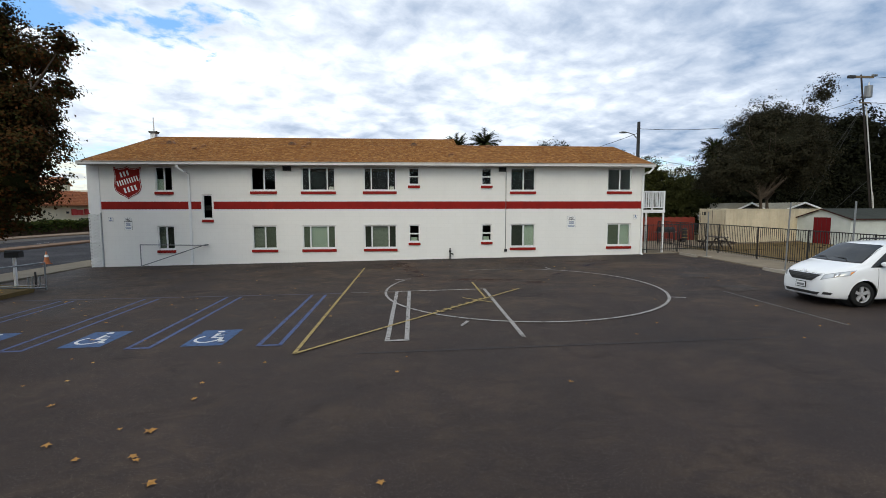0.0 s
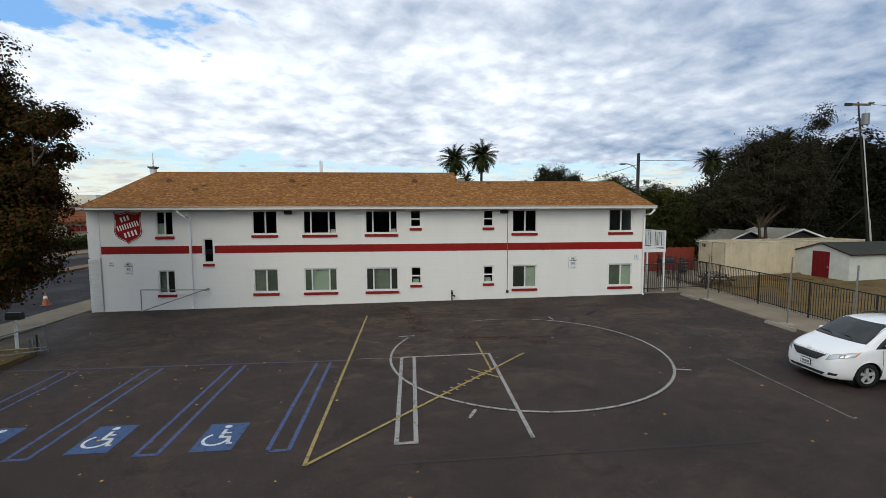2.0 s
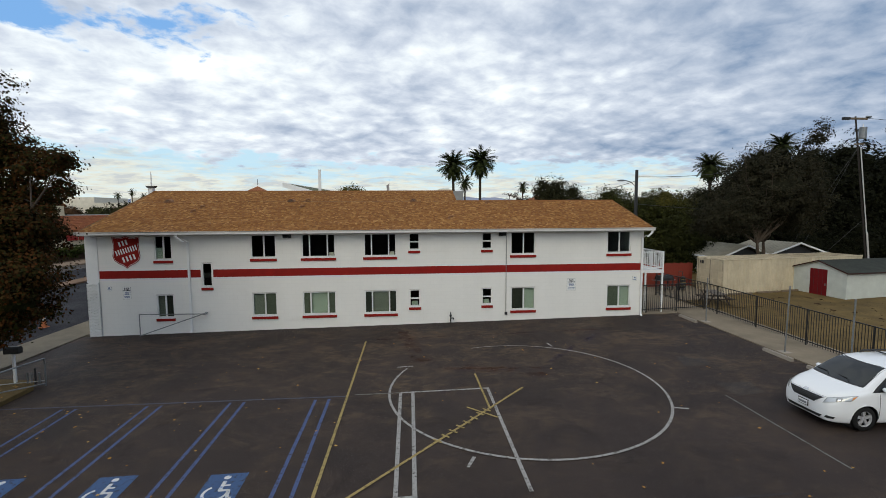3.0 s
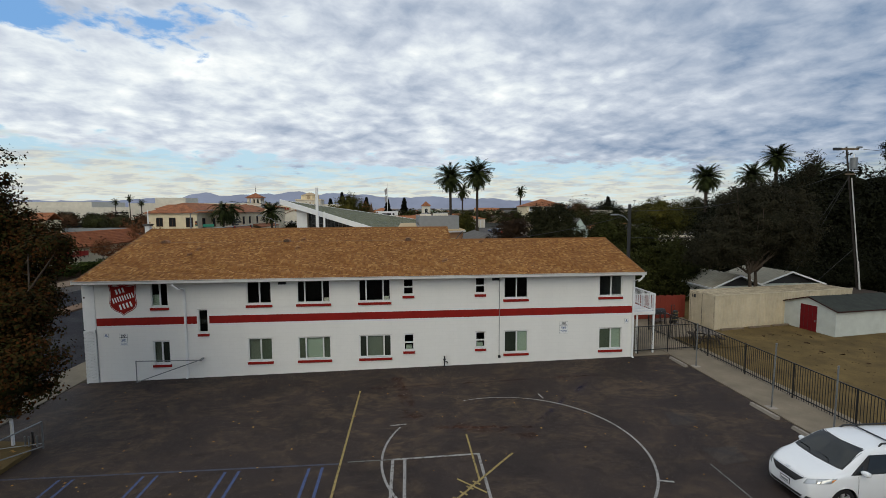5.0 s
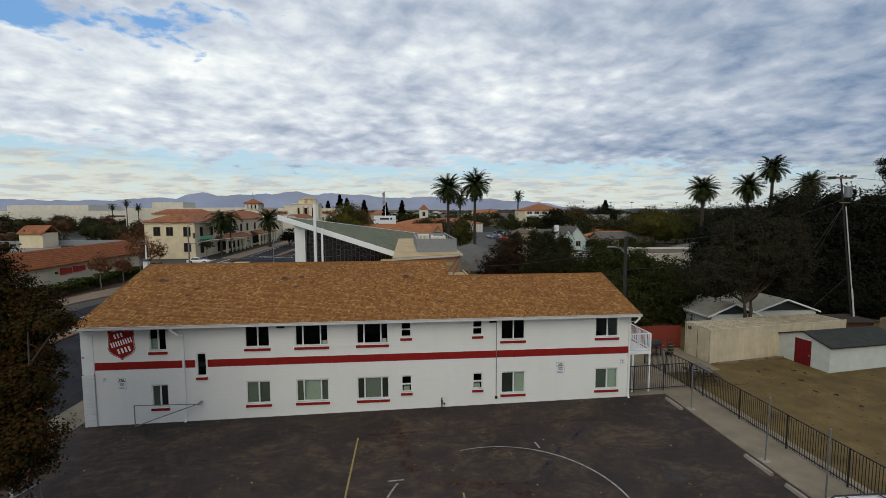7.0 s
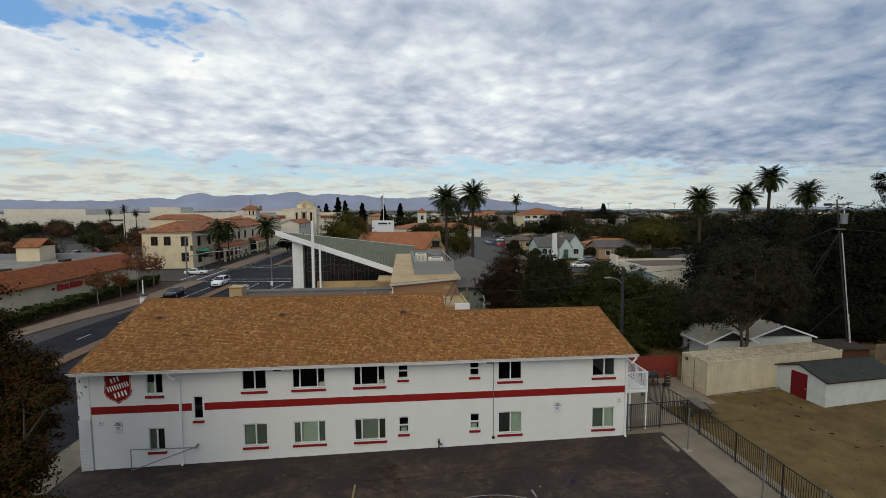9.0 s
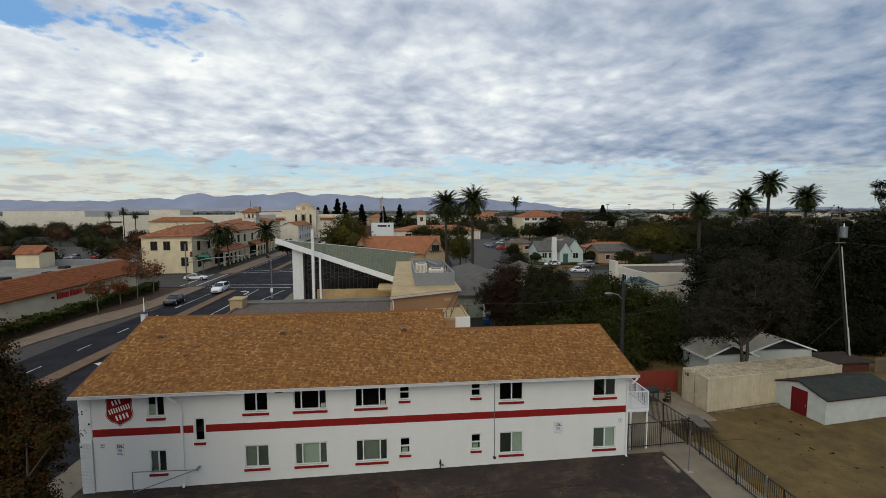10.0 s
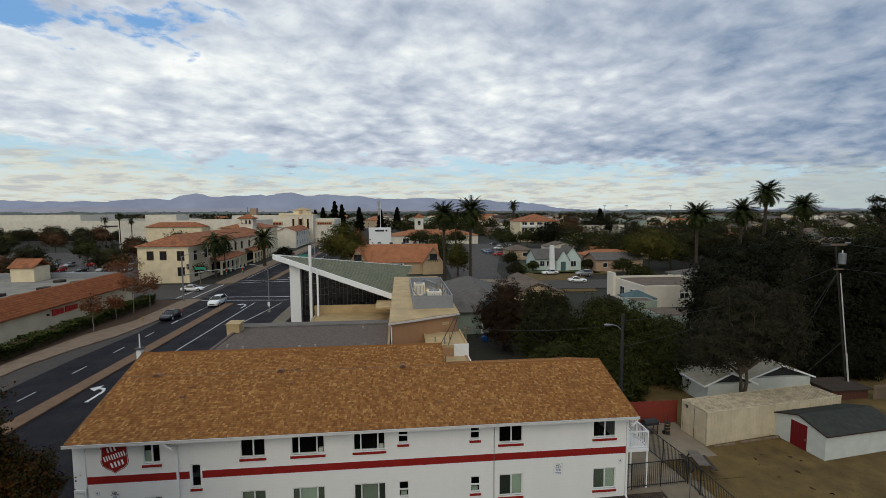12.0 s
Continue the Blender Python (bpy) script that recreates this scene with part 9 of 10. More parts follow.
# store with the clay tile edge
store = thing("store", "long store with clay tile roof edge and pale flat roof", "shop")
part("wall", B(-76, 36, TOWN_Z - 0.2, -49.0, 93.5, 4.3), m_stucco_cream, store)
part("flat_roof", B(-75.5, 36, 4.9, -51.6, 93.2, 5.0), m_whiteroof, store)
part("rear_parapet", B(-76, 36, 4.3, -75.4, 93.5, 6.1), m_greywall, store)
part("end_parapet", B(-75.4, 92.9, 4.3, -51.6, 93.5, 6.0), m_greywall, store)
part("mansard_deck", prism(bm_new(), [(-48.3, 3.55), (-48.3, 3.7), (-51.4, 5.85), (-51.8, 5.85), (-51.8, 4.3), (-49.0, 4.3), (-49.0, 3.55)], "y", 36, 93.6), m_brown_roof, store)
verts, faces = [], []
for i in range(9):
    for j in range(150):
        y0 = 36 + j * 0.384
        x0, z0 = -48.25 - 3.1 * i / 9, 3.72 + 2.15 * i / 9
        x1, z1 = -48.25 - 3.1 * (i + 1.1) / 9, 3.72 + 2.15 * (i + 1.1) / 9
        k = len(verts)
        h = 0.07 + rr.uniform(0, 0.02)
        verts += [(x0, y0, z0 + h), (x0, y0 + 0.36, z0 + h), (x1, y0 + 0.36, z1 + 0.02), (x1, y0, z1 + 0.02), (x0, y0, z0), (x0, y0 + 0.36, z0)]
        faces += [(k, k + 1, k + 2, k + 3), (k + 4, k + 5, k + 1, k)]
tagged(piece("roof_tiles", quads("roof_tiles", verts, faces, m_tile), store), "red brown clay tiles along the roof edge", "", "", "stuff")
for k, (y, w) in enumerate(((72.6, 0.9), (73.6, 0.75), (74.45, 0.5), (75.3, 0.7), (76.1, 0.85), (77.1, 0.8))):
    part("sign_letter_bar", B(-48.99, y, 2.25 + 0.05 * (k % 2), -48.85, y + w, 3.05 + (0.12 if k in (0, 3) else 0)), m_signred, store, "plain red sign bar")
part("wall_lamp", B(-49.0, 71.6, 2.5, -48.8, 71.9, 2.8), m_plastic, store)
cup = part("cupola", B(-66.4, 88.8, 4.9, -62.6, 92.6, 7.6), m_stucco_cream, store)
part("cupola_roof", gable_roof(bm_new(), -66.4, 88.8, -62.6, 92.6, 7.6, 1.2, "x", 0.3, 0.15), m_tile_flat, cup)
for x, y in ((-54.5, 66), (-57, 74), (-55, 80), (-60, 69), (-54, 86), (-58, 88), (-53.6, 73)):
    bx = part("roof_unit", B(x - 0.6, y - 0.8, 5.0, x + 0.6, y + 0.8, 5.4, 0.05), m_darkroof, store)
# second flat-roofed shop far left
block("side_shop", "low shop with clay roof beyond the store", (-112, 80, -82, 108), 4.2, m_stucco_cream, "hip", m_tile_flat, 2.0)

# houses east
fw = block("white_flat_house", "white house with brown flat roof and stepped parapet", (44.4, 80.0, 59.6, 93.0), 3.1, m_stucco_white, "flat", m_dullroof, parapet=0.45, wins=[("s", 7.0, 1.6, 1.2, 2.1), ("s", 10.0, 1.2, 1.2, 2.1), ("s", 12.4, 1.2, 1.2, 2.1), ("w", 3, 1.6, 0.5, 2.2), ("w", 7, 1.6, 0.5, 2.2)], category="house")
part("chimney_wall", B(43.8, 90.6, TOWN_Z, 44.4, 93.2, 4.5), m_stucco_white, fw)
block("green_outbuilding", "pale green shed with flat roof", (36.6, 60.5, 42.0, 66.5), 2.6, m_green_wall, "flat", m_dullroof, category="shed")
block("garage", "small green garage with pale flat roof", (37.2, 70.2, 41.2, 73.6), 2.7, m_green_wall, "flat", m_dullroof, parapet=0.12, category="garage")
cnp = thing("garden_canopy", "teal canvas canopy in a garden", "canopy", (41.2, 76.4, TOWN_Z))
part("canopy_top", hip_roof(bm_new(), -2.2, -2.0, 2.2, 2.0, 2.7, 1.1, 0.2), m_teal, cnp)
for sx in (-2, 2):
    for sy in (-1.8, 1.8):
        part("post", rod(bm_new(), (sx, sy, 0), (sx, sy, 2.7), 0.05, 0.05, 6), m_steel, cnp)
tub = thing("blue_tub", "bright blue plastic tub under the trees", "tub", (12.0, 62.0, TOWN_Z))
part("tub", rod(bm_new(), (0, 0, 0), (0, 0, 0.55), 0.42, 0.5, 14), m_bluetub, tub)
part("rim", rod(bm_new(), (0, 0, 0.55), (0, 0, 0.6), 0.54, 0.54, 14), m_bluetub, tub)

cot = block("mint_cottage", "mint green cottage with steep grey roof and white chimney", (41.0, 133, 54.0, 143), 2.9, m_mint, "gable_x", m_grey_roof, 2.5, [("s", 1.2, 1.3, 0.8, 2.3), ("s", 3.2, 1.3, 0.8, 2.3), ("s", 10.0, 1.6, 0.8, 2.4)], category="house")
for x0, x1, ri in ((48.6, 53.8, 3.4), (46.6, 50.0, 2.6)):
    yf = 131.2 if x1 > 51 else 130.6
    part("gable_wall", prism(bm_new(), [(x0, TOWN_Z), (x1, TOWN_Z), (x1, 3.0), ((x0 + x1) / 2, 3.0 + ri), (x0, 3.0)], "y", yf, 134), m_mint, cot)
    part("gable_roof", gable_roof(bm_new(), x0, yf, x1, 139, 3.0, ri, "y", 0.25, 0.15), m_grey_roof, cot)
part("arched_door", B(47.6, 130.5, TOWN_Z, 49.0, 130.6, 2.3), m_teal, cot)
window_on(cot, (48.6, 131.2, 53.8, 134), "s", 2.2, 1.5, 0.8, 2.4)
part("chimney", prism(bm_new(), [(44.6, TOWN_Z), (46.4, TOWN_Z), (46.1, 3.5), (46.0, 6.9), (45.0, 6.9), (44.9, 3.5)], "y", 131.8, 133), m_white, cot, "white chimney")
solid("front_lawn", B(38, 124.5, -0.4, 57, 131, TOWN_Z + 0.05), m_grass, "dull green front lawn", "ground", "structure")
pal = [m_stucco_pink, m_stucco_tan, m_stucco_white, m_stucco_cream, m_stucco_white, m_green_wall]
rfs = [m_grey_roof, m_brown_roof, m_dullroof, m_darkroof, m_grey_roof]


def house(x, y, w, d, h, k, rise=1.6):
    wn = [("s", w * 0.15, 1.3, 0.8, 2.1), ("s", w * 0.6, 1.5, 0.8, 2.1), ("w", d * 0.4, 1.2, 0.8, 2.1)]
    if h > 4.5:
        wn += [("s", w * 0.15, 1.3, 3.8, 5.0), ("s", w * 0.6, 1.5, 3.8, 5.0)]
    names = ("pink-tan", "tan", "white", "cream", "white", "pale green")
    rn = ("grey", "brown", "dull tan", "dark brown", "grey")
    block("house", names[k % 6] + " stucco house with " + rn[k % 5] + " roof among trees", (x, y, x + w, y + d), h, pal[k % 6], ("gable_x", "hip", "gable_y")[k % 3], rfs[k % 5], rise, wn, category="house", group="houses of the town", plainly=True)


for x, y, w, d, h, k in ((57, 128, 14, 8, 3.0, 0), (60, 140, 16, 9, 3.0, 1), (40, 163, 9, 8, 3.0, 7), (58, 172, 12, 9, 3.2, 2), (66, 150, 14, 8, 3, 6), (88, 158, 16, 9, 3.4, 3), (62, 92, 12, 9, 3.0, 4), (100, 120, 13, 9, 5.6, 4), (118, 128, 14, 8, 3.2, 8), (96, 92, 12, 10, 3.2, 1), (122, 96, 16, 10, 5.4, 2), (140, 118, 16, 10, 3.2, 4)):
    house(x, y, w, d, h, k)
hb = block("hotel", "tan three-storey hotel with red roof and white balconies", (69, 254, 92, 276), 11.0, m_stucco_cream, "hip", m_tile_flat, 4.0, [("s", 1.5 + 4.2 * k, 2.6, 5.4, 7.4) for k in range(5)] + [("s", 1.5 + 4.2 * k, 2.6, 9.0, 10.4) for k in range(5)])
part("balcony_band", B(70, 252.8, 3.9, 91.5, 254, 4.9), m_white, hb)
part("balcony_band", B(70, 252.8, 8.0, 91.5, 254, 8.8), m_white, hb)
block("hotel_wing", "pale hotel wing with flat roof", (100, 258, 132, 276), 8.0, m_stucco_white, "flat", m_whiteroof, parapet=0.5)

# garages behind the container
for x0, y0, x1, y1, e, rise, k in ((25.9, 36.9, 30.3, 43.0, 2.55, 0.95, 0), (30.75, 38.0, 36.7, 43.6, 2.5, 1.05, 1)):
    g = thing("garage", "pale green garage with ribbed metal gable roof behind the container", "garage", group="garages")
    part("wall", B(x0 + 0.15, y0 + 0.15, 0.1, x1 - 0.15, y1, e), m_shedwall, g)
    xm = (x0 + x1) / 2
    # the gable is open; this black triangle paints the shade under the roof
    part("gable_shade", prism(bm_new(), [(x0 + 0.3, e), (x1 - 0.3, e), (xm, e + rise * 0.86)], "y", y0 + 0.5, y0 + 0.6), m_plastic, g, "black sheet for the shade in the open gable")
    for s in (-1, 1):
        xe = x0 - 0.2 if s < 0 else x1 + 0.2
        bm = bm_new()
        sl = rise / (xm - x0)
        zl = e - 0.2 * sl

        def sheet(y, d):
            return ((xe, y, zl + d), (xm, y, e + rise + d))
        corrugated(bm, y0, y1, 0.36, 0.035, sheet)
        part("metal_roof", bm, m_metalroof, g)
        part("rake_trim", prism(bm_new(), [(xe, zl - 0.08), (xm, e + rise - 0.08), (xm, e + rise + 0.06), (xe, zl + 0.06)], "y", y0 - 0.03, y0 + 0.02), m_white, g)
    if k == 0:
        part("eave_board", B(x0 - 0.25, y0, zl - 0.1, x0 - 0.18, y1, zl + 0.03), m_white, g)
lean = thing("lean_to", "brown flat-roofed lean-to beside the garages", "shed", (37.0, 36.5, 0.4))
part("wall", B(0, 0, -0.1, 3.4, 2.4, 1.35), m_brownboard, lean)
part("roof", B(-0.25, -0.25, 1.35, 3.7, 2.7, 1.48, 0.02), m_darkroof, lean)
gf = thing("grey_board_fence", "weathered grey board fence behind the yard", "fence", (40.6, 36.2, 0.4))
pl2 = mesh_of(B(0, -0.012, 0, 0.145, 0.012, 1.8, 0.004), "plank", m_wood)
for i in range(60):
    piece("plank", pl2, gf, pose(i * 0.15, 0.004 * (i % 3), 0.01 * (i % 4)))
part("rail", B(0, 0.014, 0.4, 9.0, 0.06, 0.5), m_wood, gf)
block("yard_neighbour", "grey-roofed house at the yard's far edge", (41.5, 26, 54, 34), 2.6, m_stucco_white, "gable_x", m_grey_roof, 1.4, [("w", 2, 1.4, 1.1, 2.1)], z0=0.6, category="house")

# ---- poles, lamps and wires ----
up_ = thing("utility_pole", "leaning timber utility pole with transformer beyond the yard", "utility pole", (40.35, 38.2, 0.4))
TOPP = Vector((-2.0, 0.2, 13.9))
part("pole", rod(bm_new(), (0, 0, -0.3), TOPP, 0.085, 0.065, 10), plain("creosoted_timber", (0.045, 0.038, 0.033), 0.9, var=0.3), up_)
part("cable_sheath", rod(bm_new(), (-0.02, -0.2, 0), (TOPP.x * 0.28, -0.16, 4.0), 0.07, 0.065, 8), m_gutter, up_)
part("ground_strip", rod(bm_new(), (TOPP.x * 0.28, -0.13, 4.0), (TOPP.x * 0.8, -0.08, 11.2), 0.045, 0.045, 6), m_gutter, up_)
part("crossarm", B(TOPP.x - 1.15, 0.1, 13.62, TOPP.x + 1.1, 0.24, 13.78), m_wood, up_)
part("crossarm_end", B(TOPP.x - 1.2, 0.05, 13.58, TOPP.x - 0.6, 0.26, 13.8), m_plastic, up_)
part("lamp_head", B(TOPP.x + 0.9, 0.0, 13.78, TOPP.x + 1.35, 0.2, 13.92, 0.03), m_galv, up_)
tf = part("transformer", rod(bm_new(), (TOPP.x + 0.62, 0.05, 12.0), (TOPP.x + 0.62, 0.05, 12.95), 0.28, 0.28, 14), m_galv, up_, "grey transformer can")
part("bushing", rod(bm_new(), (TOPP.x + 0.62, 0.05, 12.95), (TOPP.x + 0.62, 0.05, 13.25), 0.05, 0.03, 6), m_white, tf)
part("lower_arm", B(TOPP.x - 0.1, 0.0, 11.5, TOPP.x + 0.8, 0.1, 11.6), m_wood, up_)
lp = thing("street_lamp", "dark pole with a cobra-head lamp behind the building", "street lamp", (17.05, 34.4, 0.4))
part("pole", rod(bm_new(), (0, 0, -0.2), (0, 0, 9.0), 0.15, 0.11, 10), m_plastic, lp)
part("lamp_arm", pipe(bm_new(), [(0, 0, 7.7), (-0.4, 0, 8.1), (-0.9, 0, 8.25)], 0.035, 6), m_galv, lp)
hd = bm_new()
loft(hd, [[(-0.85 - 0.6 * u, w * 0.14 * c, 8.22 + w * (0.09 if s > 0 else 0.07) * s) for c, s in ((-1, 0), (-0.6, 0.8), (0.6, 0.8), (1, 0), (0.6, -0.8), (-0.6, -0.8))] for u, w in ((0, 0.4), (0.35, 1.0), (0.75, 1.0), (1.0, 0.5))])
part("lamp_head", hd, m_galv, lp)


def wire(name, a, b, sag, label, group="overhead wires"):
    a, b = Vector(a), Vector(b)
    pts = [a.lerp(b, i / 10) - Vector((0, 0, sag * 4 * (i / 10) * (1 - i / 10))) for i in range(11)]
    q = (b - a).to_track_quat("Z", "Y")
    rings = [[p + q @ Vector((0.018 * math.cos(k * math.pi / 2), 0.018 * math.sin(k * math.pi / 2), 0)) for k in range(4)] for p in pts]
    solid(name, loft(bm_new(), rings), m_plastic, label, "cable", "", group)


PT = Vector((40.35, 38.2, 0.4))
wire("overhead_wire", PT + Vector((TOPP.x * 0.86, 0, 11.9)), (17.05, 34.4, 8.9), 0.9, "dark overhead wire between the poles")
wire("overhead_wire", PT + Vector((TOPP.x + 0.8, 0, 11.55)), (75, 30, 11.0), 0.8, "dark overhead wire off the pole")
wire("overhead_wire", PT + Vector((TOPP.x + 1.0, 0, 13.7)), (75, 34, 12.5), 0.6, "dark overhead wire off the pole")
wire("overhead_wire", (17.05, 34.4, 8.6), (6.7, 44.6, 6.1), 0.4, "dark overhead wire to the annex")
wire("overhead_wire", (17.05, 34.4, 6.9), (60, 60, 7.5), 0.8, "dark overhead wire through the trees")
for dx in (-6.4, -5.2):
    wire("guy_wire", PT + Vector((TOPP.x * 0.8, 0.1, 11.4)), (40.0 + dx - 1.0, 38.6, 2.2), 0.0, "steel guy wire of the pole", "guy wires")
wire("guy_wire", PT + Vector((TOPP.x * 0.3, 0.1, 5.2)), (35.6, 38.8, 1.6), 0.0, "steel guy wire of the pole", "guy wires")

sg = thing("signal_pole", "grey traffic signal pole with long mast arm at the crossing", "traffic light", (-40.4, 94.2, ROAD_Z + 0.15))
part("pole", rod(bm_new(), (0, 0, 0), (0, 0, 8.6), 0.16, 0.11, 10), m_galv, sg)
part("mast_arm", pipe(bm_new(), [(0, 0, 4.9), (4, 0, 5.7), (11.5, 0, 6.3)], 0.09, 8), m_galv, sg)
part("lamp_arm", pipe(bm_new(), [(0, 0, 8.5), (1.5, 0, 9.1), (3.6, 0, 9.2)], 0.05, 6), m_galv, sg)
part("lamp_head", B(3.4, -0.15, 9.12, 4.3, 0.15, 9.28, 0.04), m_galv, sg)
part("street_sign", B(2.3, -0.06, 6.0, 4.3, -0.02, 6.5), m_greensign, sg, "green street name sign without lettering")
for x, z in ((1.1, 6.6), (8.2, 5.6), (11.2, 5.8)):
    sgl = part("signal_head", B(x - 0.17, -0.3, z - 0.5, x + 0.17, -0.02, z + 0.5, 0.03), m_plastic, sg)
    for k, c in enumerate((m_redlens, m_amber, m_greensign)):
        part("signal_lens", rod(bm_new(), (x, -0.33, z + 0.32 - 0.32 * k), (x, -0.29, z + 0.32 - 0.32 * k), 0.11, 0.11, 10), c, sgl)
s2 = thing("signal_pole", "grey traffic signal pole across the crossing", "traffic light", (-20.2, 121.5, ROAD_Z + 0.1), 180)
part("pole", rod(bm_new(), (0, 0, 0), (0, 0, 8.8), 0.16, 0.11, 10), m_galv, s2)
part("mast_arm", pipe(bm_new(), [(0, 0, 4.9), (4, 0, 5.7), (9.5, 0, 6.3)], 0.09, 8), m_galv, s2)
part("lamp_arm", pipe(bm_new(), [(0, 0, 8.7), (2, 0, 9.3), (4.6, 0, 9.4)], 0.05, 6), m_galv, s2)
part("street_sign", B(1.5, 0.1, 5.6, 4.0, 0.16, 6.2), m_greensign, s2, "green street name sign without lettering")
part("signal_head", B(7.4, -0.2, 5.6, 7.8, 0.1, 6.6, 0.03), m_plastic, s2)
sl = thing("street_lamp", "grey street lamp with curved arm beside the street", "street lamp", (-21.4, 82.3, ROAD_Z + 0.12))
part("pole", rod(bm_new(), (0, 0, 0), (0, 0, 7.2), 0.10, 0.07, 8), m_galv, sl)
part("lamp_arm", pipe(bm_new(), [(0, 0, 7.1), (-0.7, 0, 7.7), (-2.3, 0, 8.2)], 0.04, 6), m_galv, sl)
part("lamp_head", B(-3.0, -0.13, 8.12, -2.2, 0.13, 8.26, 0.04), m_galv, sl)
part("notice_plate", B(-0.2, -0.16, 1.0, 0.2, -0.12, 1.7), m_white, sl)
part("base", rod(bm_new(), (0, 0, 0), (0, 0, 0.5), 0.22, 0.16, 10), m_kerb, sl)
hy = thing("fire_hydrant", "yellow fire hydrant on the pavement", "hydrant", (-39.4, 77.8, ROAD_Z + 0.15))
part("barrel", rod(bm_new(), (0, 0, 0), (0, 0, 0.6), 0.13, 0.11, 10), m_yellow, hy)
part("bonnet", rod(bm_new(), (0, 0, 0.6), (0, 0, 0.75), 0.13, 0.05, 10), m_yellow, hy)
part("outlet", rod(bm_new(), (-0.2, 0, 0.42), (0.2, 0, 0.42), 0.06, 0.06, 8), m_yellow, hy)
part("base_flange", rod(bm_new(), (0, 0, 0), (0, 0, 0.06), 0.18, 0.18, 10), m_yellow, hy)

# ---- the town out to the hills ----
keep = [(-50, 0, -10, 460), (-16, 146, 14, 240), (-14, 36, 20, 150), (20, 36, 66, 240), (-90, 100, -46, 305), (-335, 100, -60, 385), (66, 80, 120, 280), (-20, 225, 50, 345), (-145, 395, -60, 460), (-80, 20, -46, 100)]
ts = random.Random(31)
spots = []
while len(spots) < 150:
    y = 130 + 900 * ts.random() ** 1.6
    x = ts.uniform(-0.62, 1.12) * y
    if any(a - 8 < x < c + 4 and b - 6 < y < d + 4 for a, b, c, d in keep):
        continue
    if any(abs(x - p) < 17 and abs(y - q) < 15 for p, q in spots):
        continue
    spots.append((x, y))
for k, (x, y) in enumerate(spots):
    f = 1.0 if y < 420 else 1.7
    house(x, y, ts.uniform(10, 16) * f, ts.uniform(8, 11) * f, ts.choice((3.0, 3.2, 3.2, 5.6)) * (1.0 if f == 1 else 1.4), k * 7 + k // 4, ts.uniform(1.2, 2.2) * f)
# woods between the houses: one mass of leaf clumps
rnd = np.random.default_rng(55)
pts, sizes = [], []
made = 0
base = []
while made < 2600:
    y = 120 + 1900 * rnd.random() ** 1.75
    x = rnd.uniform(-0.72, 1.2) * y
    if any(a < x < c and b < y < d for a, b, c, d in keep) and not (x > 66 and y > 150):
        continue
    if any(abs(x - p - 7) < 10 and -2 < y - q < 10 for p, q in spots[:90]) and y < 500:
        continue
    base.append((x, y))
    made += 1
base = np.array(base)
hgt = rnd.uniform(4.5, 10.5, made) * np.where(rnd.random(made) < 0.06, rnd.uniform(1.2, 1.45, made), 1.0)


def wood(name, sel, per, size, material, label):
    b, h = base[sel], hgt[sel]
    n = len(b)
    d = rnd.normal(0, 1, (n, per, 3))
    d /= np.linalg.norm(d, axis=2, keepdims=True)
    r = rnd.uniform(0.6, 1.0, (n, per, 1)) * (1 + 0.25 * np.sin(d[:, :, :1] * 5 + 3 * d[:, :, 1:2]))
    p = d * r * np.stack([h * 0.48, h * 0.48, h * 0.42], 1)[:, None, :]
    p[:, :, :2] += b[:, None, :]
    p[:, :, 2] += (h * 0.56)[:, None] + TOWN_Z
    ob = piece(name, leaf_mesh(name, p.reshape(-1, 3), size, material, rnd, out=d.reshape(-1, 3)), None)
    tagged(ob, label, "trees", "", "stuff")


pickm = rnd.random(made)
near_ = base[:, 1] < 330
wood("town_trees", near_ & (pickm < 0.55), 560, 0.58, L_GREEN, "green garden trees between the houses")
wood("town_trees_dark", near_ & (pickm >= 0.55) & (pickm < 0.88), 560, 0.58, L_DIM, "dark garden trees between the houses")
wood("town_trees_rust", near_ & (pickm >= 0.88), 560, 0.53, L_BROWN, "rusty garden trees between the houses")
wood("far_woods", ~near_ & (pickm < 0.5), 90, 1.85, L_GREEN, "far green trees out to the horizon")
wood("far_woods_dark", ~near_ & (pickm >= 0.5) & (pickm < 0.92), 90, 1.85, L_DIM, "far dark trees out to the horizon")
wood("far_woods_rust", ~near_ & (pickm >= 0.92), 110, 1.6, L_BROWN, "far rusty trees")

# stadium masts on the horizon
for k, (x, y) in enumerate(((455, 880), (560, 900), (640, 890), (730, 900), (420, 900), (840, 880))):
    t = thing("floodlight_mast", "far floodlight mast over the trees", "mast", (x, y, TOWN_Z), group="far floodlight masts")
    part("mast", rod(bm_new(), (0, 0, 0), (0, 0, 26), 0.5, 0.3, 6), m_galv, t)
    part("lamp_bank", B(-3, -0.4, 24.6, 3, 0.4, 26.2), m_galv, t)

# ---- hills ----


# Backdrop surface that glows by itself, the haze of distance put in its colour.
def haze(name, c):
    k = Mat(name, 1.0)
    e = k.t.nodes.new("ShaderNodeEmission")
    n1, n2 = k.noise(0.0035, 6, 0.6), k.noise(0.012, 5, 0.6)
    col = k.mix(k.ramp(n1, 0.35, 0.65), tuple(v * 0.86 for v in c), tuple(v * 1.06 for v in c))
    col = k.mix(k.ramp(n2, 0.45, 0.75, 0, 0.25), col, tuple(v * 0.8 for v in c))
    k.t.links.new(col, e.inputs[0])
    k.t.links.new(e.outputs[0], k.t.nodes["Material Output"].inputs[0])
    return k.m


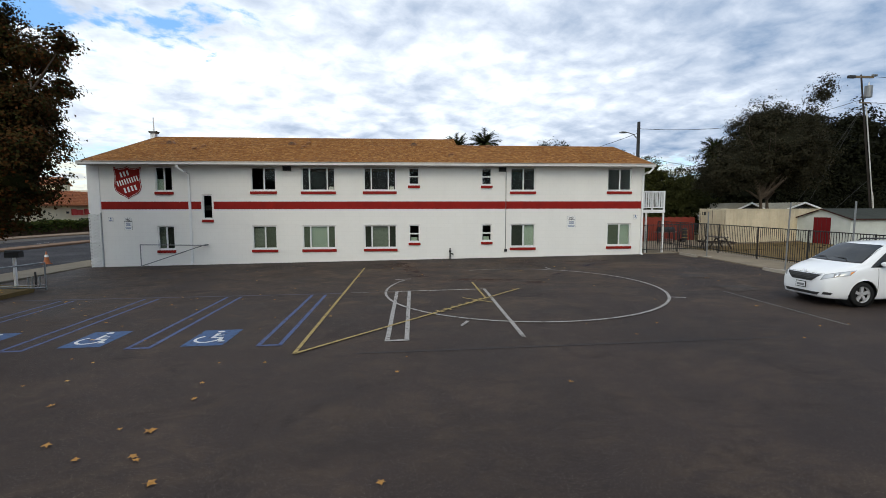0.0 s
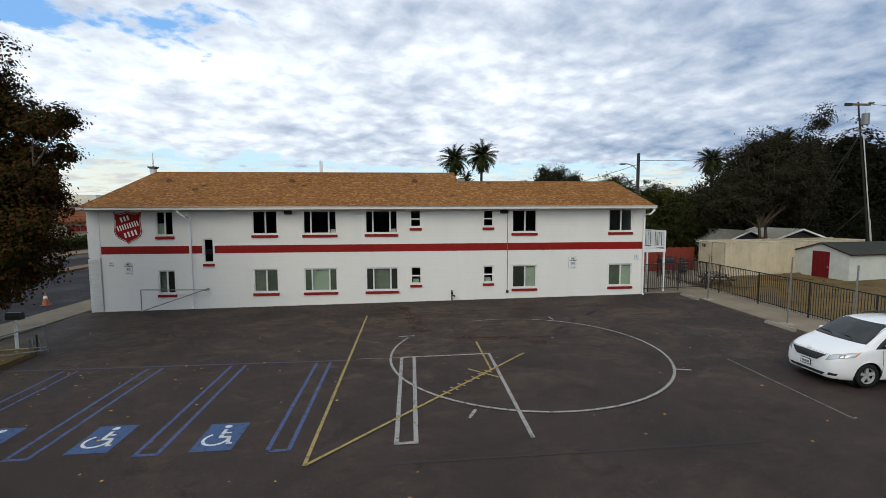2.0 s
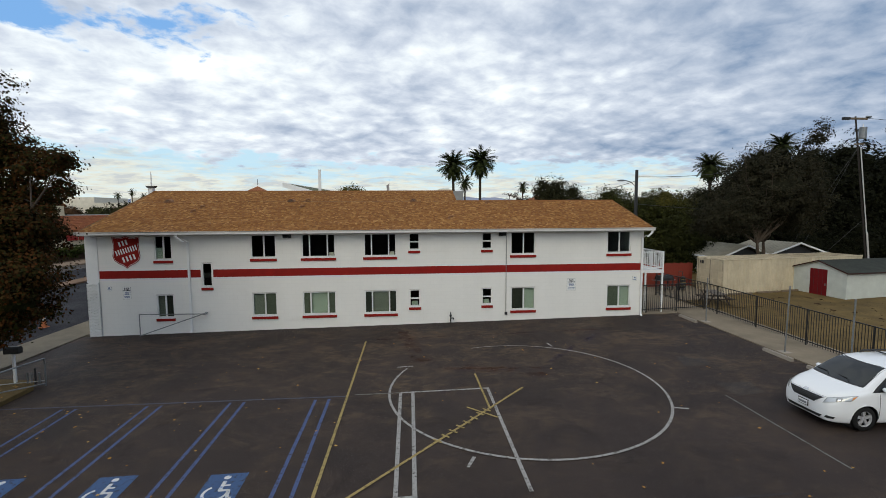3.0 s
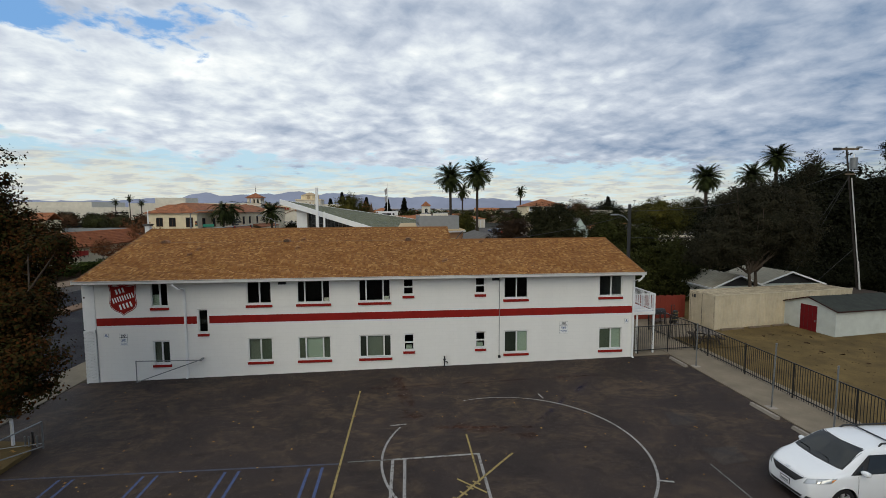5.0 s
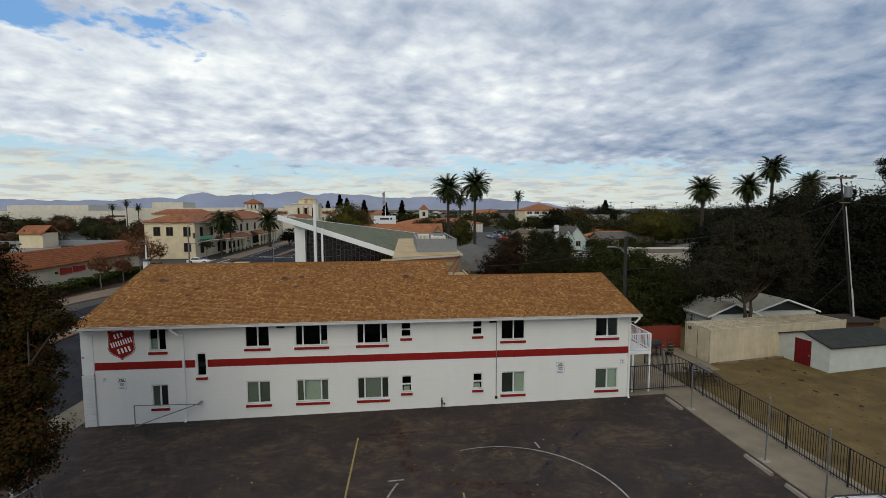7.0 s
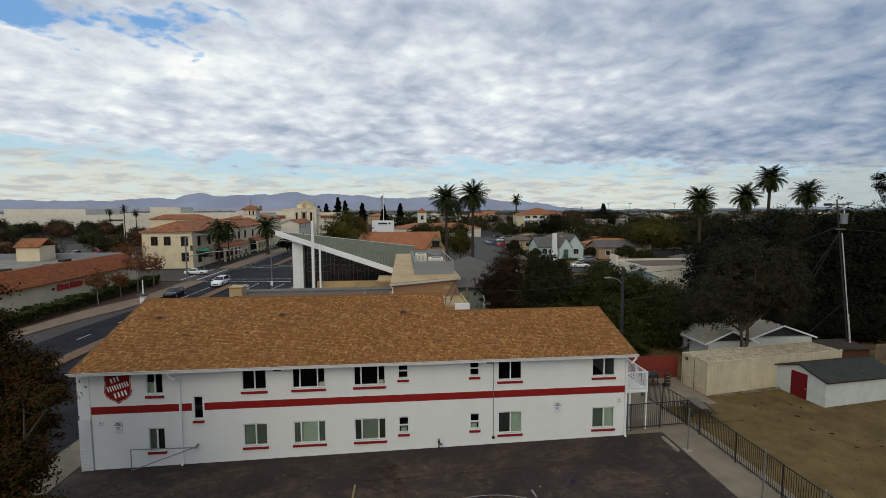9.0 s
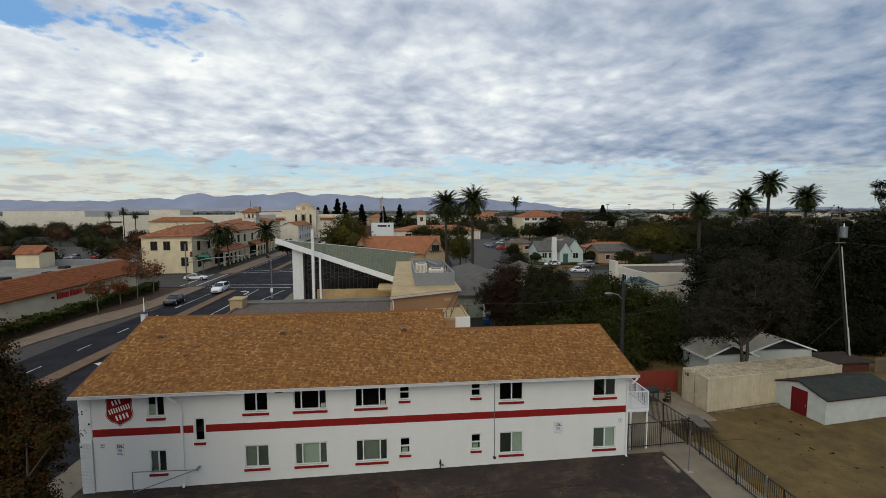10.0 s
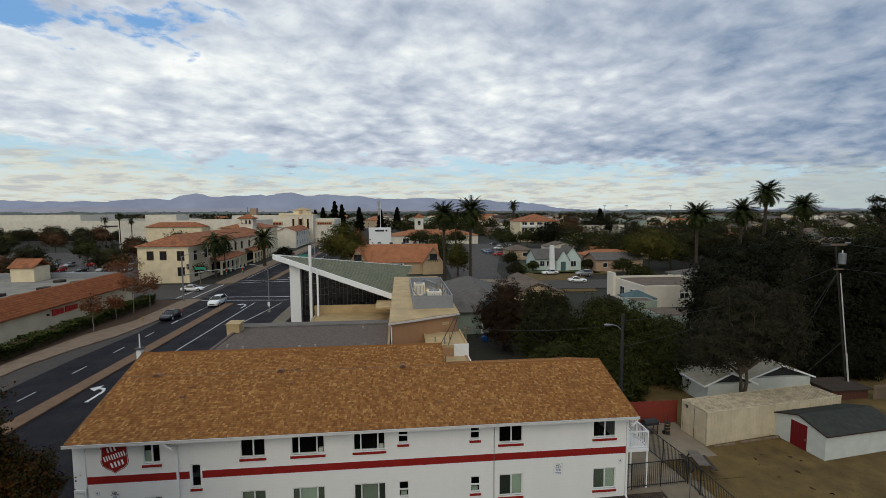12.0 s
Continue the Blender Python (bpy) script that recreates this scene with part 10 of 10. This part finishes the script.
def range_of(name, y, x0, x1, bumps, floor, base, fade, rough, material, label, seed, n=420, teeth=0.0):
    """A ridge line: smooth bumps (x, height, width) with small spurs."""
    bm = bm_new()
    rows = []
    for i in range(n + 1):
        x = x0 + (x1 - x0) * i / n
        h = floor
        h += base * (1 - 1 / (1 + math.exp(-(x - fade) / 170)))
        for bx, bh, bwid in bumps:
            h += bh * math.exp(-((x - bx) / bwid) ** 2)
        h += rough * (noise.noise(Vector((x * 0.006, seed, 0))) + 0.5 * noise.noise(Vector((x * 0.02, seed, 3.0))))
        h += teeth * max(0.0, noise.noise(Vector((x * 0.045, seed, 9.0)))) + teeth * 0.6 * max(0.0, noise.noise(Vector((x * 0.15, seed, 4.0))))
        rows.append([bm.verts.new((x, y + 260 * (1 - j / 5) * -1 + 60 * noise.noise(Vector((x * 0.008, j * 0.7, seed))), -8 + (h + 8) * (j / 5) ** 0.85)) for j in range(6)])
    for a, b in zip(rows, rows[1:]):
        for j in range(5):
            bm.faces.new((a[j], b[j], b[j + 1], a[j + 1]))
    solid(name, bm, material, label, "hills", "structure", smooth=True)


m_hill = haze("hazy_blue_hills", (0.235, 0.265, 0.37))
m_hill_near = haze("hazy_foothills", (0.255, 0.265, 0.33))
Y1 = 3900
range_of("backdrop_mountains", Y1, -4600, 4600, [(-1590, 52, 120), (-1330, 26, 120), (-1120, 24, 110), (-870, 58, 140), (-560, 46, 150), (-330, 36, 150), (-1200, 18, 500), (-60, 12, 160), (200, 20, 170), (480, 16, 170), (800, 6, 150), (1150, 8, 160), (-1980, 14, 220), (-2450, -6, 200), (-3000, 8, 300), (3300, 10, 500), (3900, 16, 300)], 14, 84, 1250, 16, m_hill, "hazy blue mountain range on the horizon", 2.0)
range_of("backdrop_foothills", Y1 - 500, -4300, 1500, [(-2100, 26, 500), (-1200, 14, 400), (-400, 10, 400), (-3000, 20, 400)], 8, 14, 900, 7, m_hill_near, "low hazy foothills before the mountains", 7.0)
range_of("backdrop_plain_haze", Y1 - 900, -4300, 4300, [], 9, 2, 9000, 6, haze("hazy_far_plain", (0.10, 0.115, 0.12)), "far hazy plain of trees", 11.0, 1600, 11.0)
